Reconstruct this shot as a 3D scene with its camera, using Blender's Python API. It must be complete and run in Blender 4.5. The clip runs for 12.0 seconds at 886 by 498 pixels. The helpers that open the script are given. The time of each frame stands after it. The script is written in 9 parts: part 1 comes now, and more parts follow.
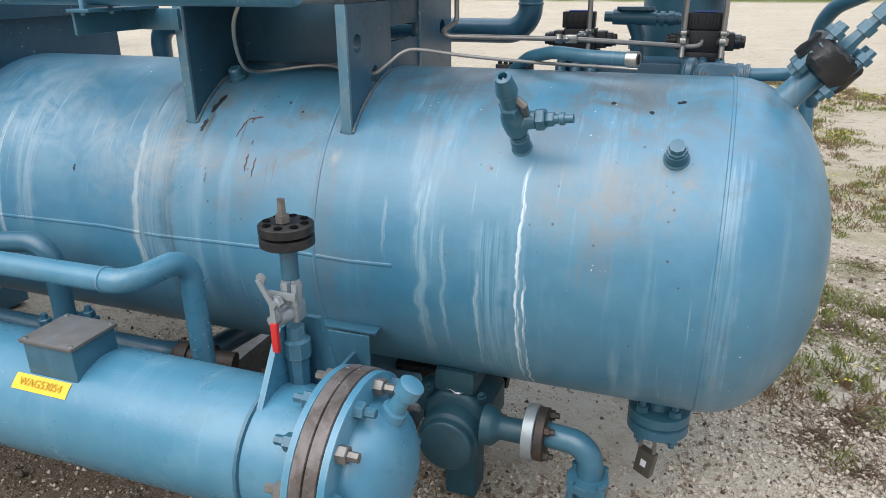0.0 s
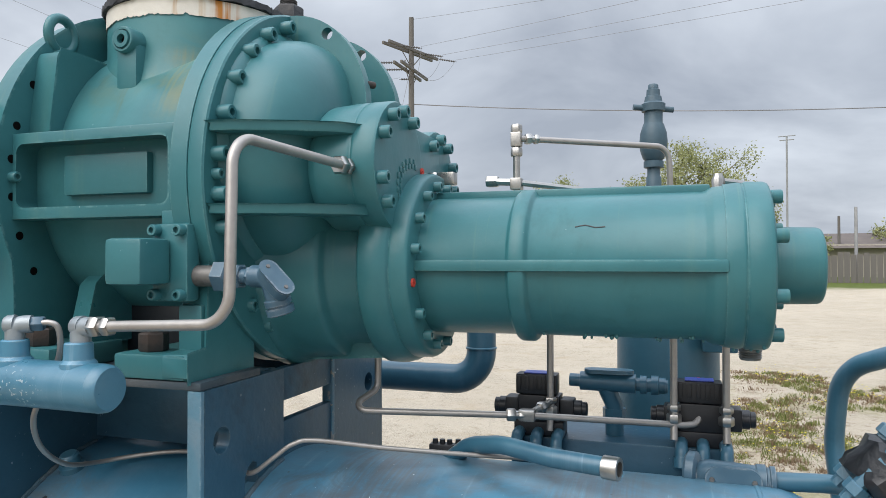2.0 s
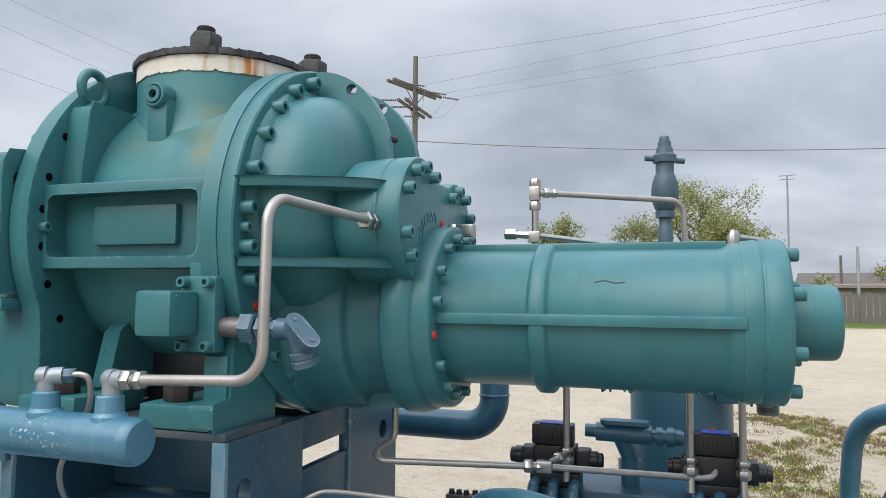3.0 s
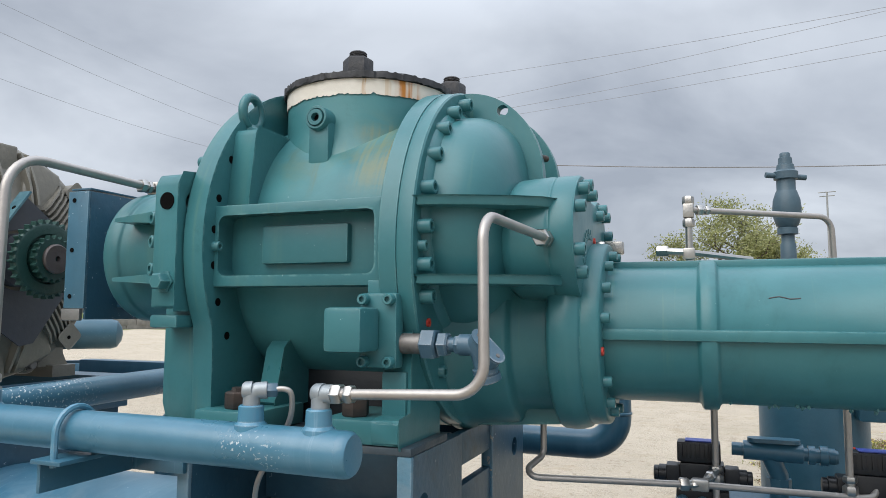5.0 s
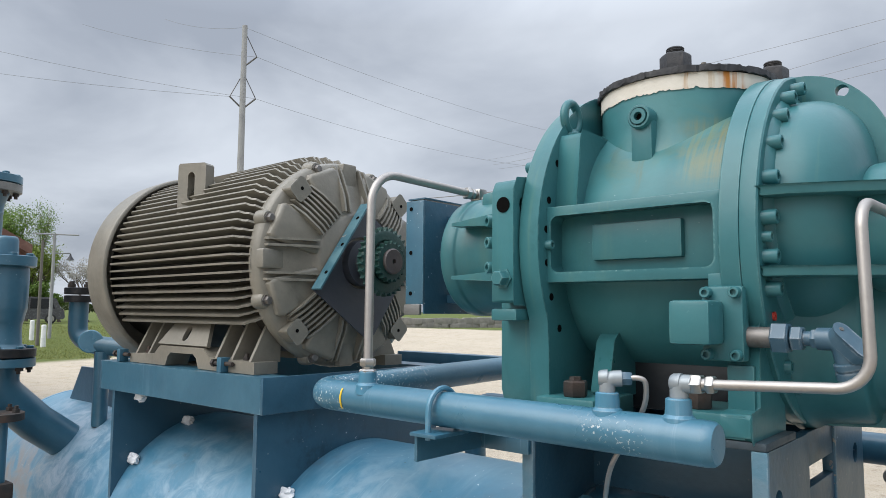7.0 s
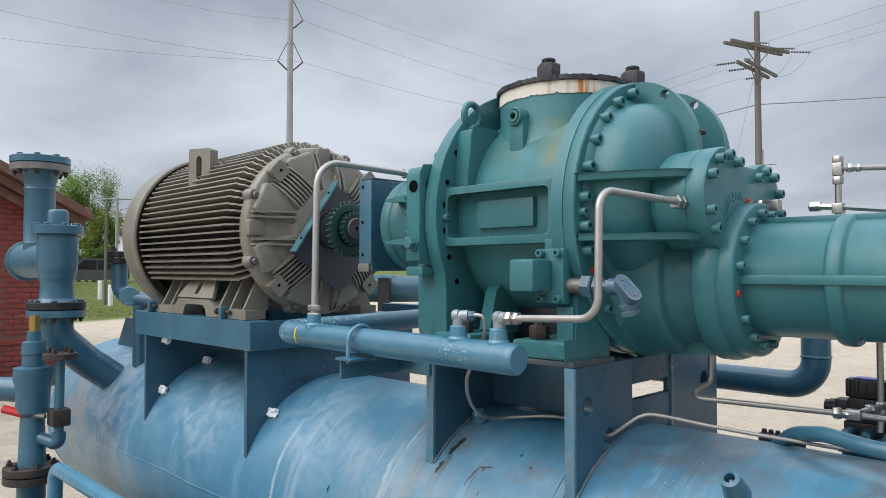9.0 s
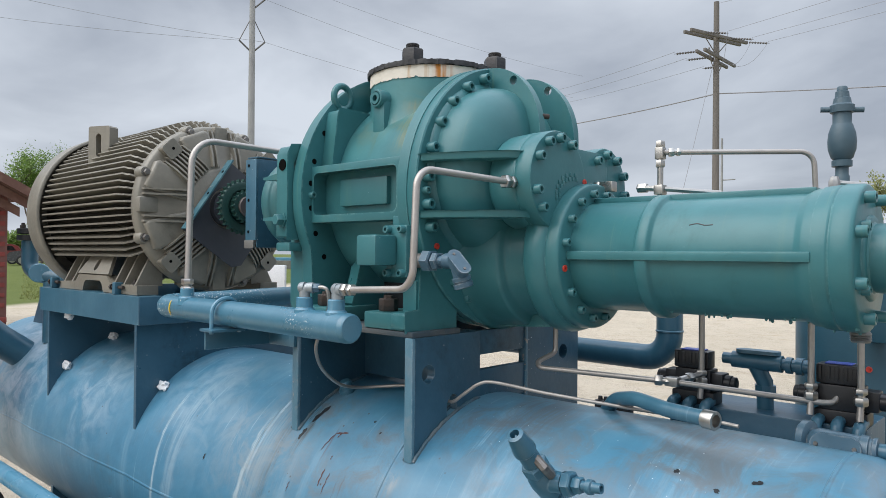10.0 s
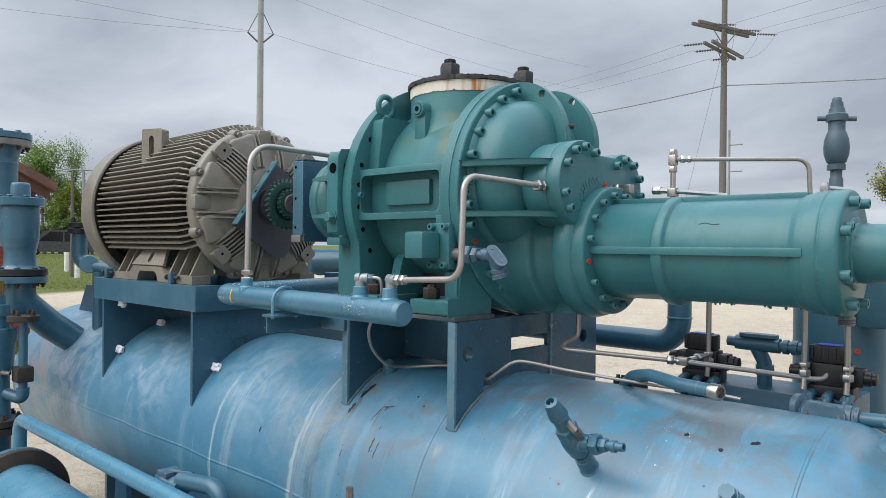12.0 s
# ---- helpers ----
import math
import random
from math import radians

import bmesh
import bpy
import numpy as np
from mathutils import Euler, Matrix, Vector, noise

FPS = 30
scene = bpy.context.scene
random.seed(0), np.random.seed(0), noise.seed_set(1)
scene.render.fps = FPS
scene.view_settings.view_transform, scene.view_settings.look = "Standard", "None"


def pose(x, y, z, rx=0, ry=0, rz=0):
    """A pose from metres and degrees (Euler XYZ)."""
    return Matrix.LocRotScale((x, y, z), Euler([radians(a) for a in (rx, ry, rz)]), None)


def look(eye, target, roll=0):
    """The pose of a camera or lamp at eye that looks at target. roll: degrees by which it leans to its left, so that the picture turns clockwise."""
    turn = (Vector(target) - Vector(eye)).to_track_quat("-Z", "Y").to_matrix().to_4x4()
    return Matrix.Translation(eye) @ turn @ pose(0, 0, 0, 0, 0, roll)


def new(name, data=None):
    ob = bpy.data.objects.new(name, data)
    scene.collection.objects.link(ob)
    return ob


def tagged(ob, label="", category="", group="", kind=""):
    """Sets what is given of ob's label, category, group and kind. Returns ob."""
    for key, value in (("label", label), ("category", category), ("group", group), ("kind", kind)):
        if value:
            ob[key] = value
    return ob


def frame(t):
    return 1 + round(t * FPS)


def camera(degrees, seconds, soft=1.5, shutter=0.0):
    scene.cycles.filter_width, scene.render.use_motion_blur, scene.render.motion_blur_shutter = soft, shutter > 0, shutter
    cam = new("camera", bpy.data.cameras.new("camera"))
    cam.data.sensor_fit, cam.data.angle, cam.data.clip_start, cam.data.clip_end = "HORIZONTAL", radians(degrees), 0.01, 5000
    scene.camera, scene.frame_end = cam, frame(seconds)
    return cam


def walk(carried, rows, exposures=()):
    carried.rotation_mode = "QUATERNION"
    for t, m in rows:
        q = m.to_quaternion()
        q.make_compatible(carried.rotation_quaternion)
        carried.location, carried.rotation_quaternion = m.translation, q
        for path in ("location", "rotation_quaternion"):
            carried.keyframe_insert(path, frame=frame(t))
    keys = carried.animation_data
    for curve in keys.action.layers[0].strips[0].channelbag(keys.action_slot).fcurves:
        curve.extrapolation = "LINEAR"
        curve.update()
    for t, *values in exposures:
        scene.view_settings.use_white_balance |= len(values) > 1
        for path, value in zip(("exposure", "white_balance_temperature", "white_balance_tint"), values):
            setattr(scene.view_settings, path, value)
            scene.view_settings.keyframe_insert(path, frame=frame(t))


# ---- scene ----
cam = camera(64.2, 12.0, soft=0.6)
METRES, EYE, TILT, LEAN, TURN = 2.5, 1.45, 0.0, 0.0, 20.0
ROWS = [
    (0.0, 0.0, 0.0, 0.0, -0.19, -21.27, 0.5),
    (0.5, 0.0248, 0.1083, 0.0476, -1.59, -15.21, 0.32),
    (1.0, 0.0137, 0.1747, 0.0824, -1.61, -8.61, 0.01),
    (1.5, 0.0156, 0.1947, 0.0639, -1.56, -2.24, -0.01),
    (2.0, 0.0585, 0.2311, 0.0651, -1.72, 0.75, 0.11),
    (2.5, 0.056, 0.2261, 0.0792, -1.67, 2.46, -0.21),
    (4.5, -0.0409, 0.2173, 0.0745, -1.03, 4.96, -0.35),
    (5.0, -0.0641, 0.2133, 0.0753, 0.82, 5.2, -0.32),
    (5.5, -0.0951, 0.2037, 0.0729, 4.79, 5.2, -0.43),
    (6.0, -0.118, 0.1914, 0.072, 11.36, 5.19, -0.46),
    (6.5, -0.1292, 0.1817, 0.0732, 16.75, 5.11, -0.47),
    (7.0, -0.1265, 0.1751, 0.0695, 20.77, 5.09, -0.4),
    (9.0, 0.0812, 0.0538, 0.0681, 25.07, 1.73, -0.02),
    (9.5, 0.1789, 0.0812, 0.0652, 23.0, 1.0, 0.15),
    (10.0, 0.2085, 0.0705, 0.0588, 22.46, 0.49, -0.49),
    (10.5, 0.2037, 0.0105, 0.0504, 22.6, 0.05, -0.84),
    (11.0, 0.2104, -0.0274, 0.0609, 22.75, -0.19, -0.66),
    (11.5, 0.2106, -0.0388, 0.0627, 23.02, -0.29, -0.64),
    (12.0, 0.2118, -0.0366, 0.0624, 22.93, -0.24, -0.57),
]
walk(cam, [(t, pose(0, 0, EYE, TILT, LEAN, TURN) @ pose(METRES * x, METRES * y, METRES * z, 90 + pitch, roll, yaw)) for t, x, y, z, yaw, pitch, roll in ROWS],
     [(0.0, 0.09), (2.5, 0.07), (5.0, 0.02), (7.0, 0.06), (9.0, 0.01), (12.0, 0.02)])

SKY_STRENGTH, SKY_ZENITH = 1.13, 3.7

# ---- light and sky ----
world = bpy.data.worlds.new("overcast_sky")
scene.world = world
world.use_nodes = True
wn, wl = world.node_tree.nodes, world.node_tree.links
wn.clear()


def wnode(kind, **values):
    n = wn.new(kind)
    for key, value in values.items():
        n.inputs[key].default_value = value
    return n


sky = wn.new("ShaderNodeTexSky")
sky.sky_type, sky.sun_disc, sky.sun_elevation, sky.sun_rotation = "NISHITA", False, radians(47), radians(-158)
sky.air_density, sky.dust_density = 1.0, 4.0
coord = wn.new("ShaderNodeTexCoord")
split = wn.new("ShaderNodeSeparateXYZ")
wl.new(coord.outputs["Generated"], split.inputs[0])
# cloud deck: direction projected on a flat layer, so that the clouds shrink towards the horizon
lift = wn.new("ShaderNodeMath")
lift.operation, lift.inputs[1].default_value = "ADD", 0.22
absz = wn.new("ShaderNodeMath")
absz.operation = "ABSOLUTE"
wl.new(split.outputs["Z"], absz.inputs[0])
wl.new(absz.outputs[0], lift.inputs[0])
dx, dy = wn.new("ShaderNodeMath"), wn.new("ShaderNodeMath")
dx.operation = dy.operation = "DIVIDE"
wl.new(split.outputs["X"], dx.inputs[0]), wl.new(lift.outputs[0], dx.inputs[1])
wl.new(split.outputs["Y"], dy.inputs[0]), wl.new(lift.outputs[0], dy.inputs[1])
deck = wn.new("ShaderNodeCombineXYZ")
wl.new(dx.outputs[0], deck.inputs[0]), wl.new(dy.outputs[0], deck.inputs[1])
deck.inputs[2].default_value = 3.7
clouds = wnode("ShaderNodeTexNoise", Scale=1.1, Detail=6.0, Roughness=0.52, Distortion=0.35)
wl.new(deck.outputs[0], clouds.inputs["Vector"])
tone = wn.new("ShaderNodeValToRGB")
tone.color_ramp.elements[0].position, tone.color_ramp.elements[0].color = 0.33, (0.345, 0.385, 0.455, 1)
tone.color_ramp.elements[1].position, tone.color_ramp.elements[1].color = 0.66, (0.63, 0.68, 0.755, 1)
wl.new(clouds.outputs["Fac"], tone.inputs["Fac"])
# an overcast sky is brighter towards the zenith
grow = wn.new("ShaderNodeMapRange")
grow.inputs["From Min"].default_value, grow.inputs["From Max"].default_value = 0.38, 0.95
grow.inputs["To Min"].default_value, grow.inputs["To Max"].default_value = 1.0, SKY_ZENITH
wl.new(split.outputs["Z"], grow.inputs["Value"])
veil = wn.new("ShaderNodeMix")
veil.data_type, veil.blend_type = "RGBA", "MIX"
veil.inputs["Factor"].default_value = 0.9
scaled = wn.new("ShaderNodeVectorMath")
scaled.operation = "SCALE"
scaled.inputs["Scale"].default_value = 0.1
wl.new(sky.outputs[0], scaled.inputs[0])
wl.new(scaled.outputs[0], veil.inputs["A"])
wl.new(tone.outputs[0], veil.inputs["B"])
bright = wn.new("ShaderNodeVectorMath")
bright.operation = "SCALE"
wl.new(veil.outputs["Result"], bright.inputs[0])
wl.new(grow.outputs[0], bright.inputs["Scale"])
back = wnode("ShaderNodeBackground", Strength=SKY_STRENGTH)
wl.new(bright.outputs[0], back.inputs["Color"])
wout = wn.new("ShaderNodeOutputWorld")
wl.new(back.outputs[0], wout.inputs[0])

sun = new("sun", bpy.data.lights.new("sun", "SUN"))
sun.data.energy, sun.data.angle, sun.data.color = 2.25, radians(62), (1.0, 0.965, 0.91)
sun.matrix_world = look((-2.2, -4.3, 6.4), (0, 1.2, 0))


# ---- materials ----
def material(name, base, rough=0.5, metal=0.0, second=None, second_scale=3.0, second_amount=0.5, fine=0.12,
             bump=0.15, bump_scale=60.0, chips=None, chip_scale=25.0, chip_cut=0.72, streaks=None, streak_amount=0.48,
             rust=None, rust_cut=0.66, grime=None, spec=0.5, coat=0.0, lumps=0.0, stretch=(1, 1, 1), shift=0.0, dabs=(), clouds_=(), specks=None, wear=None):
    """A worn surface: base colour, a second tone in broad patches, fine grain, chipped specks, vertical streaks and rust."""
    m = bpy.data.materials.new(name)
    m.use_nodes = True
    n, k = m.node_tree.nodes, m.node_tree.links
    b = n["Principled BSDF"]
    b.inputs["Roughness"].default_value, b.inputs["Metallic"].default_value = rough, metal
    b.inputs["Specular IOR Level"].default_value = spec
    b.inputs["Coat Weight"].default_value = coat
    b.inputs["Coat Roughness"].default_value = 0.33
    geo = n.new("ShaderNodeNewGeometry")
    where = geo.outputs["Position"]
    mapping = n.new("ShaderNodeMapping")
    mapping.inputs["Location"].default_value = (shift, shift * 0.7, shift * 0.3)
    mapping.inputs["Scale"].default_value = stretch
    k.new(where, mapping.inputs["Vector"])
    pos = mapping.outputs[0]

    def noise_at(scale, detail=4.0, rough_=0.55, vec=None, distort=0.0):
        t = n.new("ShaderNodeTexNoise")
        t.inputs["Scale"].default_value, t.inputs["Detail"].default_value = scale, detail
        t.inputs["Roughness"].default_value, t.inputs["Distortion"].default_value = rough_, distort
        k.new(vec or pos, t.inputs["Vector"])
        return t.outputs["Fac"]

    def ramp(value, lo, hi, top=1.0):
        r = n.new("ShaderNodeMapRange")
        r.interpolation_type = "SMOOTHSTEP"
        r.inputs["From Min"].default_value, r.inputs["From Max"].default_value = lo, hi
        r.inputs["To Max"].default_value = top
        k.new(value, r.inputs["Value"])
        return r.outputs["Result"]

    def mix(a, b_, fac):
        x = n.new("ShaderNodeMix")
        x.data_type = "RGBA"
        k.new(fac, x.inputs["Factor"])
        for sock, v in (("A", a), ("B", b_)):
            if isinstance(v, tuple):
                x.inputs[sock].default_value = (*v, 1)
            else:
                k.new(v, x.inputs[sock])
        return x.outputs["Result"]

    def times(a, b_):
        x = n.new("ShaderNodeMath")
        x.operation = "MULTIPLY"
        k.new(a, x.inputs[0])
        k.new(b_, x.inputs[1])
        return x.outputs[0]

    dark = tuple(c * (1 - fine) for c in base)
    light = tuple(min(1, c * (1 + fine)) for c in base)
    col = mix(dark, light, noise_at(bump_scale * 0.6, 5))
    if second:
        col = mix(col, second, ramp(noise_at(second_scale, 5, 0.6, None, 0.4), 0.42, 0.68, second_amount))
    if streaks:
        sm = n.new("ShaderNodeMapping")
        sm.inputs["Scale"].default_value = (11, 1.5, 0.9)
        k.new(where, sm.inputs["Vector"])
        fac = times(ramp(noise_at(1.0, 6, 0.65, sm.outputs[0]), 0.52, 0.72, streak_amount), ramp(noise_at(1.1, 2), 0.35, 0.6))
        col = mix(col, streaks, fac)
    for px, width, z0, z1, tint, amount in dabs:
        # a run of old paint or rust below a fitting: a narrow wavering band along the wall of the vessel
        s2 = n.new("ShaderNodeSeparateXYZ")
        k.new(where, s2.inputs[0])
        wob = n.new("ShaderNodeMapping")
        wob.inputs["Scale"].default_value = (3, 9, 13)
        k.new(where, wob.inputs["Vector"])
        w_ = n.new("ShaderNodeMath")
        w_.operation, w_.inputs[1].default_value, w_.inputs[2].default_value = "MULTIPLY_ADD", width * 1.4 + 0.03, -px - width * 0.7 - 0.015
        k.new(noise_at(1.0, 3, 0.5, wob.outputs[0]), w_.inputs[0])
        off = n.new("ShaderNodeMath")
        off.operation = "ADD"
        k.new(s2.outputs["X"], off.inputs[0]), k.new(w_.outputs[0], off.inputs[1])
        ab = n.new("ShaderNodeMath")
        ab.operation = "ABSOLUTE"
        k.new(off.outputs[0], ab.inputs[0])
        inside = n.new("ShaderNodeMapRange")
        inside.interpolation_type = "SMOOTHSTEP"
        inside.inputs["From Min"].default_value, inside.inputs["From Max"].default_value = width, width * 0.35
        k.new(ab.outputs[0], inside.inputs["Value"])
        hz = n.new("ShaderNodeMapRange")
        hz.interpolation_type = "SMOOTHSTEP"
        hz.inputs["From Min"].default_value, hz.inputs["From Max"].default_value = z0, z0 + 0.1
        k.new(s2.outputs["Z"], hz.inputs["Value"])
        hz2 = n.new("ShaderNodeMapRange")
        hz2.interpolation_type = "SMOOTHSTEP"
        hz2.inputs["From Min"].default_value, hz2.inputs["From Max"].default_value = z1, z1 - 0.04
        k.new(s2.outputs["Z"], hz2.inputs["Value"])
        brk = n.new("ShaderNodeMapping")
        brk.inputs["Scale"].default_value = (130, 7, 4)
        k.new(where, brk.inputs["Vector"])
        broken = ramp(noise_at(1.0, 4, 0.6, brk.outputs[0]), 0.34, 0.62, amount)
        col = mix(col, tint, times(times(inside.outputs[0], broken), times(hz.outputs[0], hz2.outputs[0])))
    if streaks:
        sf = n.new("ShaderNodeMapping")
        sf.inputs["Scale"].default_value = (70, 4, 2.2)
        k.new(where, sf.inputs["Vector"])
        thin = times(ramp(noise_at(1.0, 4, 0.6, sf.outputs[0]), 0.6, 0.72, streak_amount * 1.3), ramp(noise_at(2.3, 3), 0.45, 0.65))
        col = mix(col, streaks, thin)
    for (cx, cy, cz), reach, tint, amount in clouds_:
        # old stains, pale patches and a painted ground reflection, all with ragged outlines
        away = n.new("ShaderNodeVectorMath")
        away.operation = "DISTANCE"
        away.inputs[1].default_value = (cx, cy, cz)
        k.new(where, away.inputs[0])
        near_ = n.new("ShaderNodeMapRange")
        near_.interpolation_type = "SMOOTHSTEP"
        near_.inputs["From Min"].default_value, near_.inputs["From Max"].default_value = reach, reach * 0.2
        k.new(away.outputs["Value"], near_.inputs["Value"])
        col = mix(col, tint, times(near_.outputs[0], ramp(noise_at(9.0, 9, 0.7, None, 0.8), 0.38, 0.66, amount)))
    if specks:
        vor = n.new("ShaderNodeTexVoronoi")
        vor.inputs["Scale"].default_value = specks[1]
        k.new(pos, vor.inputs["Vector"])
        dot = n.new("ShaderNodeMapRange")
        dot.inputs["From Min"].default_value, dot.inputs["From Max"].default_value = specks[2], specks[2] * 0.6
        k.new(vor.outputs["Distance"], dot.inputs["Value"])
        col = mix(col, specks[0], times(dot.outputs[0], ramp(noise_at(4.3, 3), 0.5, 0.6)))
    if grime:
        col = mix(col, grime, times(ramp(noise_at(3.1, 8, 0.72, None, 0.5), 0.52, 0.70, 0.55), ramp(noise_at(24.0, 5, 0.65), 0.38, 0.62)))
    if rust:
        col = mix(col, rust, ramp(noise_at(9.0, 8, 0.7, None, 0.6), rust_cut, rust_cut + 0.09, 0.85))
    if chips:
        spots = times(ramp(noise_at(chip_scale, 3, 0.5), chip_cut, chip_cut + 0.025), ramp(noise_at(1.9, 3), 0.55, 0.64))
        col = mix(col, chips, spots)
    if wear:
        # paint rubbed thin along outer edges
        round_ = n.new("ShaderNodeBevel")
        round_.samples = 4
        round_.inputs["Radius"].default_value = 0.005
        apart = n.new("ShaderNodeVectorMath")
        apart.operation = "DISTANCE"
        k.new(round_.outputs[0], apart.inputs[0])
        k.new(geo.outputs["Normal"], apart.inputs[1])
        rub = times(ramp(apart.outputs["Value"], 0.1, 0.5), ramp(noise_at(34.0, 5, 0.7), 0.44, 0.62, 0.7))
        col = mix(col, wear, rub)
    k.new(col, b.inputs["Base Color"])
    rr = n.new("ShaderNodeMapRange")
    rr.inputs["To Min"].default_value, rr.inputs["To Max"].default_value = max(0.03, rough - 0.14), min(1, rough + 0.16)
    k.new(noise_at(7.0, 5), rr.inputs["Value"])
    k.new(rr.outputs["Result"], b.inputs["Roughness"])
    bp = n.new("ShaderNodeBump")
    bp.inputs["Strength"].default_value, bp.inputs["Distance"].default_value = bump, 0.004
    k.new(noise_at(bump_scale, 4), bp.inputs["Height"])
    last = bp
    if lumps:
        b2 = n.new("ShaderNodeBump")
        b2.inputs["Strength"].default_value, b2.inputs["Distance"].default_value = lumps, 0.02
        k.new(noise_at(5.0, 2), b2.inputs["Height"])
        k.new(bp.outputs[0], b2.inputs["Normal"])
        last = b2
    k.new(last.outputs[0], b.inputs["Normal"])
    return m


TEAL = material("teal_casting_paint", (0.033, 0.139, 0.154), 0.34, wear=(0.13, 0.27, 0.27), second=(0.044, 0.168, 0.182), second_scale=3.2, second_amount=0.8, fine=0.08, bump=0.1, bump_scale=55,
                chips=(0.42, 0.54, 0.53), chip_scale=120, chip_cut=0.72, streaks=(0.1, 0.2, 0.16), streak_amount=0.3, grime=(0.022, 0.1, 0.105), lumps=0.07, spec=0.42)
TEAL_STAINED = material("teal_paint_with_yellow_runs", (0.037, 0.153, 0.168), 0.36, wear=(0.13, 0.27, 0.27), second=(0.06, 0.2, 0.21), second_scale=4, second_amount=0.8, fine=0.08, bump=0.1, bump_scale=55,
                        chips=(0.42, 0.54, 0.53), chip_scale=120, chip_cut=0.72, grime=(0.025, 0.11, 0.11), clouds_=(((-0.97, 1.74, 1.98), 0.15, (0.16, 0.165, 0.08), 0.6), ((-1.16, 1.75, 1.95), 0.1, (0.1, 0.17, 0.14), 0.7)), lumps=0.05, spec=0.42,
                        dabs=((-0.985, 0.06, 1.86, 2.06, (0.2, 0.2, 0.085), 0.5), (-0.94, 0.025, 1.86, 2.04, (0.24, 0.17, 0.05), 0.55), (-1.118, 0.012, 1.86, 2.02, (0.1, 0.12, 0.07), 0.75), (-1.19, 0.014, 1.9, 2.02, (0.05, 0.1, 0.09), 0.7)))
# the brown patch at x -4.0 paints the ground's reflection on the far end
TANK_CLOUDS = (((-3.7, 1.62, 1.08), 0.85, (0.33, 0.42, 0.5), 0.75), ((-2.7, 1.6, 1.05), 0.45, (0.28, 0.38, 0.46), 0.6), ((-1.95, 1.7, 1.13), 0.3, (0.26, 0.35, 0.42), 0.5), ((-4.0, 1.5, 0.82), 0.42, (0.2, 0.17, 0.14), 0.8),
               ((-0.88, 1.578, 1.022), 0.045, (0.4, 0.42, 0.4), 0.9), ((-0.453, 1.576, 1.019), 0.014, (0.16, 0.05, 0.02), 1.0), ((-0.12, 1.72, 1.14), 0.2, (0.13, 0.15, 0.165), 0.8), ((-0.2, 1.52, 0.97), 0.2, (0.16, 0.16, 0.155), 0.75), ((-0.02, 1.56, 1.0), 0.12, (0.2, 0.17, 0.13), 0.7),
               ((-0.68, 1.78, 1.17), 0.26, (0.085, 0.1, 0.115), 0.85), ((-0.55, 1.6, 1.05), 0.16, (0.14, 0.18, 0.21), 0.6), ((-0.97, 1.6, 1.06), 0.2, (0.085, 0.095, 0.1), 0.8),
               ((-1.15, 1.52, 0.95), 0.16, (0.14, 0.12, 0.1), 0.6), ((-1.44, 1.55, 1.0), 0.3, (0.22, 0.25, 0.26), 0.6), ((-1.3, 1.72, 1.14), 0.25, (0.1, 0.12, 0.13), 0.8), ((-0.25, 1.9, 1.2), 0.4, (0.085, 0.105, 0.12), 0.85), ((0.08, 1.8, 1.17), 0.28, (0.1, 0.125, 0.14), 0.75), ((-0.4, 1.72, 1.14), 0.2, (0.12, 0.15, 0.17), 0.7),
               ((-0.86, 1.5, 0.75), 0.2, (0.09, 0.14, 0.17), 0.55), ((-1.75, 1.62, 1.05), 0.35, (0.24, 0.34, 0.4), 0.3))
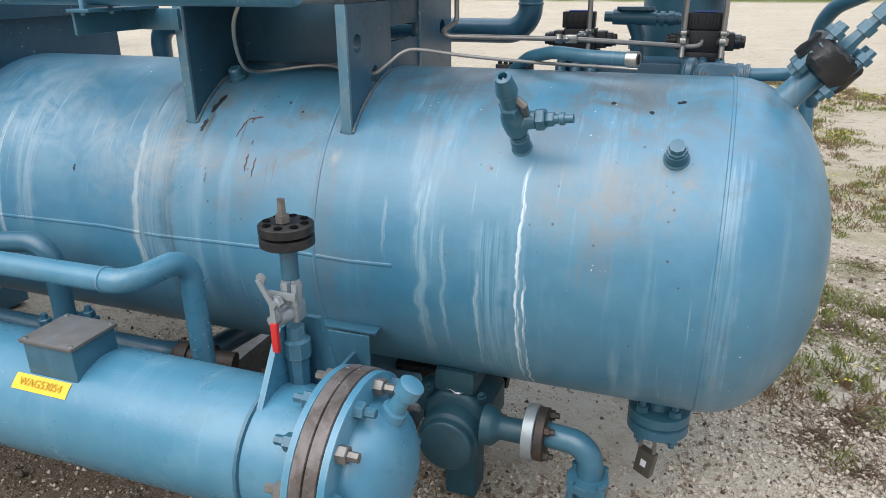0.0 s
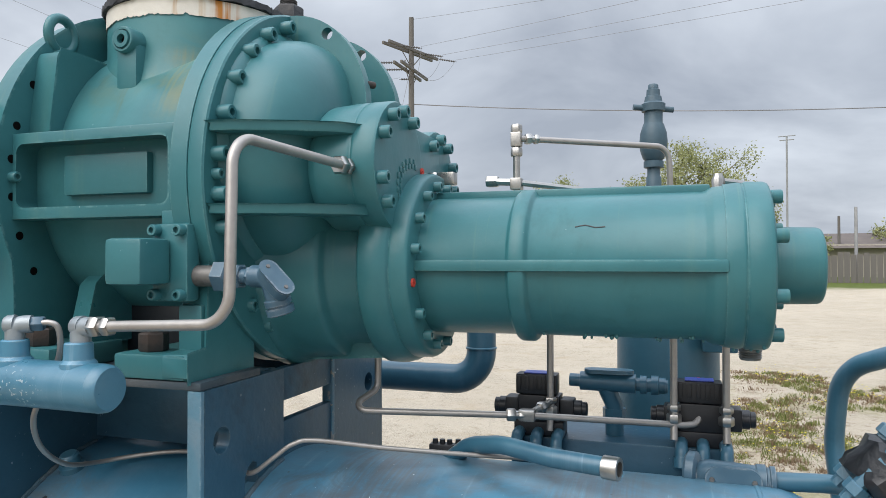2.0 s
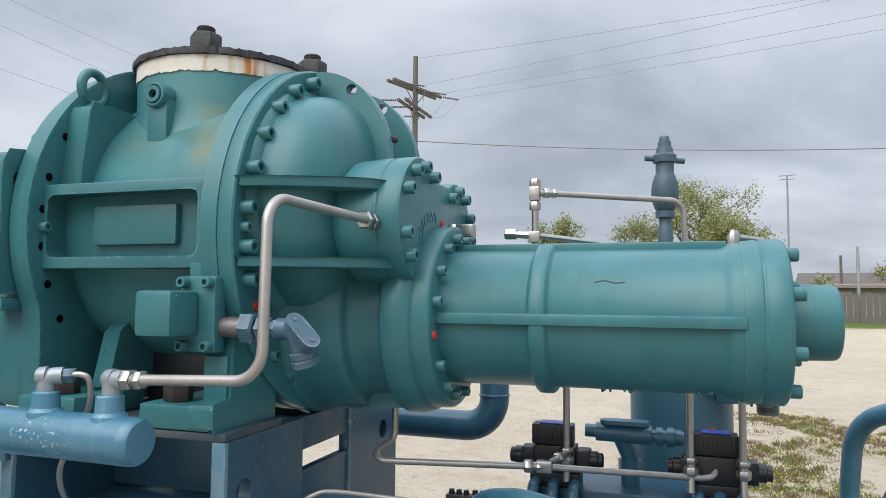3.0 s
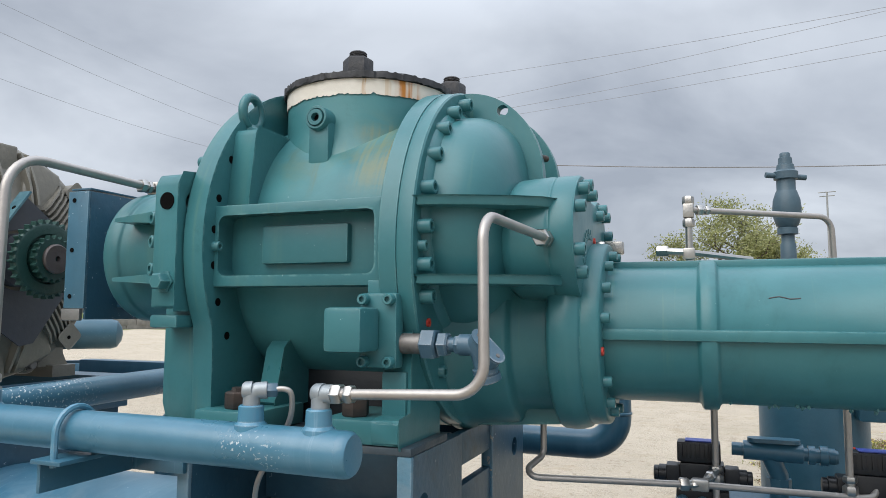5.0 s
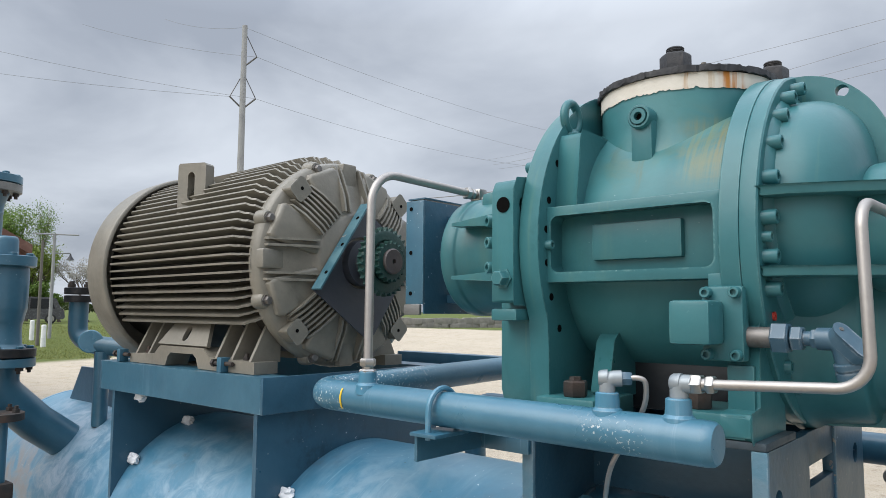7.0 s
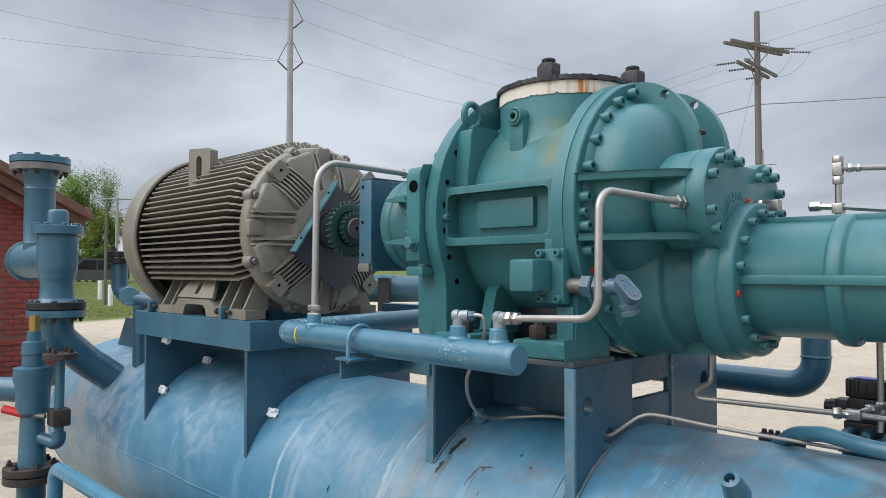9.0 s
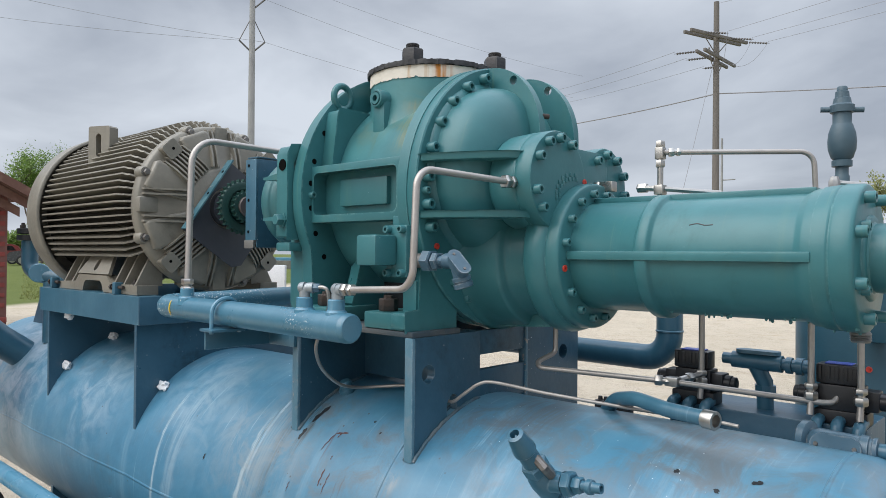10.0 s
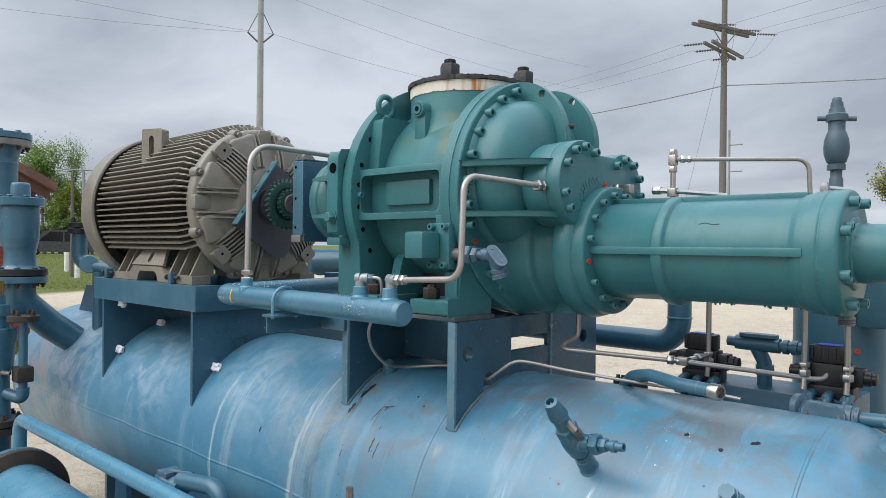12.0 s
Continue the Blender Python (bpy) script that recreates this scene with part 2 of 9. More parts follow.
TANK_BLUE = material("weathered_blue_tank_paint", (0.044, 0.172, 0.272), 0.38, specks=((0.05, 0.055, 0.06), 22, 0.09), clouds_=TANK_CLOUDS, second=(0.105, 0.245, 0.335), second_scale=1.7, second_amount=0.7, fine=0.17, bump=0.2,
                     bump_scale=38, chips=(0.75, 0.8, 0.82), chip_scale=110, chip_cut=0.725, streaks=(0.27, 0.41, 0.5), streak_amount=0.4,
                     rust=(0.075, 0.05, 0.035), rust_cut=0.70, grime=(0.085, 0.12, 0.14), lumps=0.06, spec=0.6, coat=0.3,
                     dabs=((-0.36, 0.0062, 0.33, 1.04, (0.7, 0.78, 0.81), 0.75), (-0.342, 0.0042, 0.33, 0.8, (0.72, 0.79, 0.82), 0.8), (-0.43, 0.05, 0.4, 0.92, (0.3, 0.46, 0.55), 0.35), (-0.46, 0.006, 0.42, 0.8, (0.45, 0.56, 0.6), 0.5),
                           (-1.47, 0.016, 0.6, 1.12, (0.55, 0.6, 0.6), 0.5), (-1.43, 0.07, 0.6, 1.14, (0.26, 0.34, 0.37), 0.4), (-1.36, 0.03, 0.4, 1.1, (0.05, 0.09, 0.11), 0.7),
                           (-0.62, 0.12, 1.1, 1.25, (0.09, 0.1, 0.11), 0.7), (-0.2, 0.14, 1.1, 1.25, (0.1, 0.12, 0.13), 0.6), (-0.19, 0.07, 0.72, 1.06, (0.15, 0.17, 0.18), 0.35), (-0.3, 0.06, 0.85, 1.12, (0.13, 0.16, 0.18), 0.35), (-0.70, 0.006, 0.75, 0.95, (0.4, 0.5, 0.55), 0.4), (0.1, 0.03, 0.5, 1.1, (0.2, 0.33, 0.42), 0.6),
                           (-0.60, 0.02, 0.45, 1.0, (0.3, 0.44, 0.5), 0.5), (-0.545, 0.007, 0.5, 0.9, (0.34, 0.47, 0.55), 0.4), (-0.87, 0.05, 0.45, 1.05, (0.1, 0.15, 0.18), 0.6), (-1.9, 0.05, 0.7, 1.15, (0.36, 0.45, 0.5), 0.35), (-2.0, 0.012, 0.6, 1.1, (0.5, 0.58, 0.6), 0.6),
                           (-1.16, 0.006, 0.99, 1.11, (0.07, 0.016, 0.01), 1.0), (-1.056, 0.004, 0.9, 1.0, (0.06, 0.015, 0.01), 1.0), (-1.035, 0.004, 0.92, 1.02, (0.05, 0.02, 0.015), 0.9), (-1.285, 0.022, 0.98, 1.15, (0.045, 0.045, 0.035), 0.9)))
BLUE = material("blue_pipe_paint", (0.033, 0.112, 0.168), 0.33, wear=(0.16, 0.25, 0.3), second=(0.05, 0.145, 0.205), second_scale=5, second_amount=0.8, fine=0.1, bump=0.1, bump_scale=60,
                chips=(0.6, 0.66, 0.7), chip_scale=95, chip_cut=0.70, streaks=(0.17, 0.28, 0.36), streak_amount=0.3, grime=(0.03, 0.08, 0.12), lumps=0.06, spec=0.6)
LIGHT_BLUE = material("chalky_light_blue_paint", (0.058, 0.195, 0.29), 0.28, wear=(0.26, 0.34, 0.38), specks=((0.45, 0.5, 0.52), 30, 0.09), second=(0.1, 0.245, 0.34), second_scale=4, second_amount=0.7, fine=0.1, bump=0.15, bump_scale=60,
                      chips=(0.7, 0.72, 0.7), chip_scale=90, chip_cut=0.67, streaks=(0.28, 0.41, 0.5), streak_amount=0.3, grime=(0.06, 0.13, 0.18), lumps=0.05, spec=0.6)
DARK_BLUE = material("dark_blue_frame_paint", (0.027, 0.086, 0.135), 0.34, wear=(0.12, 0.18, 0.21), specks=((0.2, 0.24, 0.26), 30, 0.09), second=(0.042, 0.11, 0.165), second_scale=4, second_amount=0.7, fine=0.12, bump=0.2, bump_scale=60,
                     chips=(0.45, 0.52, 0.58), chip_scale=95, chip_cut=0.70, streaks=(0.1, 0.18, 0.25), streak_amount=0.35, grime=(0.012, 0.03, 0.045), lumps=0.06)
STEEL = material("stainless_tube", (0.4, 0.375, 0.35), 0.42, metal=0.7, second=(0.3, 0.275, 0.25), second_scale=9, bump=0.04, bump_scale=150)
BRIGHT = material("bright_zinc_fitting", (0.42, 0.41, 0.39), 0.32, metal=0.95, second=(0.33, 0.31, 0.28), second_scale=25, bump=0.05, bump_scale=120)
ZINC = material("dull_zinc_nut", (0.2, 0.19, 0.18), 0.45, metal=0.6, second=(0.1, 0.08, 0.065), second_scale=30, bump=0.2)
RUSTY = material("rusted_black_steel", (0.042, 0.037, 0.034), 0.6, metal=0.3, second=(0.1, 0.058, 0.04), second_scale=14, bump=0.4, bump_scale=90)
BLACK = material("black_plastic", (0.012, 0.012, 0.014), 0.38, second=(0.03, 0.03, 0.032), second_scale=10, bump=0.08, bump_scale=120)
BLACK_STUD = material("black_oxide_stud", (0.02, 0.021, 0.023), 0.5, metal=0.4, second=(0.06, 0.05, 0.045), second_scale=20, bump=0.3, bump_scale=110)
TAPE = material("wrinkled_black_tape", (0.009, 0.01, 0.012), 0.33, second=(0.02, 0.021, 0.024), second_scale=18, bump=0.6, bump_scale=30)
MOTOR = material("taupe_motor_paint", (0.178, 0.166, 0.136), 0.4, wear=(0.3, 0.28, 0.24), grime=(0.075, 0.066, 0.052), second=(0.255, 0.234, 0.19), second_scale=6, fine=0.16, bump=0.22, bump_scale=90,
                 chips=(0.3, 0.28, 0.24), chip_scale=40, chip_cut=0.78, streaks=(0.13, 0.115, 0.09), streak_amount=0.4, lumps=0.03)
# motor taupe darkened: the shade between the fins is put into this colour
MOTOR_SHADE = material("motor_fin_gap_shade", (0.035, 0.032, 0.027), 0.7, second=(0.055, 0.05, 0.042), second_scale=6, bump=0.25, bump_scale=60)
CHARCOAL = material("charcoal_guard_plate", (0.045, 0.05, 0.062), 0.5, second=(0.07, 0.075, 0.085), second_scale=6, bump=0.15, bump_scale=60)
HUB_GREEN = material("green_coupling_paint", (0.012, 0.05, 0.042), 0.45, second=(0.025, 0.07, 0.058), second_scale=25, bump=0.3, bump_scale=90)
CREAM = material("cream_primer_with_rust", (0.62, 0.59, 0.52), 0.6, second=(0.55, 0.51, 0.43), second_scale=9, bump=0.25, bump_scale=60,
                 dabs=((-0.952, 0.024, 2.0, 2.25, (0.42, 0.16, 0.02), 1.0), (-1.03, 0.006, 2.0, 2.25, (0.42, 0.24, 0.09), 0.8), (-0.985, 0.008, 2.0, 2.25, (0.45, 0.3, 0.14), 0.6)))
# black for flat discs that imitate the shade inside holes and sockets
HOLE_SHADE = material("hole_shade_black", (0.004, 0.004, 0.004), 0.95, bump=0.1, spec=0.05)
DRIED = material("dried_red_brown_paint", (0.085, 0.022, 0.014), 0.5, second=(0.05, 0.018, 0.014), second_scale=40, bump=0.2)
# black of the oily runs, and of the shade painted under the casing
OIL_AND_SHADE = material("black_oil_and_casing_shade", (0.009, 0.011, 0.014), 0.4, second=(0.018, 0.02, 0.022), second_scale=9, bump=0.2, bump_scale=50)
COPPER = material("dull_bare_shaft_end", (0.12, 0.105, 0.1), 0.5, metal=0.6, second=(0.08, 0.06, 0.052), second_scale=30, bump=0.2)
PUMP_BLUE = material("deep_blue_pump_paint", (0.016, 0.062, 0.088), 0.45, second=(0.026, 0.08, 0.105), second_scale=9, second_amount=0.8, fine=0.15, grime=(0.03, 0.035, 0.035), bump=0.3, bump_scale=50)
SCRAPED = material("scraped_blue_edge_paint", (0.085, 0.2, 0.27), 0.4, wear=(0.3, 0.38, 0.42), second=(0.15, 0.23, 0.28), second_scale=14, second_amount=0.9, fine=0.15, chips=(0.38, 0.33, 0.28), chip_scale=55, chip_cut=0.6, bump=0.35, bump_scale=60)
WELD = material("grimy_painted_weld", (0.045, 0.1, 0.135), 0.5, second=(0.1, 0.125, 0.135), second_scale=16, second_amount=0.9, rust=(0.05, 0.045, 0.04), rust_cut=0.66, bump=0.6, bump_scale=70)
RAIL = material("rubbed_blue_rail_with_rust", (0.04, 0.06, 0.075), 0.5, second=(0.1, 0.105, 0.105), second_scale=7, second_amount=0.8, chips=(0.3, 0.32, 0.33), chip_scale=60, chip_cut=0.68, bump=0.35, bump_scale=60)
SILVER = material("silver_painted_elbow", (0.27, 0.3, 0.315), 0.38, metal=0.35, second=(0.24, 0.29, 0.33), second_scale=30, bump=0.2, bump_scale=60)
HEADER = material("flaking_header_paint", (0.046, 0.148, 0.215), 0.3, second=(0.07, 0.185, 0.26), second_scale=5, second_amount=0.7, fine=0.1, bump=0.15, bump_scale=60, chips=(0.62, 0.66, 0.66), chip_scale=170, chip_cut=0.618, streaks=(0.2, 0.34, 0.44), streak_amount=0.25, lumps=0.04, spec=0.6)
GASKET = material("black_gasket", (0.02, 0.021, 0.024), 0.55, bump=0.5, bump_scale=50, second=(0.05, 0.05, 0.05), second_scale=12)
RED = material("red_grip", (0.5, 0.02, 0.02), 0.4, bump=0.1, bump_scale=80)
RED_PLUG = material("red_thread_plug", (0.55, 0.05, 0.03), 0.5, bump=0.1)
YELLOW = material("yellow_label", (0.75, 0.5, 0.03), 0.5, bump=0.1, bump_scale=40, fine=0.06)
INK = material("dark_ink", (0.48, 0.27, 0.015), 0.6, bump=0.0)
BRASS = material("brass", (0.45, 0.3, 0.1), 0.35, metal=0.9, bump=0.1)
FOIL = material("white_foam", (0.72, 0.74, 0.76), 0.6, second=(0.6, 0.62, 0.64), second_scale=30, bump=0.6, bump_scale=60)
GREY_FLANGE = material("bare_grey_flange_edge", (0.2, 0.2, 0.19), 0.45, metal=0.5, second=(0.12, 0.09, 0.075), second_scale=14, bump=0.4, bump_scale=70)
FLAKY = material("rusted_flange_edge_with_flakes", (0.15, 0.13, 0.125), 0.55, specks=((0.42, 0.43, 0.43), 48, 0.2), metal=0.25, second=(0.07, 0.055, 0.048), second_scale=16, second_amount=0.95, chips=(0.42, 0.44, 0.45), chip_scale=42, chip_cut=0.56, rust=(0.11, 0.055, 0.035), rust_cut=0.62, bump=0.6, bump_scale=60)
GREY_BLUE = material("grey_blue_fitting_paint", (0.05, 0.105, 0.15), 0.36, wear=(0.3, 0.33, 0.35), second=(0.085, 0.145, 0.19), second_scale=18, chips=(0.5, 0.52, 0.54), chip_scale=40, chip_cut=0.70, bump=0.15)
BLUE_TAG = material("blue_coil_label", (0.05, 0.08, 0.36), 0.4, bump=0.05)


# ---- mesh helpers ----
def part(name, bm, mat, parent=None, label="", angle=38):
    me = bpy.data.meshes.new(name)
    bmesh.ops.remove_doubles(bm, verts=bm.verts, dist=1e-5)
    bmesh.ops.recalc_face_normals(bm, faces=bm.faces)
    bm.to_mesh(me)
    bm.free()
    me.shade_smooth()
    me.set_sharp_from_angle(angle=radians(angle))
    me.materials.append(mat)
    ob = new(name, me)
    if parent is not None:
        join(ob, parent)
    if label:
        ob["label"] = label
    return ob


def join(ob, parent):
    """Parent ob, whose vertices are in world space, without moving it."""
    ob.parent = parent
    base = parent
    while base.parent is not None:
        base = base.parent
    if parent is base:
        ob.matrix_parent_inverse = Matrix.Translation(-base.location)


def thing(name, at, label, category, group="", kind=""):
    e = new(name)
    e.empty_display_size = 0.1
    e.location = at
    return tagged(e, label, category, group, kind)


def frame_of(axis):
    a = Vector(axis).normalized()
    u = a.cross(Vector((0, 0, 1)))
    if u.length < 1e-4:
        u = Vector((1, 0, 0))
    u.normalize()
    return a, u, a.cross(u)


def lathe(bm, origin, axis, prof, seg=32, spin=0.0):
    """Turn a profile of (distance along the axis, radius) round the axis through origin; ends are closed."""
    a, u, v = frame_of(axis)
    o = Vector(origin)
    rings = []
    for d, r in prof:
        if r < 1e-6:
            rings.append([bm.verts.new(o + a * d)])
        else:
            rings.append([bm.verts.new(o + a * d + (u * math.cos(spin + 2 * math.pi * i / seg) + v * math.sin(spin + 2 * math.pi * i / seg)) * r) for i in range(seg)])
    for r0, r1 in zip(rings, rings[1:]):
        for i in range(seg):
            j = (i + 1) % seg
            if len(r0) == 1 and len(r1) == 1:
                continue
            if len(r0) == 1:
                bm.faces.new((r0[0], r1[i], r1[j]))
            elif len(r1) == 1:
                bm.faces.new((r0[i], r1[0], r0[j]))
            else:
                bm.faces.new((r0[i], r1[i], r1[j], r0[j]))
    for r in (rings[0], rings[-1]):
        if len(r) > 2:
            bm.faces.new(r)
    return bm


def soft(prof, e=0.004):
    """Round the corners of a lathe profile a little."""
    out = []
    for i, p in enumerate(prof):
        if 0 < i < len(prof) - 1:
            for q in (prof[i - 1], prof[i + 1]):
                d = math.hypot(q[0] - p[0], q[1] - p[1]) or 1
                s = min(e, d * 0.4) / d
                out.append((p[0] + (q[0] - p[0]) * s, p[1] + (q[1] - p[1]) * s))
        else:
            out.append(p)
    return out


def disc(r, x0, x1, e=0.004):
    return [(x0, 0), (x0, r - e), (x0 + e * 0.6, r), (x1 - e * 0.6, r), (x1, r - e), (x1, 0)]


def rounded(points, radius, steps=6):
    """A polyline with its corners turned into arcs."""
    pts = [Vector(p) for p in points]
    out = [pts[0]]
    for a, b, c in zip(pts, pts[1:], pts[2:]):
        u, v = (a - b).normalized(), (c - b).normalized()
        ang = u.angle(v)
        if ang > 3.1:
            out.append(b)
            continue
        cut = min(radius / math.tan(ang / 2), (a - b).length * 0.49, (c - b).length * 0.49)
        rad = cut * math.tan(ang / 2)
        mid = b + (u + v).normalized() * (rad / math.sin(ang / 2))
        s, e = b + u * cut - mid, b + v * cut - mid
        turn = s.angle(e)
        ax = s.cross(e).normalized()
        for i in range(steps + 1):
            out.append(mid + Matrix.Rotation(turn * i / steps, 3, ax) @ s)
    out.append(pts[-1])
    return out


def sweep(bm, pts, r, seg=12):
    """A tube along points; r is one radius or one for each point."""
    pts = [Vector(p) for p in pts]
    rad = r if isinstance(r, (list, tuple)) else [r] * len(pts)
    t0 = (pts[1] - pts[0]).normalized()
    _, u, _ = frame_of(t0)
    rings = []
    for i, p in enumerate(pts):
        t = ((pts[min(i + 1, len(pts) - 1)] - p).normalized() + (p - pts[max(i - 1, 0)]).normalized()).normalized()
        u = (u - t * u.dot(t)).normalized()
        v = t.cross(u)
        rings.append([bm.verts.new(p + (u * math.cos(2 * math.pi * k / seg) + v * math.sin(2 * math.pi * k / seg)) * rad[i]) for k in range(seg)])
    for a, b in zip(rings, rings[1:]):
        for k in range(seg):
            bm.faces.new((a[k], a[(k + 1) % seg], b[(k + 1) % seg], b[k]))
    bm.faces.new(rings[0])
    bm.faces.new(rings[-1])
    return bm


def box(bm, lo, hi, bevel=0.004, m=None):
    lo, hi = Vector(lo), Vector(hi)
    got = bmesh.ops.create_cube(bm, size=1.0, matrix=Matrix.Translation((lo + hi) / 2) @ Matrix.Diagonal((*(hi - lo), 1)))
    vs = got["verts"]
    if bevel:
        es = list({e for v in vs for e in v.link_edges})
        got = bmesh.ops.bevel(bm, geom=es, offset=min(bevel, min(hi - lo) * 0.45), segments=2, affect="EDGES", profile=0.6)
        vs = list({v for f in got["faces"] for v in f.verts} | {v for v in vs if v.is_valid})
    if m is not None:
        bmesh.ops.transform(bm, matrix=m, verts=vs)
    return bm


def slab(bm, outer, holes, origin, u, v, w, thick, bevel=0.0):
    """A flat plate with holes: outlines in (u, v), thick along w."""
    o, u, v, w = Vector(origin), Vector(u), Vector(v), Vector(w).normalized()
    for lift_ in (0, thick):
        edges = []
        for loop in [outer, *holes]:
            vs = [bm.verts.new(o + u * a + v * b + w * lift_) for a, b in loop]
            edges += [bm.edges.new((vs[i], vs[(i + 1) % len(vs)])) for i in range(len(vs))]
        bmesh.ops.triangle_fill(bm, edges=edges, use_beauty=True)
    for loop in [outer, *holes]:
        p = [o + u * a + v * b for a, b in loop]
        for i in range(len(p)):
            q, s = p[i], p[(i + 1) % len(p)]
            bm.faces.new([bm.verts.new(x) for x in (q, s, s + w * thick, q + w * thick)])
    bmesh.ops.remove_doubles(bm, verts=bm.verts, dist=1e-5)
    return bm


def flowing(points, steps=7):
    """A smooth curve through the points."""
    p = [Vector(q) for q in points]
    p = [p[0] * 2 - p[1], *p, p[-1] * 2 - p[-2]]
    out = []
    for a, b, c, d in zip(p, p[1:], p[2:], p[3:]):
        for i in range(steps):
            t = i / steps
            out.append(0.5 * (2 * b + (c - a) * t + (2 * a - 5 * b + 4 * c - d) * t * t + (3 * b - a - 3 * c + d) * t ** 3))
    return out + [p[-2]]


def circle(cx, cy, r, n=24, a0=0.0, a1=360.0):
    full = abs(a1 - a0 - 360) < 1e-6
    k = n if full else n + 1
    return [(cx + r * math.cos(radians(a0 + (a1 - a0) * i / n)), cy + r * math.sin(radians(a0 + (a1 - a0) * i / n))) for i in range(k)]


def ease(bm, width=0.004, steps=2, least=50):
    """Round the sharp edges of a closed mesh."""
    bmesh.ops.remove_doubles(bm, verts=bm.verts, dist=1e-5)
    bmesh.ops.dissolve_limit(bm, angle_limit=radians(1), verts=bm.verts, edges=bm.edges)
    es = [e for e in bm.edges if len(e.link_faces) == 2 and e.calc_face_angle(0) > radians(least)]
    bmesh.ops.bevel(bm, geom=es, offset=width, segments=steps, affect="EDGES", profile=0.5, clamp_overlap=True)
    return bm


def round_rect(a0, b0, a1, b1, r, n=6):
    """A rectangle with rounded corners, as an outline."""
    return circle(a1 - r, b1 - r, r, n, 0, 90) + circle(a0 + r, b1 - r, r, n, 90, 180) + circle(a0 + r, b0 + r, r, n, 180, 270) + circle(a1 - r, b0 + r, r, n, 270, 360)


BM = bmesh.new
# shared bolt meshes, with the head's axis along +x
def bolt_mesh(name, mat, prof, seg, socket=0.0):
    bm = BM()
    lathe(bm, (0, 0, 0), (1, 0, 0), prof, seg)
    ob = part(name, bm, mat)
    me = ob.data
    bpy.data.objects.remove(ob)
    return me


SOCKET = bolt_mesh("socket_bolt", TEAL, [(-0.01, 0.014), (0.024, 0.014), (0.026, 0.0125), (0.026, 0.0075), (0.014, 0.0075), (0.014, 0)], 14)
SOCKET_S = bolt_mesh("small_socket_bolt", TEAL, [(-0.008, 0.0105), (0.014, 0.0105), (0.016, 0.009), (0.016, 0.0055), (0.009, 0.0055), (0.009, 0)], 12)
HEX_RUST = bolt_mesh("rusted_hex_nut", RUSTY, [(-0.02, 0.012), (0, 0.012), (0, 0.024), (0.003, 0.0265), (0.031, 0.0265), (0.034, 0.023), (0.034, 0.014), (0.042, 0.013), (0.042, 0)], 6)
HEX_BLUE = bolt_mesh("blue_hex_bolt", BLUE, [(-0.03, 0.012), (0, 0.012), (0, 0.017), (0.002, 0.019), (0.017, 0.019), (0.019, 0.017), (0.019, 0.011), (0.034, 0.01), (0.034, 0)], 6)
HEX_MOTOR = bolt_mesh("motor_hex_bolt", MOTOR, [(-0.01, 0.02), (0.004, 0.02), (0.004, 0.015), (0.018, 0.015), (0.02, 0.013), (0.02, 0)], 6)
HEX_BLACK = bolt_mesh("black_hex_bolt", RUSTY, [(-0.025, 0.009), (0, 0.009), (0, 0.014), (0.014, 0.014), (0.014, 0.008), (0.026, 0.008), (0.026, 0)], 6)
STUD_PROF = [(-0.05, 0.011), (0, 0.011), (0, 0.0195), (0.02, 0.0195), (0.022, 0.017), (0.022, 0.011), (0.045, 0.0105), (0.045, 0)]
STUD_ZINC = bolt_mesh("zinc_flange_stud", ZINC, STUD_PROF, 6)
HEX_STUD = bolt_mesh("flange_stud", BLUE, [(-0.05, 0.011), (0, 0.011), (0, 0.0195), (0.02, 0.0195), (0.022, 0.017), (0.022, 0.011), (0.045, 0.0105), (0.045, 0)], 6)


def bolt(mesh, at, axis, parent, name="bolt", label="", roll=0.0):
    ob = new(name, mesh)
    base = parent
    while base.parent is not None:
        base = base.parent
    ob.parent = parent
    q = Vector((1, 0, 0)).rotation_difference(Vector(axis).normalized())
    m = Matrix.Translation(at) @ q.to_matrix().to_4x4() @ Matrix.Rotation(roll, 4, "X")
    if parent is base:
        ob.matrix_parent_inverse = Matrix.Translation(-base.location)
    ob.matrix_basis = m
    if label:
        ob["label"] = label
    return ob


# ---- ground ----
GROUND = -0.08


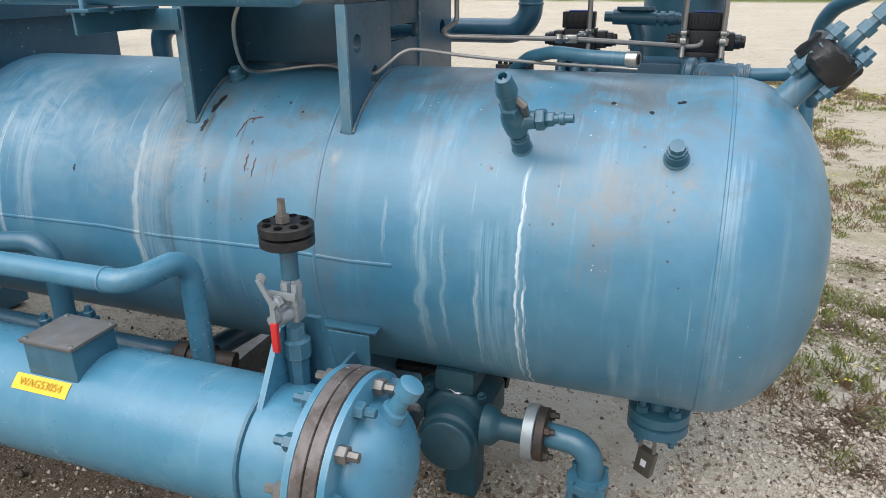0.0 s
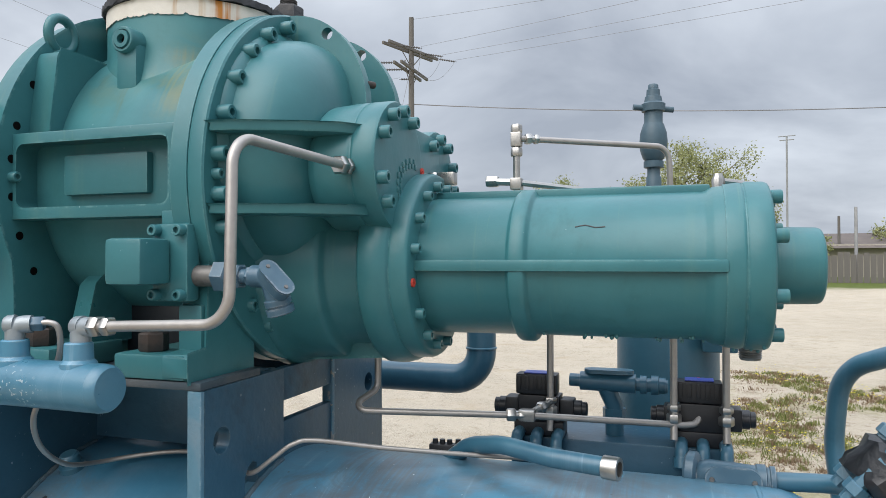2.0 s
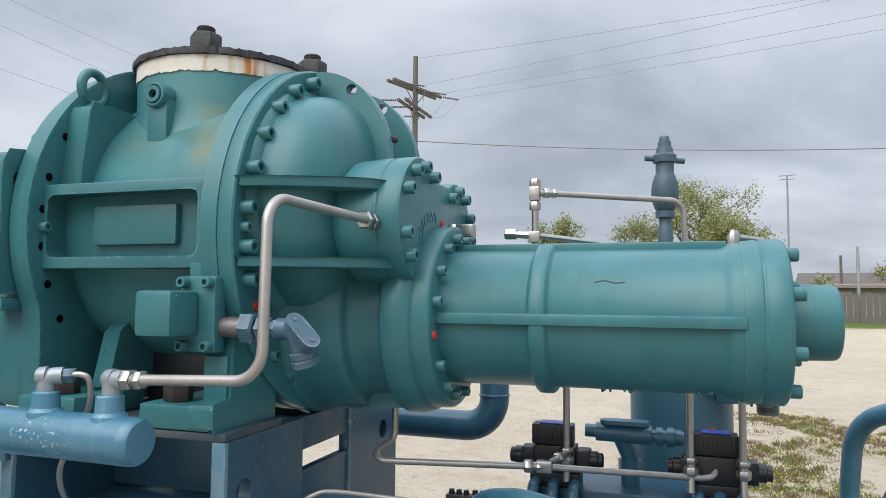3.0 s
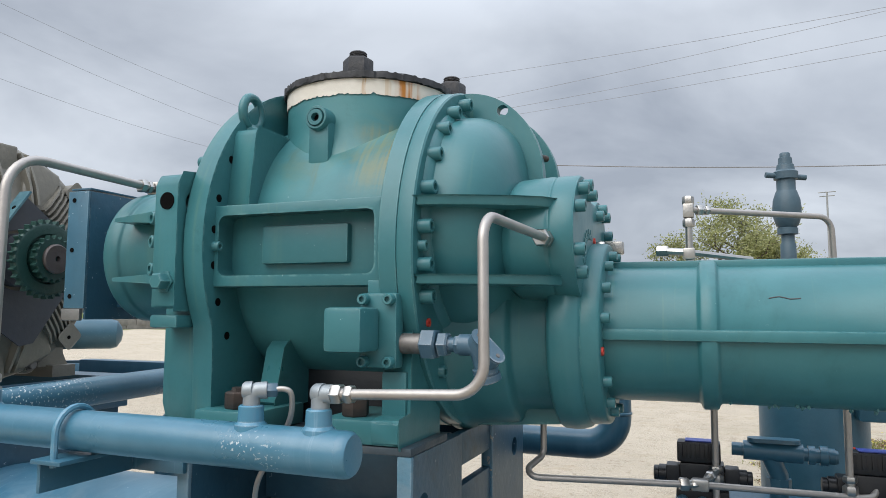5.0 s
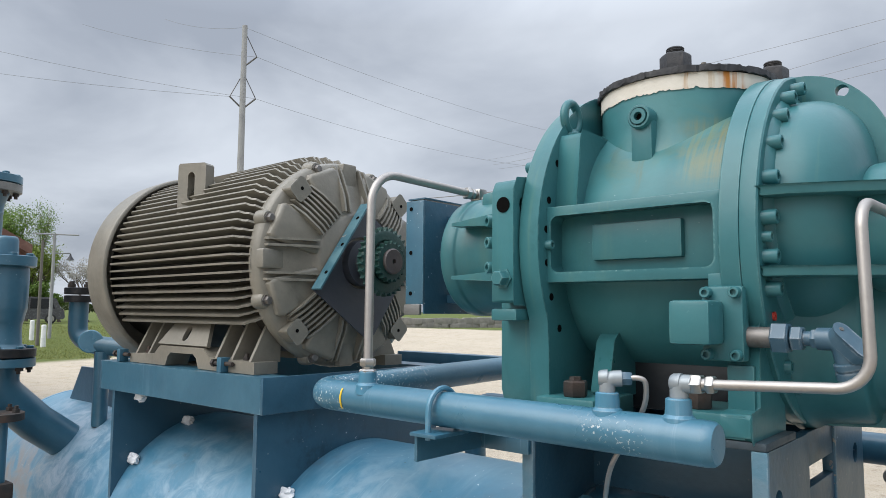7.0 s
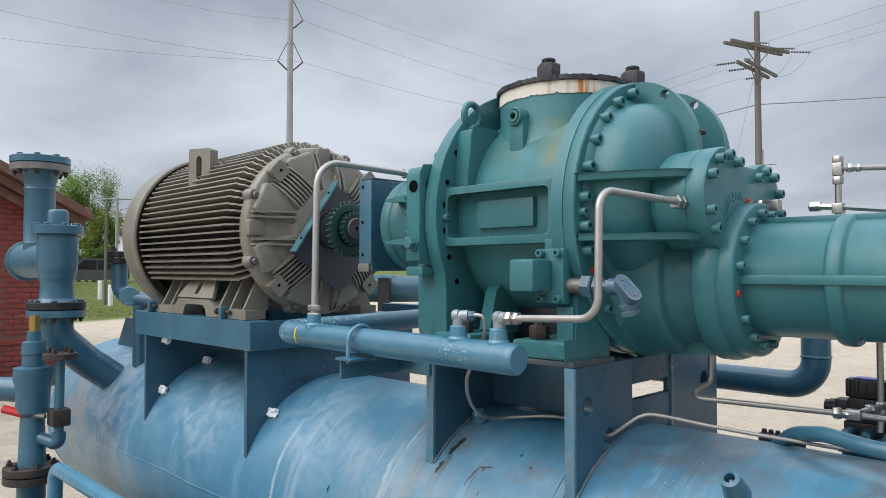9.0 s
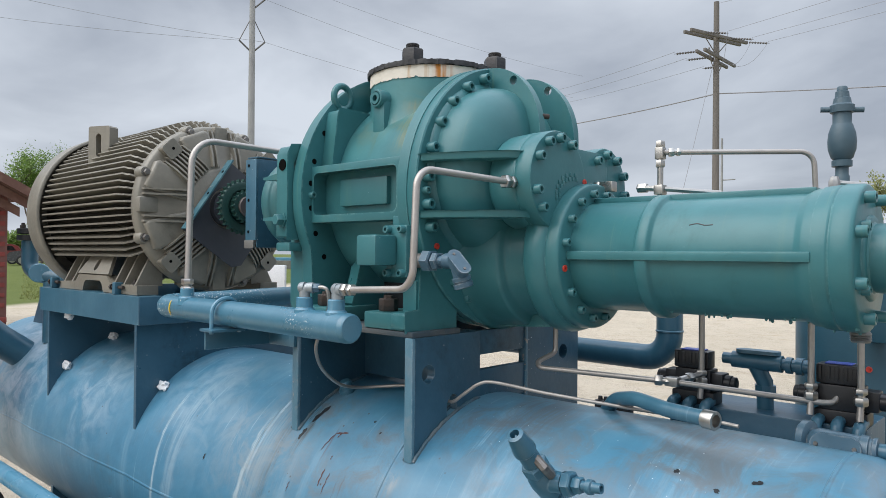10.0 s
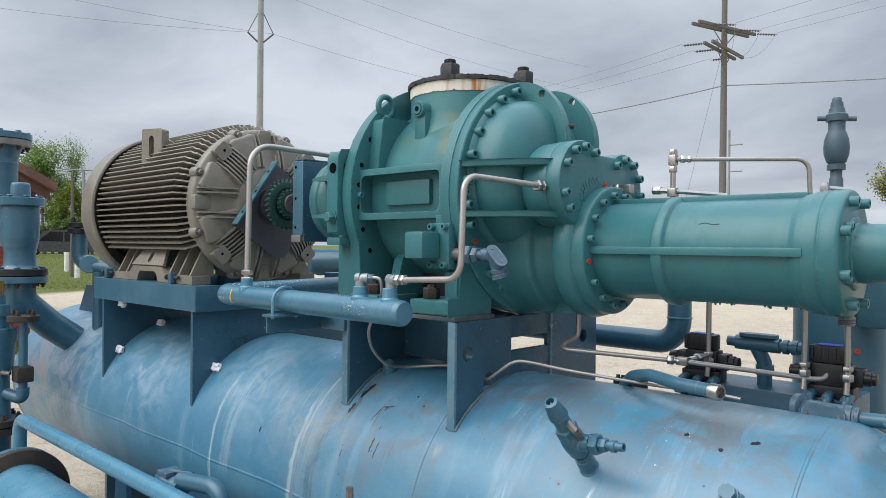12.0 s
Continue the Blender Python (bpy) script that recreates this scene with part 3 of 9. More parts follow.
def ground_material():
    m = bpy.data.materials.new("caliche_lot_with_grass")
    m.use_nodes = True
    n, k = m.node_tree.nodes, m.node_tree.links
    b = n["Principled BSDF"]
    b.inputs["Roughness"].default_value = 0.9
    b.inputs["Specular IOR Level"].default_value = 0.2
    geo = n.new("ShaderNodeNewGeometry")
    pos = geo.outputs["Position"]
    sep = n.new("ShaderNodeSeparateXYZ")
    k.new(pos, sep.inputs[0])

    def noise_at(scale, detail=5.0, rough=0.6):
        t = n.new("ShaderNodeTexNoise")
        t.inputs["Scale"].default_value, t.inputs["Detail"].default_value, t.inputs["Roughness"].default_value = scale, detail, rough
        k.new(pos, t.inputs["Vector"])
        return t.outputs["Fac"]

    def rng(value, lo, hi, top=1.0, low=0.0):
        r = n.new("ShaderNodeMapRange")
        r.interpolation_type = "SMOOTHSTEP"
        r.inputs["From Min"].default_value, r.inputs["From Max"].default_value = lo, hi
        r.inputs["To Min"].default_value, r.inputs["To Max"].default_value = low, top
        k.new(value, r.inputs["Value"])
        return r.outputs[0]

    def mix(a, b_, fac):
        x = n.new("ShaderNodeMix")
        x.data_type = "RGBA"
        k.new(fac, x.inputs["Factor"])
        for s, v in (("A", a), ("B", b_)):
            if isinstance(v, tuple):
                x.inputs[s].default_value = (*v, 1)
            else:
                k.new(v, x.inputs[s])
        return x.outputs["Result"]

    def mul(a, b_):
        x = n.new("ShaderNodeMath")
        x.operation = "MULTIPLY"
        k.new(a, x.inputs[0]), k.new(b_, x.inputs[1])
        return x.outputs[0]

    def math2(op, a, val):
        x = n.new("ShaderNodeMath")
        x.operation, x.inputs[1].default_value = op, val
        k.new(a, x.inputs[0])
        return x.outputs[0]

    pale = mix((0.41, 0.345, 0.262), (0.58, 0.515, 0.41), noise_at(0.35, 6))
    pale = mix(pale, (0.42, 0.34, 0.24), rng(noise_at(1.6, 6), 0.52, 0.72, 0.7))
    pale = mix(pale, (0.3, 0.26, 0.2), rng(noise_at(38, 4), 0.56, 0.7, 0.65))
    pale = mix(pale, (0.7, 0.66, 0.58), rng(noise_at(60, 3), 0.6, 0.7, 0.6))
    pale = mix(pale, (0.25, 0.195, 0.135), rng(noise_at(8, 7, 0.75), 0.53, 0.68, 0.6))
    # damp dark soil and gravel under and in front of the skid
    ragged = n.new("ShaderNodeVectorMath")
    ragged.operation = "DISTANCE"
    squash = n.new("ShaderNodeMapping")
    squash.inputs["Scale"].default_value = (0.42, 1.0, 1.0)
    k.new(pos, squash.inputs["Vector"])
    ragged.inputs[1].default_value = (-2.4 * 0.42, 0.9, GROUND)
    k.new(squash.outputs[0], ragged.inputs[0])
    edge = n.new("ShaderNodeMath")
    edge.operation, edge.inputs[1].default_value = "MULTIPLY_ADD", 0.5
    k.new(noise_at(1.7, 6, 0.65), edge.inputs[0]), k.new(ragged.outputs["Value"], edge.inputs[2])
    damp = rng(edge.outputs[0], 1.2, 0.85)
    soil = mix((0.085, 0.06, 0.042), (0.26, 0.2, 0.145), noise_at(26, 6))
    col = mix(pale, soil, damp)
    washed = []
    # washed-out pale sand under and beside the tank's end
    for cx, cy, reach, amount in ((-0.3, 2.3, 0.6, 0.95), (0.74, 2.85, 0.42, 0.95), (0.1, 1.85, 0.6, 0.7), (0.55, 2.3, 0.5, 0.6), (-0.35, 1.7, 0.3, 0.5)):
        away = n.new("ShaderNodeVectorMath")
        away.operation, away.inputs[1].default_value = "DISTANCE", (cx, cy, GROUND)
        k.new(pos, away.inputs[0])
        wash_at = rng(away.outputs["Value"], reach, reach * 0.3)
        washed.append(mul(wash_at, rng(noise_at(5, 6, 0.7), 0.3, 0.5, amount)))
    # scattered patches of washed-out sand and damp earth
    col = mix(col, (0.24, 0.19, 0.14), mul(rng(noise_at(1.3, 8, 0.75), 0.46, 0.62, 0.4), rng(sep.outputs["Y"], 6.5, 3.5)))
    col = mix(col, (0.62, 0.58, 0.5), mul(rng(noise_at(120, 3, 0.7), 0.58, 0.66, 0.8), rng(sep.outputs["Y"], 6.0, 3.0)))
    grit = rng(noise_at(80, 4, 0.75), 0.54, 0.62, 0.65)
    col = mix(col, (0.12, 0.09, 0.065), mul(grit, rng(noise_at(2.2, 4), 0.4, 0.6)))
    for w in washed:
        col = mix(col, (0.6, 0.55, 0.47), w)
    # grass strip close behind, and verges far off
    strip = mul(rng(sep.outputs["Y"], 1.9, 3.0), rng(sep.outputs["Y"], 14.0, 8.0))
    strip = mul(strip, rng(sep.outputs["X"], -1.0, 0.5))
    green = mix((0.13, 0.15, 0.035), (0.24, 0.23, 0.075), noise_at(9, 4))
    col = mix(col, green, mul(strip, rng(noise_at(0.9, 8, 0.7), 0.47, 0.62, 0.5)))
    col = mix(col, (0.17, 0.115, 0.075), mul(strip, rng(noise_at(3.1, 9, 0.75), 0.52, 0.62, 0.7)))
    # edge of the lot: straight to the north, slanting to the west, ragged
    wav = math2("MULTIPLY_ADD", noise_at(0.5, 5), 3.0)
    yy = n.new("ShaderNodeMath")
    yy.operation = "ADD"
    k.new(sep.outputs["Y"], yy.inputs[0]), k.new(wav, yy.inputs[1])
    west = n.new("ShaderNodeMath")
    west.operation, west.inputs[1].default_value = "MULTIPLY_ADD", -1.0
    k.new(sep.outputs["X"], west.inputs[0])
    k.new(math2("MULTIPLY", yy.outputs[0], -0.42), west.inputs[2])
    fa = n.new("ShaderNodeMath")
    fa.operation = "MAXIMUM"
    k.new(rng(yy.outputs[0], 40.0, 42.0), fa.inputs[0]), k.new(rng(west.outputs[0], 19.6, 21.0), fa.inputs[1])
    far = fa.outputs[0]
    col = mix(col, mix((0.07, 0.1, 0.02), (0.13, 0.15, 0.04), noise_at(0.8, 6)), far)
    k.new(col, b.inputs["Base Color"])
    bp = n.new("ShaderNodeBump")
    bp.inputs["Strength"].default_value, bp.inputs["Distance"].default_value = 1.0, 0.035
    k.new(noise_at(30, 6, 0.7), bp.inputs["Height"])
    k.new(bp.outputs[0], b.inputs["Normal"])
    return m


GROUND_MAT = ground_material()


def ground_at(x, y):
    """Height of the ground: small unevenness close by, and a slow rise to the road beyond the lot."""
    r = max(0.0, min(1.0, (math.hypot(x, y) - 33) / 17))
    near = max(0.0, min(1.0, (16 - math.hypot(x, y)) / 5))
    return GROUND + 0.5 * r * r * (3 - 2 * r) + 0.22 * max(0.0, min(1.0, (-x - 39) / 8)) + near * 0.05 * (noise.noise((x * 0.45, y * 0.45, 0)) - 0.1)


def make_ground():
    bm = BM()
    xs = [-900, -300, -120, -80] + [-60 + 4 * i for i in range(12)] + [-12 + 0.4 * i for i in range(61)] + [16 + 4 * i for i in range(12)] + [80, 120, 300, 900]
    ys = [-900, -200, -50, -15, -6] + [-3 + 0.4 * i for i in range(46)] + [17 + 3 * i for i in range(16)] + [80, 200, 500, 900]
    grid = [[bm.verts.new((x, y, ground_at(x, y))) for y in ys] for x in xs]
    for i in range(len(xs) - 1):
        for j in range(len(ys) - 1):
            bm.faces.new((grid[i][j], grid[i + 1][j], grid[i + 1][j + 1], grid[i][j + 1]))
    return tagged(part("ground", bm, GROUND_MAT), "pale caliche and gravel lot with grass patches", "ground", kind="structure")


make_ground()

# ---- oil separator tank ----
TY, TZ, TR = 1.936, 0.755, 0.447
TX0, TX1 = -4.4, 0.085


def on_tank(y):
    return TZ + math.sqrt(max(0, TR * TR - (y - TY) ** 2))


tank = thing("separator_tank", (-2.1, TY, GROUND), "long horizontal blue steel tank with weathered, streaked paint", "tank")


def make_tank():
    bm = BM()
    head = [(math.sin(radians(a)), math.cos(radians(a))) for a in range(0, 91, 6)]
    prof = [(TX0 - 0.22 * s, TR * c) for s, c in reversed(head)] + [(TX0 + (TX1 - TX0) * i / 8, TR) for i in range(1, 8)] + [(TX1 + 0.265 * s, TR * c) for s, c in head]
    prof[0], prof[-1] = (prof[0][0], 0), (prof[-1][0], 0)
    lathe(bm, (0, TY, TZ), (1, 0, 0), prof, 96)
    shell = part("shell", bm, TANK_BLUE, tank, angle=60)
    # raised weld beads round the shell and one along it
    for x, w in ((TX1 - 0.01, 0.007), (-1.455, 0.014), (-0.90, 0.007), (TX0 + 0.01, 0.008)):
        bm = BM()
        lathe(bm, (x, TY, TZ), (1, 0, 0), [(-w, TR - 0.002), (-w * 0.4, TR + 0.002), (w * 0.4, TR + 0.002), (w, TR - 0.002)], 96)
        part("weld_seam", bm, TANK_BLUE, shell)
    bm = BM()
    a = radians(178)
    y, z = TY + TR * math.cos(a), TZ + TR * math.sin(a)
    sweep(bm, [(-4.2 + 0.2 * i, y + 0.009, z + 0.004 * math.sin(i * 2.1)) for i in range(18)] + [(-0.68, y + 0.009, z)], 0.0105, 12)
    part("weld_seam", bm, TANK_BLUE, shell)
    # dried drips and a dark oily run on the near shoulder
    def drip(x0, y0, x1, y1, width, mat, label):
        bm = BM()
        rows_ = []
        for i in range(9):
            t = i / 8
            x, y = x0 + (x1 - x0) * t + 0.0015 * math.sin(i * 1.9), y0 + (y1 - y0) * t
            w = width * (0.82 + 0.18 * math.sin(i * 1.3 + x0 * 40)) * min(1.0, 0.45 + 0.3 * i, 0.4 + 0.3 * (8 - i))
            n_ = Vector((0, y - TY, on_tank(y) - TZ)).normalized() * 0.0007
            across = Vector((y1 - y0, x0 - x1, 0)).normalized() * w
            p, q = Vector((x, y, 0)) + across, Vector((x, y, 0)) - across
            rows_.append([bm.verts.new(Vector((v_.x, v_.y, on_tank(v_.y))) + n_) for v_ in (p, q)])
        for a_, b_ in zip(rows_, rows_[1:]):
            bm.faces.new((a_[0], a_[1], b_[1], b_[0]))
        part("paint_drip", bm, mat, shell, label)

    for run_ in ((-1.113, 1.642, -1.158, 1.634, 0.0022), (-1.158, 1.634, -1.176, 1.594, 0.0024), (-1.137, 1.637, -1.142, 1.625, 0.0025), (-1.122, 1.566, -1.124, 1.541, 0.0026), (-1.096, 1.562, -1.1, 1.534, 0.0018), (-1.118, 1.59, -1.119, 1.582, 0.002), (-1.243, 1.535, -1.245, 1.523, 0.0014)):
        drip(*run_, DRIED, "dried red-brown drip")
    for run_ in ((-1.268, 1.70, -1.285, 1.645, 0.0095), (-1.2865, 1.628, -1.294, 1.6, 0.0075), (-1.0, 1.664, -1.004, 1.658, 0.004), (-1.05, 1.69, -1.054, 1.683, 0.004), (-1.7, 1.53, -1.702, 1.522, 0.004), (-0.1, 1.72, -0.106, 1.712, 0.007), (-0.19, 1.745, -0.2, 1.738, 0.006), (-0.03, 1.76, -0.05, 1.752, 0.006)):
        drip(*run_, OIL_AND_SHADE, "dark oily run")
    # saddles
    for x in (-0.92, -3.2):
        bm = BM()
        top = [(TY + (TR - 0.004) * math.cos(radians(a)), TZ + (TR - 0.004) * math.sin(radians(a))) for a in range(215, 326, 6)]
        slab(bm, top + [(TY + 0.36, GROUND + 0.12), (TY - 0.36, GROUND + 0.12)], [], (x, 0, 0), (0, 1, 0), (0, 0, 1), (1, 0, 0), 0.02)
        box(bm, (x - 0.07, TY - 0.42, GROUND), (x + 0.09, TY + 0.42, GROUND + 0.12), 0.006)
        part("saddle", bm, BLUE, tank)
    # small threaded plug on the shoulder
    d = Vector((0, -0.72, 0.69)).normalized()
    p = Vector((-0.035, TY, TZ)) + d * (TR - 0.005)
    bm = BM()
    lathe(bm, p, d, [(0, 0.029), (0.007, 0.029), (0.01, 0.025), (0.037, 0.024), (0.037, 0.0)], 20)
    plug = part("plug_boss", bm, BLUE, tank)
    bm = BM()
    lathe(bm, p + d * 0.037, d, [(0, 0.022), (0.01, 0.022), (0.01, 0.018), (0.024, 0.0175), (0.025, 0)], 8)
    part("plug", bm, BLUE, plug)
    # bottom drain: neck, two flanges, bolts
    bm = BM()
    lathe(bm, (-0.01, 1.88, 0.34), (0, 0, -1), [(0, 0.035), (0.06, 0.035), (0.08, 0.04)], 20)
    part("drain_neck", bm, BLUE, tank)
    for z in (0.262, 0.222):
        bm = BM()
        lathe(bm, (-0.01, 1.88, z), (0, 0, -1), disc(0.088, 0, 0.034, 0.005), 28)
        fl = part("drain_flange", bm, BLUE, tank)
    for i in range(4):
        a = radians(45 + 90 * i)
        bolt(HEX_BLUE, (-0.01 + 0.064 * math.cos(a), 1.88 + 0.064 * math.sin(a), 0.262), (0, 0, 1), fl)
        bolt(HEX_BLUE, (-0.01 + 0.064 * math.cos(a), 1.88 + 0.064 * math.sin(a), 0.188), (0, 0, -1), fl)
    return shell


make_tank()

# ---- motor support frame (saddle plates welded on the tank) ----
def saddle_outline(y0, y1, top, steps=14):
    low = [(y0 + (y1 - y0) * i / steps, on_tank(y0 + (y1 - y0) * i / steps) - 0.003) for i in range(steps + 1)]
    return low + [(y1, top), (y0, top)]


FY0, FY1 = 1.526, 2.31
motor_frame = thing("motor_frame", (-2.7, TY, 1.1), "dark blue welded steel frame under the motor", "frame")
for x in (-3.13, -2.225):
    bm = BM()
    slab(bm, saddle_outline(FY0, FY1, 1.33), [], (x, 0, 0), (0, 1, 0), (0, 0, 1), (1, 0, 0), 0.018)
    part("saddle_plate", bm, DARK_BLUE, motor_frame)
for y in (FY0 - 0.004, FY1 - 0.09):
    bm = BM()
    slab(bm, [(0, 1.325), (0.1, 1.325), (0.1, 1.337), (0.012, 1.337), (0.012, 1.418), (0.1, 1.418), (0.1, 1.43), (0, 1.43)], [], (-3.22, y, 0), (0, 1, 0), (0, 0, 1), (1, 0, 0), 1.03)
    part("channel", bm, BLUE, motor_frame)
for x in (-3.2325, -2.1895):
    bm = BM()
    box(bm, (x, FY0 - 0.005, 1.324), (x + 0.012, FY1 + 0.012, 1.431), 0.003)
    part("cross_channel", bm, DARK_BLUE, motor_frame)
bm = BM()
slab(bm, [(-4.2, on_tank(1.8) - 0.006), (-3.72, on_tank(1.8) - 0.006), (-3.72, 1.345), (-4.08, 1.345)], [], (0, 1.8, 0), (1, 0, 0), (0, 0, 1), (0, 1, 0), 0.014)
part("gusset", bm, DARK_BLUE, tank)

# ---- compressor support frame ----
comp_frame = thing("compressor_frame", (-1.09, TY, 1.1), "dark blue welded support frame with worn brown edges", "frame")
PLATE_TOP = 1.395
for x, hole in ((-0.862, True), (-1.345, False)):
    for y0, y1, hy in ((1.626, 1.885, 1.675), (2.115, 2.40, 2.31)):
        bm = BM()
        outline = saddle_outline(y0, y1, PLATE_TOP - 0.011)
        if hole and y0 < 2:
            # burnt-out notch for the tube at the foot of the plate
            notch = [(1.748, on_tank(1.748) - 0.003), (1.747, 1.198), (1.756, 1.214), (1.772, 1.224), (1.786, 1.218), (1.79, on_tank(1.79) - 0.003)]
            low = outline[:-2]
            outline = [q for q in low if q[0] < 1.747] + notch + [q for q in low if q[0] > 1.791] + outline[-2:]
        slab(bm, outline, [circle(hy, 1.287, 0.0245, 20)] if hole else [], (x, 0, 0), (0, 1, 0), (0, 0, 1), (1, 0, 0), 0.026)
        part("saddle_plate", bm, DARK_BLUE, comp_frame, "saddle plate with a round lifting hole" if hole else "")
        bm = BM()
        box(bm, (x - 0.001, y0 - 0.012, on_tank(y0) - 0.01), (x + 0.027, y0 - 0.0004, PLATE_TOP - 0.011), 0.003)
        part("edge_bar", bm, SCRAPED, comp_frame, "bar with scraped blue paint")
        for side in (0.029, -0.003):
            bm = BM()
            sweep(bm, [(x + side, y, on_tank(y) + 0.001 + 0.0015 * math.sin(y * 190)) for y in [y0 - 0.008 + (y1 - y0) * i / 22 for i in range(23)] if not (hole and 1.745 < y < 1.792)], 0.0055, 8)
            part("fillet_weld", bm, WELD, comp_frame, "grimy weld bead along the tank")
    bm = BM()
    box(bm, (x + 0.002, 1.8852, 1.18), (x + 0.022, 2.1148, 1.274), 0.002)
    part("cross_plate", bm, DARK_BLUE, comp_frame)
    bm = BM()
    box(bm, (x + 0.002, 1.8852, 1.316), (x + 0.022, 2.1148, 1.384), 0.002)
    part("cross_plate", bm, DARK_BLUE, comp_frame)
for y0, y1 in ((1.609, 1.80), (2.2, 2.41)):
    bm = BM()
    box(bm, (-1.40, y0 + 0.006, PLATE_TOP - 0.0105), (-0.8362, y1, PLATE_TOP + 0.004), 0.003)
    part("mounting_rail", bm, RAIL, comp_frame, "rail with rubbed paint and rusty edges")
bm = BM()
box(bm, (-1.319, 1.88, 1.21), (-0.863, 1.90, 1.384), 0.003)
part("side_plate", bm, DARK_BLUE, comp_frame)
bm = BM()
box(bm, (-1.319, 2.2, 1.30), (-0.863, 2.22, 1.384), 0.003)
part("side_plate", bm, DARK_BLUE, comp_frame)


# ---- screw compressor ----
CY, CZ = 2.01, 1.78          # flange centre
NY = 1.87                    # near rotor and drive shaft
UY, UZ = 2.01, 1.598         # slide valve cylinder
X = Vector((1, 0, 0))
comp = thing("screw_compressor", (-1.05, CY, PLATE_TOP + 0.004), "teal painted cast screw compressor with bolted flanges", "compressor")


def make_compressor():
    # barrel between the two flanges
    bm = BM()
    lathe(bm, (0, CY, CZ), X, [(-1.31, 0.30), (-1.27, 0.318), (-0.95, 0.318), (-0.90, 0.33)], 72)
    casing = part("casing", bm, TEAL_STAINED, comp, "main casing with yellow-brown runs")
    # suction end flange and drive end housing
    bm = BM()
    arc = circle(CY, CZ, 0.40, 56, -25, 205)
    slab(bm, arc + [(1.652, 1.55), (1.654, PLATE_TOP + 0.006), (2.366, PLATE_TOP + 0.006), (2.368, 1.55)], [], (-1.352, 0, 0), (0, 1, 0), (0, 0, 1), X, 0.056)
    fl = part("suction_flange", ease(bm, 0.006), TEAL, comp, "cast flange that runs down into the foot")
    for a in (165, 150, 175.5, 187, 199, 211):
        c, s = math.cos(radians(a)), math.sin(radians(a))
        bm = BM()
        lathe(bm, (-1.2965, CY + 0.372 * c, CZ + 0.372 * s), X, [(0, 0), (0, 0.0085), (0.0012, 0.0085), (0.0012, 0)], 12)
        part("bolt_hole", bm, HOLE_SHADE, fl)
        bolt(SOCKET, (-1.352, CY + 0.37 * c, CZ + 0.37 * s), -X, fl, roll=a)
    bolt(SOCKET_S, (-1.296, CY + 0.37 * math.cos(radians(181)), CZ + 0.37 * math.sin(radians(181))), X, fl)
    # casing flange, with a far lobe standing further out
    bm = BM()
    lathe(bm, (0, CY, CZ - 0.014), X, [(-0.915, 0), (-0.915, 0.379), (-0.9132, 0.381), (-0.8785, 0.381), (-0.8778, 0.3802), (-0.8778, 0)], 96)
    part("casing_flange", bm, TEAL, comp)
    # end cover flange
    bm = BM()
    lathe(bm, (0, CY, CZ - 0.014), X, [(-0.8773, 0), (-0.8773, 0.3785), (-0.8765, 0.379), (-0.848, 0.379), (-0.845, 0.3755), (-0.845, 0)], 96)
    cover = part("end_cover", bm, TEAL, comp)
    for a in (162, 149, 136, 123, 109.5, 175, 181, 187, 197):
        c, s = math.cos(radians(a)), math.sin(radians(a))
        bolt(SOCKET_S if a == 181 else SOCKET, (-0.845, CY + 0.346 * c, CZ - 0.009 + 0.346 * s), X, cover, roll=a)
    for a in (226.5, 239, 251, 262, 274):
        c, s = math.cos(radians(a)), math.sin(radians(a))
        bolt(SOCKET_M, (-0.853, CY + 0.336 * c, CZ - 0.014 + 0.336 * s), X, cover, "sunk_bolt", roll=a)
    bm = BM()
    a = radians(206)
    lathe(bm, (-0.845, CY + 0.333 * math.cos(a), CZ - 0.014 + 0.333 * math.sin(a)), X, [(0, 0.0085), (0.004, 0.0085), (0.004, 0.0035), (0.001, 0.0035), (0.001, 0)], 12)
    part("thread_plug", bm, RED_PLUG, cover, "red thread plug")
    # two upright fins with lifting holes run from the flange to the caps
    for y in (1.925, 2.095):
        bm = BM()
        curve = [(-0.846 + 0.18 * math.sin(radians(t)), 1.932 + 0.202 * math.cos(radians(t))) for t in range(0, 91, 6)]
        slab(bm, [(-0.846, 1.80)] + curve + [(-0.666, 1.80)], [circle(-0.757, 2.087, 0.013, 16)], (0, y, 0), (1, 0, 0), (0, 0, 1), (0, 1, 0), 0.026)
        part("lifting_fin", bm, TEAL, cover, "curved fin with a lifting hole")
    bm = BM()
    sweep(bm, [(-0.685, 1.935, 1.98), (-0.668, 1.968, 1.98)], 0.0075, 10)
    part("locating_pin", bm, RUSTY, cover)
    # cover body: drum, near dome, bearing housings
    bm = BM()
    lathe(bm, (0, CY, CZ), X, [(-0.85, 0.26), (-0.835, 0.19), (-0.8, 0.15), (-0.68, 0.14), (-0.68, 0)], 64)
    part("cover_drum", bm, TEAL, cover)
    bm = BM()
    prof = [(-0.86, 0.262), (-0.842, 0.258), (-0.832, 0.248)] + [(-0.83 + 0.135 * math.sin(radians(a)) ** 0.8, 0.243 * math.cos(radians(a)) ** 0.58) for a in range(0, 86, 6)] + [(-0.695, 0)]
    lathe(bm, (0, 1.93, 1.826), X, prof, 64)
    part("cover_dome", bm, TEAL, cover, angle=60)
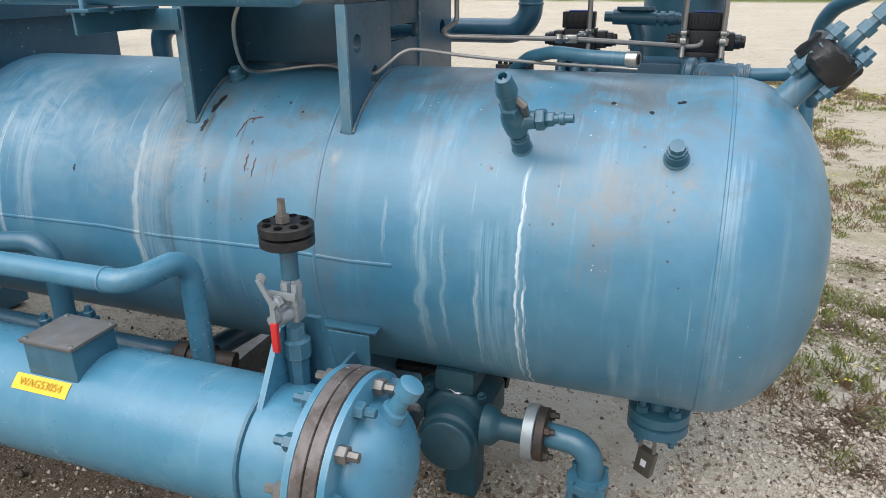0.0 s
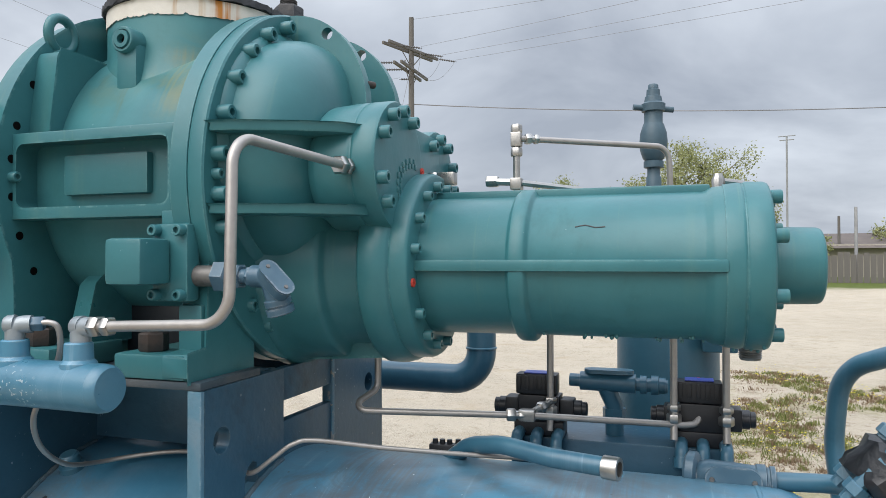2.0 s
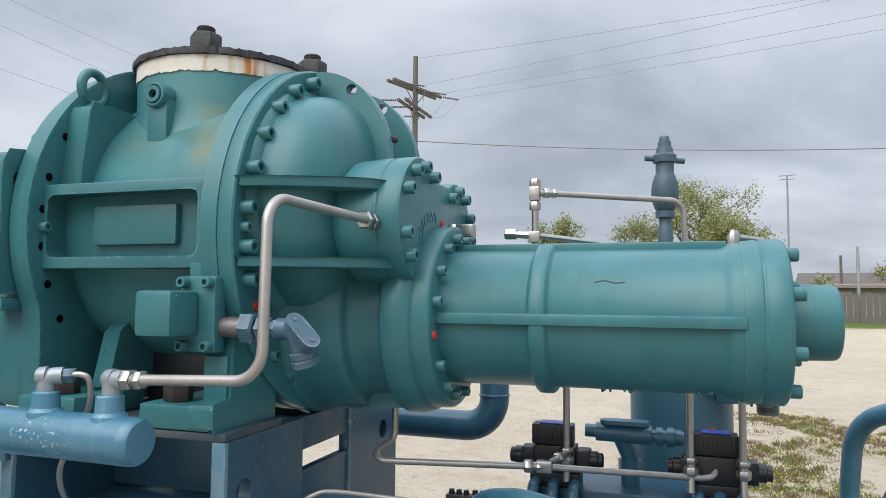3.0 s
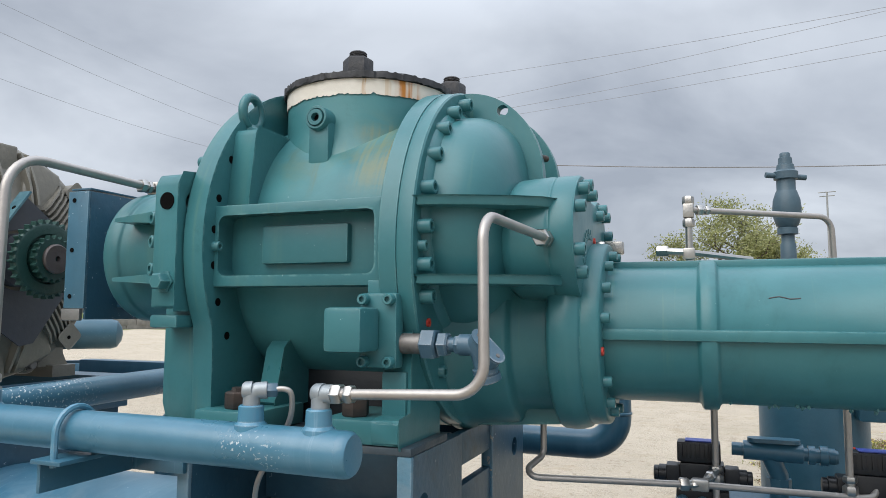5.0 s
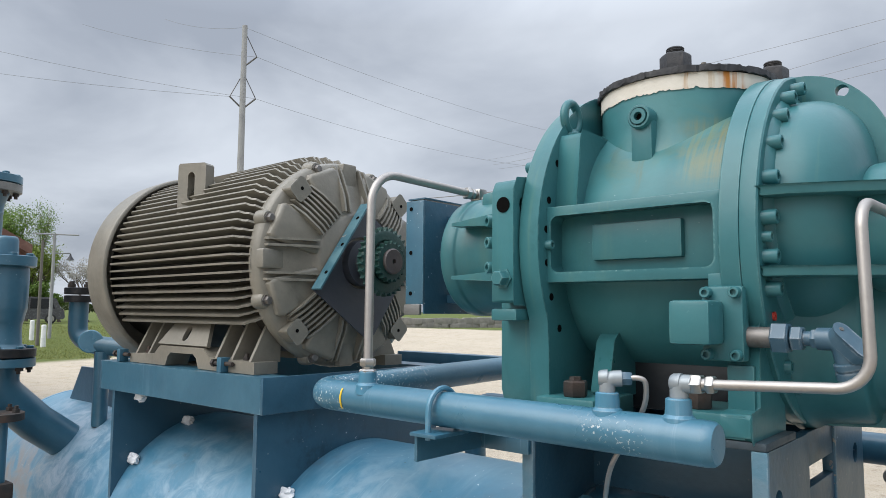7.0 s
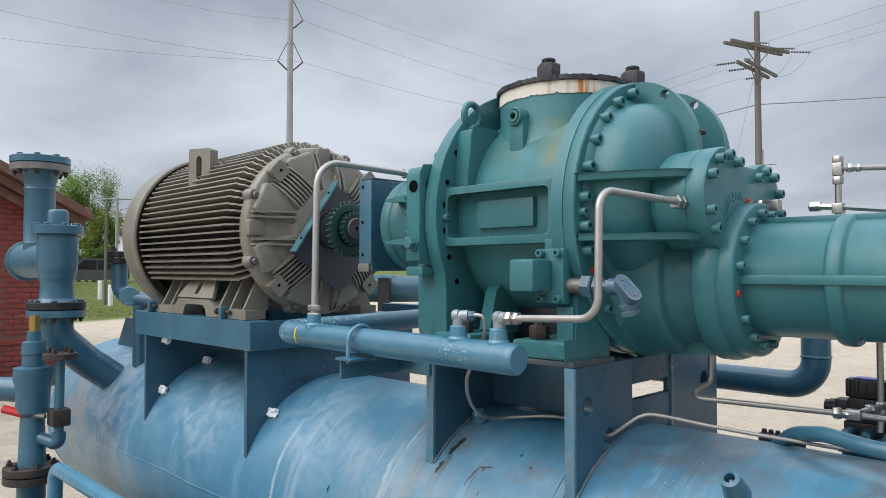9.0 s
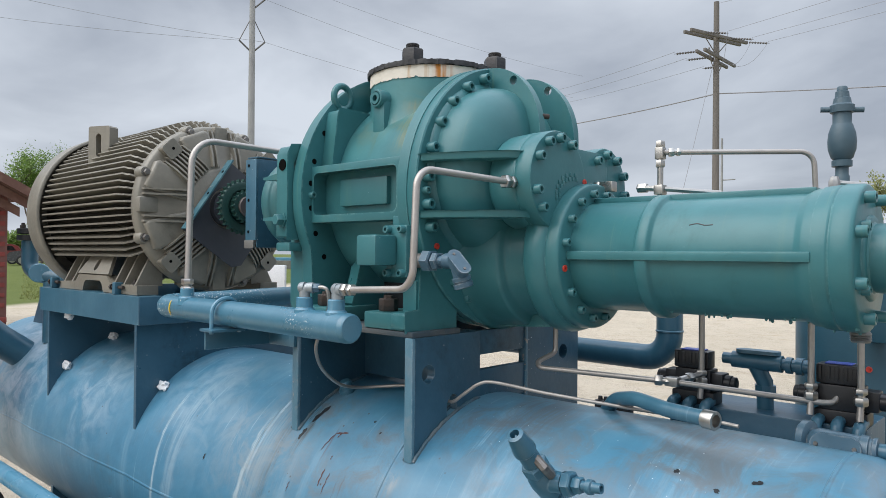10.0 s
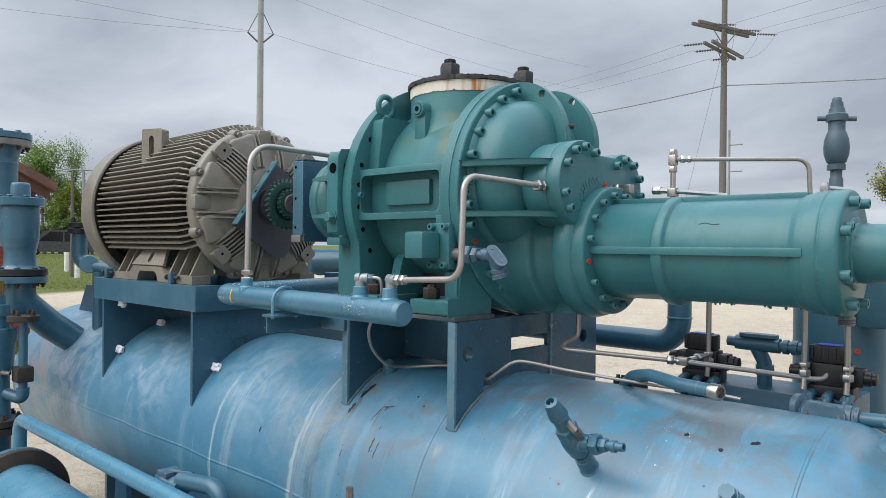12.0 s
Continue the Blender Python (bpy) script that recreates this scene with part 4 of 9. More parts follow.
    for y, r, x1, n0 in ((NY + 0.005, 0.128, -0.572, 0), (2.125, 0.112, -0.578, 1)):
        bm = BM()
        lathe(bm, (0, y, 1.79), X, soft([(-0.85, r - 0.05), (-0.735, r - 0.035), (-0.695, r - 0.004), (-0.625, r), (-0.62, r - 0.003), (-0.617, r), (x1, r), (x1 + 0.001, r - 0.006), (x1, 0)], 0.004), 56)
        cap = part("bearing_cap", bm, TEAL, cover)
        angles = (150, 196, 222, 120, 92, 62) if n0 == 0 else (95, 60, 25, -10, 130)
        for a in angles:
            c, s = math.cos(radians(a)), math.sin(radians(a))
            bolt(SOCKET_M, (x1, y + (r - 0.02) * c, 1.79 + (r - 0.02) * s), X, cap, roll=a)
    bm = BM()
    lathe(bm, (-0.572, 1.996, 1.795), X, [(0, 0.0085), (0.004, 0.0085), (0.004, 0.0035), (0.001, 0.0035), (0.001, 0)], 12)
    part("thread_plug", bm, RED_PLUG, cover, "red thread plug")
    # web that ties both caps, with raised casting marks
    bm = BM()
    box(bm, (-0.70, 1.87, 1.70), (-0.574, 2.13, 1.885), 0.012)
    web = part("cap_web", bm, TEAL, cover)
    random.seed(5)
    for i in range(18):
        a = radians(205 - 7.5 * i)
        r = 0.075 if i % 2 else 0.092
        y, z = NY + 0.075 + r * math.cos(a) * 0.9, 1.755 + r * math.sin(a) * 0.6
        bm = BM()
        box(bm, (-0.573, y - 0.005, z - 0.005), (-0.5695, y + 0.004, z + 0.006), 0.0015)
        part("casting_mark", bm, TEAL, web)
    # ribs from flange to cap
    for z in (1.848, 1.701):
        bm = BM()
        slab(bm, [(-0.846, 1.645), (-0.80, 1.652), (-0.69, 1.70), (-0.63, 1.735), (-0.60, 1.78), (-0.60, 1.90), (-0.846, 1.90)], [], (0, 0, z - 0.0095), (1, 0, 0), (0, 1, 0), (0, 0, 1), 0.019)
        part("cover_rib", ease(bm, 0.005), TEAL, cover)
    # lower apron of the cover down to the feet
    bm = BM()
    lathe(bm, (0, UY, UZ), X, soft([(-0.87, 0.222), (-0.845, 0.22), (-0.83, 0.21), (-0.80, 0.204), (-0.735, 0.2), (-0.722, 0.196), (-0.716, 0.172), (-0.625, 0.168), (-0.625, 0)], 0.006), 64)
    part("cover_apron", bm, TEAL, cover)
    bm = BM()
    slab(bm, [(-0.846, 1.40), (-0.80, 1.402), (-0.60, 1.415), (-0.575, 1.43), (-0.575, 1.5), (-0.846, 1.5)], [], (0, 1.965, 0), (1, 0, 0), (0, 0, 1), (0, 1, 0), 0.09)
    part("cover_web", ease(bm, 0.008), TEAL, cover)
    # ribs of the casing
    bm = BM()
    slab(bm, round_rect(-1.301, 1.690, -0.911, 1.8585, 0.004, 2), [round_rect(-1.289, 1.7105, -0.926, 1.8395, 0.02)], (0, 1.642, 0), (1, 0, 0), (0, 0, 1), (0, 1, 0), 0.16)
    part("casing_rib", ease(bm, 0.0055), TEAL, comp, "two long ribs joined into a frame round the panel")
    bm = BM()
    box(bm, (-1.30, 1.692, 1.70), (-0.912, 1.80, 1.85), 0.01)
    part("casing_web", bm, TEAL, comp)
    # blank raised name panel
    bm = BM()
    box(bm, (-1.205, 1.676, 1.737), (-1.003, 1.72, 1.817), 0.007)
    part("name_panel", bm, TEAL, comp, "blank painted-over raised panel")
    # side ear with hole and plug
    bm = BM()
    slab(bm, [(1.60, 1.645), (1.70, 1.645), (1.70, 1.935), (1.612, 1.925), (1.60, 1.90)], [circle(1.642, 1.868, 0.02, 18)], (-1.42, 0, 0), (0, 1, 0), (0, 0, 1), X, 0.066)
    part("ear", ease(bm, 0.006), TEAL, comp)
    for z, xx in ((1.868, -1.386),):
        bm = BM()
        lathe(bm, (-1.386, 1.5985, z), (0, 1, 0), [(0, 0), (0, 0.018), (0.003, 0.018), (0.003, 0)], 20)
        part("ear_hole", bm, HOLE_SHADE, comp)
    bolt(HEX_MOTOR, (-1.386, 1.60, 1.70), (0, -1, 0), comp, "ear_plug").data = HEX_TEAL
    bm = BM()
    box(bm, (-1.425, 1.605, 1.605), (-1.355, 1.70, 1.632), 0.006)
    part("ear_step", bm, TEAL, comp)
    # drive end: housing, ring, ribs
    bm = BM()
    lathe(bm, (0, NY, 1.775), X, soft([(-1.675, 0.05), (-1.675, 0.155), (-1.668, 0.162), (-1.628, 0.162), (-1.624, 0.155), (-1.56, 0.156), (-1.45, 0.168), (-1.35, 0.19)], 0.004), 56)
    hous = part("drive_housing", bm, TEAL, comp)
    for z, h in ((1.845, 0.03), (1.71, 0.02)):
        bm = BM()
        slab(bm, [(-1.60, z - 0.004), (-1.60, z + 0.004), (-1.352, z + h), (-1.352, z - 0.018)], [], (0, 1.672, 0), (1, 0, 0), (0, 0, 1), (0, 1, 0), 0.12)
        part("housing_rib", bm, TEAL, hous)
    bm = BM()
    box(bm, (-1.60, 1.79, 1.87), (-1.35, 1.97, 1.945), 0.02)
    part("housing_top", bm, TEAL, hous)
    for a in (150, 205, 176):
        bolt(SOCKET, (-1.45, 1.66, 1.78 + 0.12 * math.sin(radians(a))), (-0.5, -1, 0), hous)
    # legs and feet
    bm = BM()
    box(bm, (-1.455, 1.665, PLATE_TOP + 0.005), (-1.31, 2.33, 1.72), 0.045)
    part("drive_leg", bm, TEAL, comp)
    for y0, y1, yn in ((1.612, 1.80, 1.655), (2.22, 2.40, 2.36)):
        bm = BM()
        slab(bm, [(y0, PLATE_TOP + 0.005), (y1, PLATE_TOP + 0.005), (y1, 1.66), (1.70 if y0 < 2 else y1, 1.66), (y0 + 0.055, 1.60), (y0 + 0.05, 1.45), (y0, 1.445)] if y0 < 2 else
             [(y0, PLATE_TOP + 0.005), (y1, PLATE_TOP + 0.005), (y1, 1.445), (y1 - 0.05, 1.45), (y1 - 0.05, 1.6), (y0, 1.66)], [], (-0.918, 0, 0), (0, 1, 0), (0, 0, 1), X, 0.062)
        part("leg", ease(bm, 0.006), TEAL, comp)
        for xa, xb, xn in ((-1.02, -0.87, -0.968), (-1.309, -1.17, -1.235)):
            bm = BM()
            box(bm, (xa, y0 + 0.0006, PLATE_TOP + 0.0052), (xb, y1 - 0.0006, PLATE_TOP + 0.0495), 0.006)
            part("foot", bm, TEAL, comp)
            bolt(HEX_RUST, (xn, yn, PLATE_TOP + 0.05), (0, 0, 1), comp, "foot_nut", "rusty brown foot nut", 0.3)
    bm = BM()
    slab(bm, [(1.715, 1.445), (1.86, 1.445), (1.86, 1.60), (1.775, 1.585), (1.745, 1.56)], [], (-1.235, 0, 0), (0, 1, 0), (0, 0, 1), X, 0.05)
    part("foot_gusset", ease(bm, 0.006), TEAL, comp)
    # added block, coloured black to give the opening under the casing its shade
    bm = BM()
    box(bm, (-1.20, 1.84, PLATE_TOP + 0.012), (-0.92, 2.28, 1.535), 0.01)
    part("gap_shade_block", bm, OIL_AND_SHADE, comp, "added black block in place of the shaded gap under the casing")
    # suction neck
    sx, sy = -1.105, 1.973
    bm = BM()
    lathe(bm, (sx, sy, 0), (0, 0, 1), [(1.95, 0.224), (1.975, 0.214), (2.0, 0.2075), (2.03, 0.202), (2.05, 0.2), (2.13, 0.2)], 64)
    neck = part("suction_neck", bm, TEAL_STAINED, comp)
    bm = BM()
    random.seed(3)
    a, u, v = frame_of((0, 0, 1))
    ring0, ring1 = [], []
    for i in range(300):
        c, s = math.cos(2 * math.pi * i / 300), math.sin(2 * math.pi * i / 300)
        z = 2.112 + 0.005 * random.random() ** 3 + 0.0025 * noise.noise((i * 0.11, 8.3, 0))
        ring0.append(bm.verts.new((sx + 0.2025 * c, sy + 0.2025 * s, z)))
        ring1.append(bm.verts.new((sx + 0.2025 * c, sy + 0.2025 * s, 2.148)))
    for i in range(300):
        bm.faces.new((ring0[i], ring0[(i + 1) % 300], ring1[(i + 1) % 300], ring1[i]))
    bm.faces.new(ring1)
    part("primer_band", bm, CREAM, neck, "cream primer band with rust runs")
    bm = BM()
    outline = []
    for i in range(220):
        r = 0.2075 + 0.004 * random.random() + 0.003 * noise.noise((i * 0.21, 3.1, 0))
        outline.append((sx + r * math.cos(2 * math.pi * i / 220), sy + r * math.sin(2 * math.pi * i / 220)))
    slab(bm, outline, [], (0, 0, 2.149), (1, 0, 0), (0, 1, 0), (0, 0, 1), 0.013)
    for vv in bm.verts:
        vv.co.z += random.uniform(-0.0022, 0.0022)
    part("cover_gasket", bm, GASKET, neck, "ragged black gasket cover")
    for y_, x_, drop_ in ((1.847, -1.077, 0.0), (2.052, -0.924, 0.012)):
        bm = BM()
        lathe(bm, (x_, y_, 2.163 - drop_), (0, 0, 1), [(0, 0.035), (0.048, 0.035), (0.053, 0.031), (0.053, 0.02), (0.0535, 0)], 6, 0.35)
        st = part("stud_nut", bm, BLACK_STUD, neck, "heavy black stud nut")
        bm = BM()
        lathe(bm, (x_, y_, 2.203 - drop_), (0, 0, 1), [(0, 0.0205)] + [(0.012 + 0.003 * i + e, r_) for i in range(4) for e, r_ in ((0, 0.0205), (0.0015, 0.0194))] + [(0.026, 0.0205), (0.029, 0.018), (0.029, 0)], 20)
        part("stud", bm, BLACK_STUD, st)
    # boss with a plug on the neck
    bm = BM()
    lathe(bm, (-1.118, 1.757, 2.056), (0, -1, 0), [(-0.06, 0.027), (0.018, 0.027), (0.022, 0.0245), (0.022, 0.0205), (0.016, 0.0195), (0.016, 0.0185), (0.025, 0.0175), (0.025, 0.0095), (0.012, 0.009), (0.012, 0)], 28)
    boss = part("neck_boss", bm, TEAL, neck)
    bm = BM()
    lathe(bm, (-1.118, 1.7445, 2.056), (0, -1, 0), [(0, 0), (0, 0.0088), (0.0008, 0.0088), (0.0008, 0)], 6)
    part("plug_socket", bm, HOLE_SHADE, boss)
    bm = BM()
    box(bm, (-1.144, 1.746, 1.95), (-1.092, 1.86, 2.058), 0.012)
    part("boss_web", bm, TEAL, boss)
    # lifting lug with eye bolt
    bm = BM()
    slab(bm, [(1.676, 1.845), (1.88, 1.845), (1.92, 2.02), (1.80, 2.035), (1.705, 2.035), (1.697, 2.02)], [], (-1.31, 0, 0), (0, 1, 0), (0, 0, 1), X, 0.072)
    lug = part("lifting_lug", ease(bm, 0.005), TEAL, comp)
    bm = BM()
    sweep(bm, [(-1.262, 1.78 + 0.033 * math.cos(radians(a)), 2.087 + 0.036 * math.sin(radians(a))) for a in range(-90, 271, 15)], 0.0105, 10)
    lathe(bm, (-1.262, 1.78, 2.035), (0, 0, 1), [(0, 0.024), (0.012, 0.024), (0.016, 0.018), (0.022, 0.015), (0.022, 0)], 16)
    bmesh.ops.translate(bm, verts=bm.verts, vec=(-0.038, -0.02, 0.001))
    part("eye_bolt", bm, TEAL, lug)
    # junction box on the side, with its plate and bolts
    bm = BM()
    box(bm, (-0.948, 1.625, 1.537), (-0.872, 1.66, 1.675), 0.007)
    jb = part("slide_sensor_plate", bm, TEAL, comp)
    bm = BM()
    box(bm, (-0.98, 1.547, 1.568), (-0.905, 1.624, 1.648), 0.009)
    part("slide_sensor_box", bm, TEAL, jb)
    for x, z in ((-0.936, 1.663), (-0.884, 1.663), (-0.936, 1.549), (-0.884, 1.549)):
        bolt(SOCKET_S, (x, 1.625, z), (0, -1, 0), jb)
    bm = BM()
    box(bm, (-0.94, 1.64, 1.66), (-0.88, 1.70, 1.70), 0.004)
    part("sensor_lug", bm, TEAL, jb)
    bm = BM()
    box(bm, (-0.915, 1.655, 1.42), (-0.865, 1.72, 1.53), 0.006)
    part("sensor_pad", bm, TEAL, jb)


SOCKET_M = bolt_mesh("cap_socket_bolt", TEAL, [(-0.008, 0.0125), (0.018, 0.0125), (0.02, 0.011), (0.02, 0.007), (0.011, 0.007), (0.011, 0)], 14)
HEX_ZINC = bolt_mesh("zinc_hex_bolt", ZINC, [(-0.01, 0.018), (0.003, 0.018), (0.003, 0.013), (0.014, 0.013), (0.016, 0.011), (0.016, 0)], 6)
HEX_TEAL = bolt_mesh("teal_hex_plug", TEAL, [(-0.01, 0.024), (0.004, 0.024), (0.004, 0.0185), (0.022, 0.0185), (0.026, 0.015), (0.026, 0)], 6)
make_compressor()


def make_unloader():
    """The hydraulic cylinder that moves the slide valve, bolted on the cover."""
    o = (0, UY, UZ)
    bm = BM()
    lathe(bm, o, X, soft([(-0.642, 0.10), (-0.642, 0.188), (-0.632, 0.205), (-0.60, 0.206), (-0.577, 0.199), (-0.5745, 0.192), (-0.572, 0.1935), (-0.54, 0.192), (-0.536, 0.186), (-0.536, 0.10)], 0.003), 64)
    fl = part("cylinder_flange", bm, TEAL, comp)
    for i in range(16):
        a = 11 + 22.5 * i
        c, s = math.cos(radians(a)), math.sin(radians(a))
        if i in (8,):
            bm = BM()
            lathe(bm, (-0.536, UY + 0.166 * c, UZ + 0.166 * s), X, [(0, 0.0085), (0.004, 0.0085), (0.004, 0.0035), (0.001, 0.0035), (0.001, 0)], 12)
            part("thread_plug", bm, RED_PLUG, fl, "red thread plug")
        else:
            bolt(SOCKET_S, (-0.536, UY + 0.166 * c, UZ + 0.166 * s), X, fl, roll=a)
    bm = BM()
    lathe(bm, o, X, soft([(-0.54, 0.14), (-0.36, 0.139), (-0.355, 0.152), (-0.326, 0.152), (-0.321, 0.139), (-0.012, 0.139), (0.002, 0.147), (0.022, 0.149)], 0.003), 64)
    cyl = part("slide_cylinder", bm, TEAL, comp)
    for sgn in (-1, 1):
        bm = BM()
        box(bm, (-0.537, UY + sgn * 0.142 - 0.013, UZ - 0.010), (0.024, UY + sgn * 0.142 + 0.013, UZ + 0.012), 0.005)
        part("cylinder_rib", bm, TEAL, cyl)
    bm = BM()
    box(bm, (-0.537, UY - 0.02, UZ + 0.125), (0.0, UY + 0.02, UZ + 0.152), 0.005)
    part("cylinder_rib", bm, TEAL, cyl)
    rnd = random.Random(31)
    for i in range(22):
        x = rnd.uniform(-0.31, 0.09)
        r = 0.1395 if x < 0.02 else 0.1535
        a, size = radians(rnd.uniform(246, 268)), rnd.uniform(0.0025, 0.0042)
        p = Vector((x, UY + (r + size * 0.4) * math.cos(a), UZ + (r + size * 0.4) * math.sin(a)))
        bm = BM()
        lathe(bm, p + Vector((0, 0, size)), (0, 0, -1), [(0, 0), (size * 0.3, size * 0.8), (size * 1.2, size), (size * 2, size * 0.7), (size * 2.4, 0)], 8)
        part("paint_drip", bm, TEAL, cyl)
    bm = BM()
    sweep(bm, [(-0.235 + 0.009 * i, UY + 0.1385 * math.cos(b_), UZ + 0.1385 * math.sin(b_)) for i, b_ in enumerate(radians(v_) for v_ in (149.2, 148.2, 147.6, 148.6, 149.8, 149.6, 149.2))], 0.0016, 6)
    part("cast_mark", bm, OIL_AND_SHADE, cyl, "short dark scratch in the paint")
    bm = BM()
    lathe(bm, o, X, soft([(0.0205, 0.151), (0.05, 0.154), (0.054, 0.15), (0.056, 0.155), (0.092, 0.154), (0.098, 0.148), (0.098, 0)], 0.003), 64)
    head = part("cylinder_head", bm, TEAL, comp)
    for i in range(8):
        a = 22 + 45 * i
        c, s = math.cos(radians(a)), math.sin(radians(a))
        bolt(SOCKET_M, (0.098, UY + 0.132 * c, UZ + 0.132 * s), X, head, roll=a)
    bm = BM()
    lathe(bm, o, X, soft([(0.098, 0.09), (0.105, 0.088), (0.106, 0.071), (0.18, 0.069), (0.187, 0.064), (0.187, 0)], 0.003), 48)
    part("nose_cap", bm, TEAL, head)
    for a in (40, 140, 220, 320):
        bolt(SOCKET_S, (0.098, UY + 0.1 * math.cos(radians(a)), UZ + 0.1 * math.sin(radians(a))), X, head)
    # black ribbed breather under the head
    bm = BM()
    lathe(bm, (0.072, 2.05, UZ - 0.142), (0, 0, -1), [(-0.02, 0.013), (0.012, 0.013), (0.012, 0.017), (0.018, 0.021)] + [(0.02 + 0.004 * i + e, r_) for i in range(4) for e, r_ in ((0, 0.021), (0.002, 0.019))] + [(0.037, 0.018), (0.037, 0)], 18)
    part("breather", bm, GREY_FLANGE, head, "grey ribbed breather cap")


make_unloader()

# ---- drive motor ----
MY, MZ = NY, CZ
motor = thing("electric_motor", (-2.65, MY, 1.431), "taupe finned electric motor with a cast end bell", "motor")
MX0, MX1 = -3.148, -2.30     # finned length


def make_motor():
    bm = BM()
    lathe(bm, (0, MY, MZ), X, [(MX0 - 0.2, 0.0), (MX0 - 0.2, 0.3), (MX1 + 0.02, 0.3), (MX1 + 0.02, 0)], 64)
    shell = part("stator_shell", bm, MOTOR_SHADE, motor)
    # cooling fins stand radially all round but for the foot side; their ends step down to the bell
    rnd = random.Random(13)
    fins = 58
    for i in range(fins):
        deg = -32 + 244 * i / (fins - 1)
        x1 = -2.272 + 0.012 * (i % 2) + rnd.uniform(-0.006, 0.006)
        r1 = 0.373
        spans = [(MX0, x1)] if not 106 < deg < 127 else [(MX0, -2.83), (-2.63, x1)]
        for xa, xb in spans:
            bm = BM()
            slab(bm, [(xa, 0.29), (xb, 0.29), (xb, 0.338), (xb - 0.022, 0.341), (xb - 0.034, 0.356), (xb - 0.052, 0.359), (xb - 0.066, r1), (xa + 0.01, r1), (xa, r1 - 0.006)], [], (0, -0.0033, 0), (1, 0, 0), (0, 0, 1), (0, 1, 0), 0.0066)
            bmesh.ops.transform(bm, matrix=Matrix.Translation((0, MY, MZ)) @ Matrix.Rotation(radians(deg - 90), 4, "X"), verts=bm.verts)
            part("fin", bm, MOTOR, motor)
    # fan cover
    bm = BM()
    lathe(bm, (0, MY, MZ), X, soft([(-3.42, 0), (-3.42, 0.18), (-3.40, 0.30), (-3.36, 0.362), (-3.30, 0.388), (-3.16, 0.394), (-3.152, 0.39), (-3.152, 0.376), (-3.29, 0.37), (-3.3, 0)], 0.004), 72)
    part("fan_cover", bm, MOTOR, motor, "smooth taupe fan cover")
    # end bell: a dished casting with raised spokes, ribbed fields and bolt bosses
    bm = BM()
    lathe(bm, (0, MY, MZ), X, soft([(-2.31, 0.30), (-2.295, 0.332), (-2.28, 0.34), (-2.245, 0.339), (-2.232, 0.326), (-2.226, 0.30), (-2.205, 0.23), (-2.19, 0.17), (-2.166, 0.162), (-2.166, 0)], 0.008), 72)
    bell = part("end_bell", bm, MOTOR, motor)

    def turned(bm, deg):
        bmesh.ops.transform(bm, matrix=Matrix.Translation((0, MY, MZ)) @ Matrix.Rotation(radians(deg), 4, "X"), verts=bm.verts)
        return bm

    for k in range(8):
        a = 22.5 + 45 * k
        d = Matrix.Rotation(radians(a), 3, "X") @ Vector((0, 0, 1))
        # spoke under each rim bolt
        bm = BM()
        slab(bm, [(-0.062, 0.305), (-0.05, 0.318), (0.05, 0.318), (0.062, 0.305), (0.045, 0.15), (-0.045, 0.15)], [], (-2.25, 0, 0), (0, 1, 0), (0, 0, 1), X, 0.045)
        for vv in bm.verts:
            if vv.co.x > -2.22:
                vv.co.x += 0.035 * max(0.0, 0.31 - vv.co.z) / 0.16
        part("bell_spoke", turned(ease(bm, 0.016, 4), a), MOTOR, bell)
        bm = BM()
        lathe(bm, Vector((-2.25, MY, MZ)) + d * 0.327, X, soft([(-0.03, 0.027), (0.004, 0.026), (0.012, 0.021), (0.014, 0.02), (0.014, 0)], 0.006), 18)
        boss_ = part("rim_boss", bm, MOTOR, bell)
        bolt(HEX_ZINC, Vector((-2.236, MY, MZ)) + d * 0.327, X, boss_, "rim_bolt")
        a = 45.0 * k
        if k % 2:
            # diagonal fields: a row of deep ribs behind a square lug with a tapped hole
            for j in range(-3, 4):
                bm = BM()
                slab(bm, [(-2.25, 0.312 - 0.006 * abs(j)), (-2.205, 0.308 - 0.006 * abs(j)), (-2.178, 0.25), (-2.158, 0.19), (-2.158, 0.165), (-2.25, 0.165)], [], (0, 0.0165 * j - 0.0033, 0), (1, 0, 0), (0, 0, 1), (0, 1, 0), 0.0066)
                part("bell_rib", turned(bm, a), MOTOR, bell)
            bm = BM()
            slab(bm, round_rect(-0.028, 0.285, 0.028, 0.336, 0.008, 3), [], (-2.27, 0, 0), (0, 1, 0), (0, 0, 1), X, 0.08)
            lug_ = part("bell_lug", turned(ease(bm, 0.006), a), MOTOR, bell)
            bm = BM()
            lathe(bm, (-2.1902, 0.004, 0.31), X, [(0, 0), (0, 0.006), (0.001, 0.006), (0.001, 0)], 10)
            part("tapped_hole", turned(bm, a), HOLE_SHADE, lug_)
        else:
            # fields on the axes: two pairs of ribs beside a flat pad
            for j in (-0.062, -0.042, 0.042, 0.062):
                bm = BM()
                slab(bm, [(-2.25, 0.322), (-2.215, 0.318), (-2.17, 0.22), (-2.158, 0.165), (-2.25, 0.165)], [], (0, j - 0.0036, 0), (1, 0, 0), (0, 0, 1), (0, 1, 0), 0.0072)
                part("bell_rib", turned(bm, a), MOTOR, bell)
            bm = BM()
            slab(bm, round_rect(-0.03, 0.20, 0.03, 0.336, 0.006, 3), [], (-2.27, 0, 0), (0, 1, 0), (0, 0, 1), X, 0.055)
            part("bell_pad", turned(ease(bm, 0.008), a), MOTOR, bell)
    bm = BM()
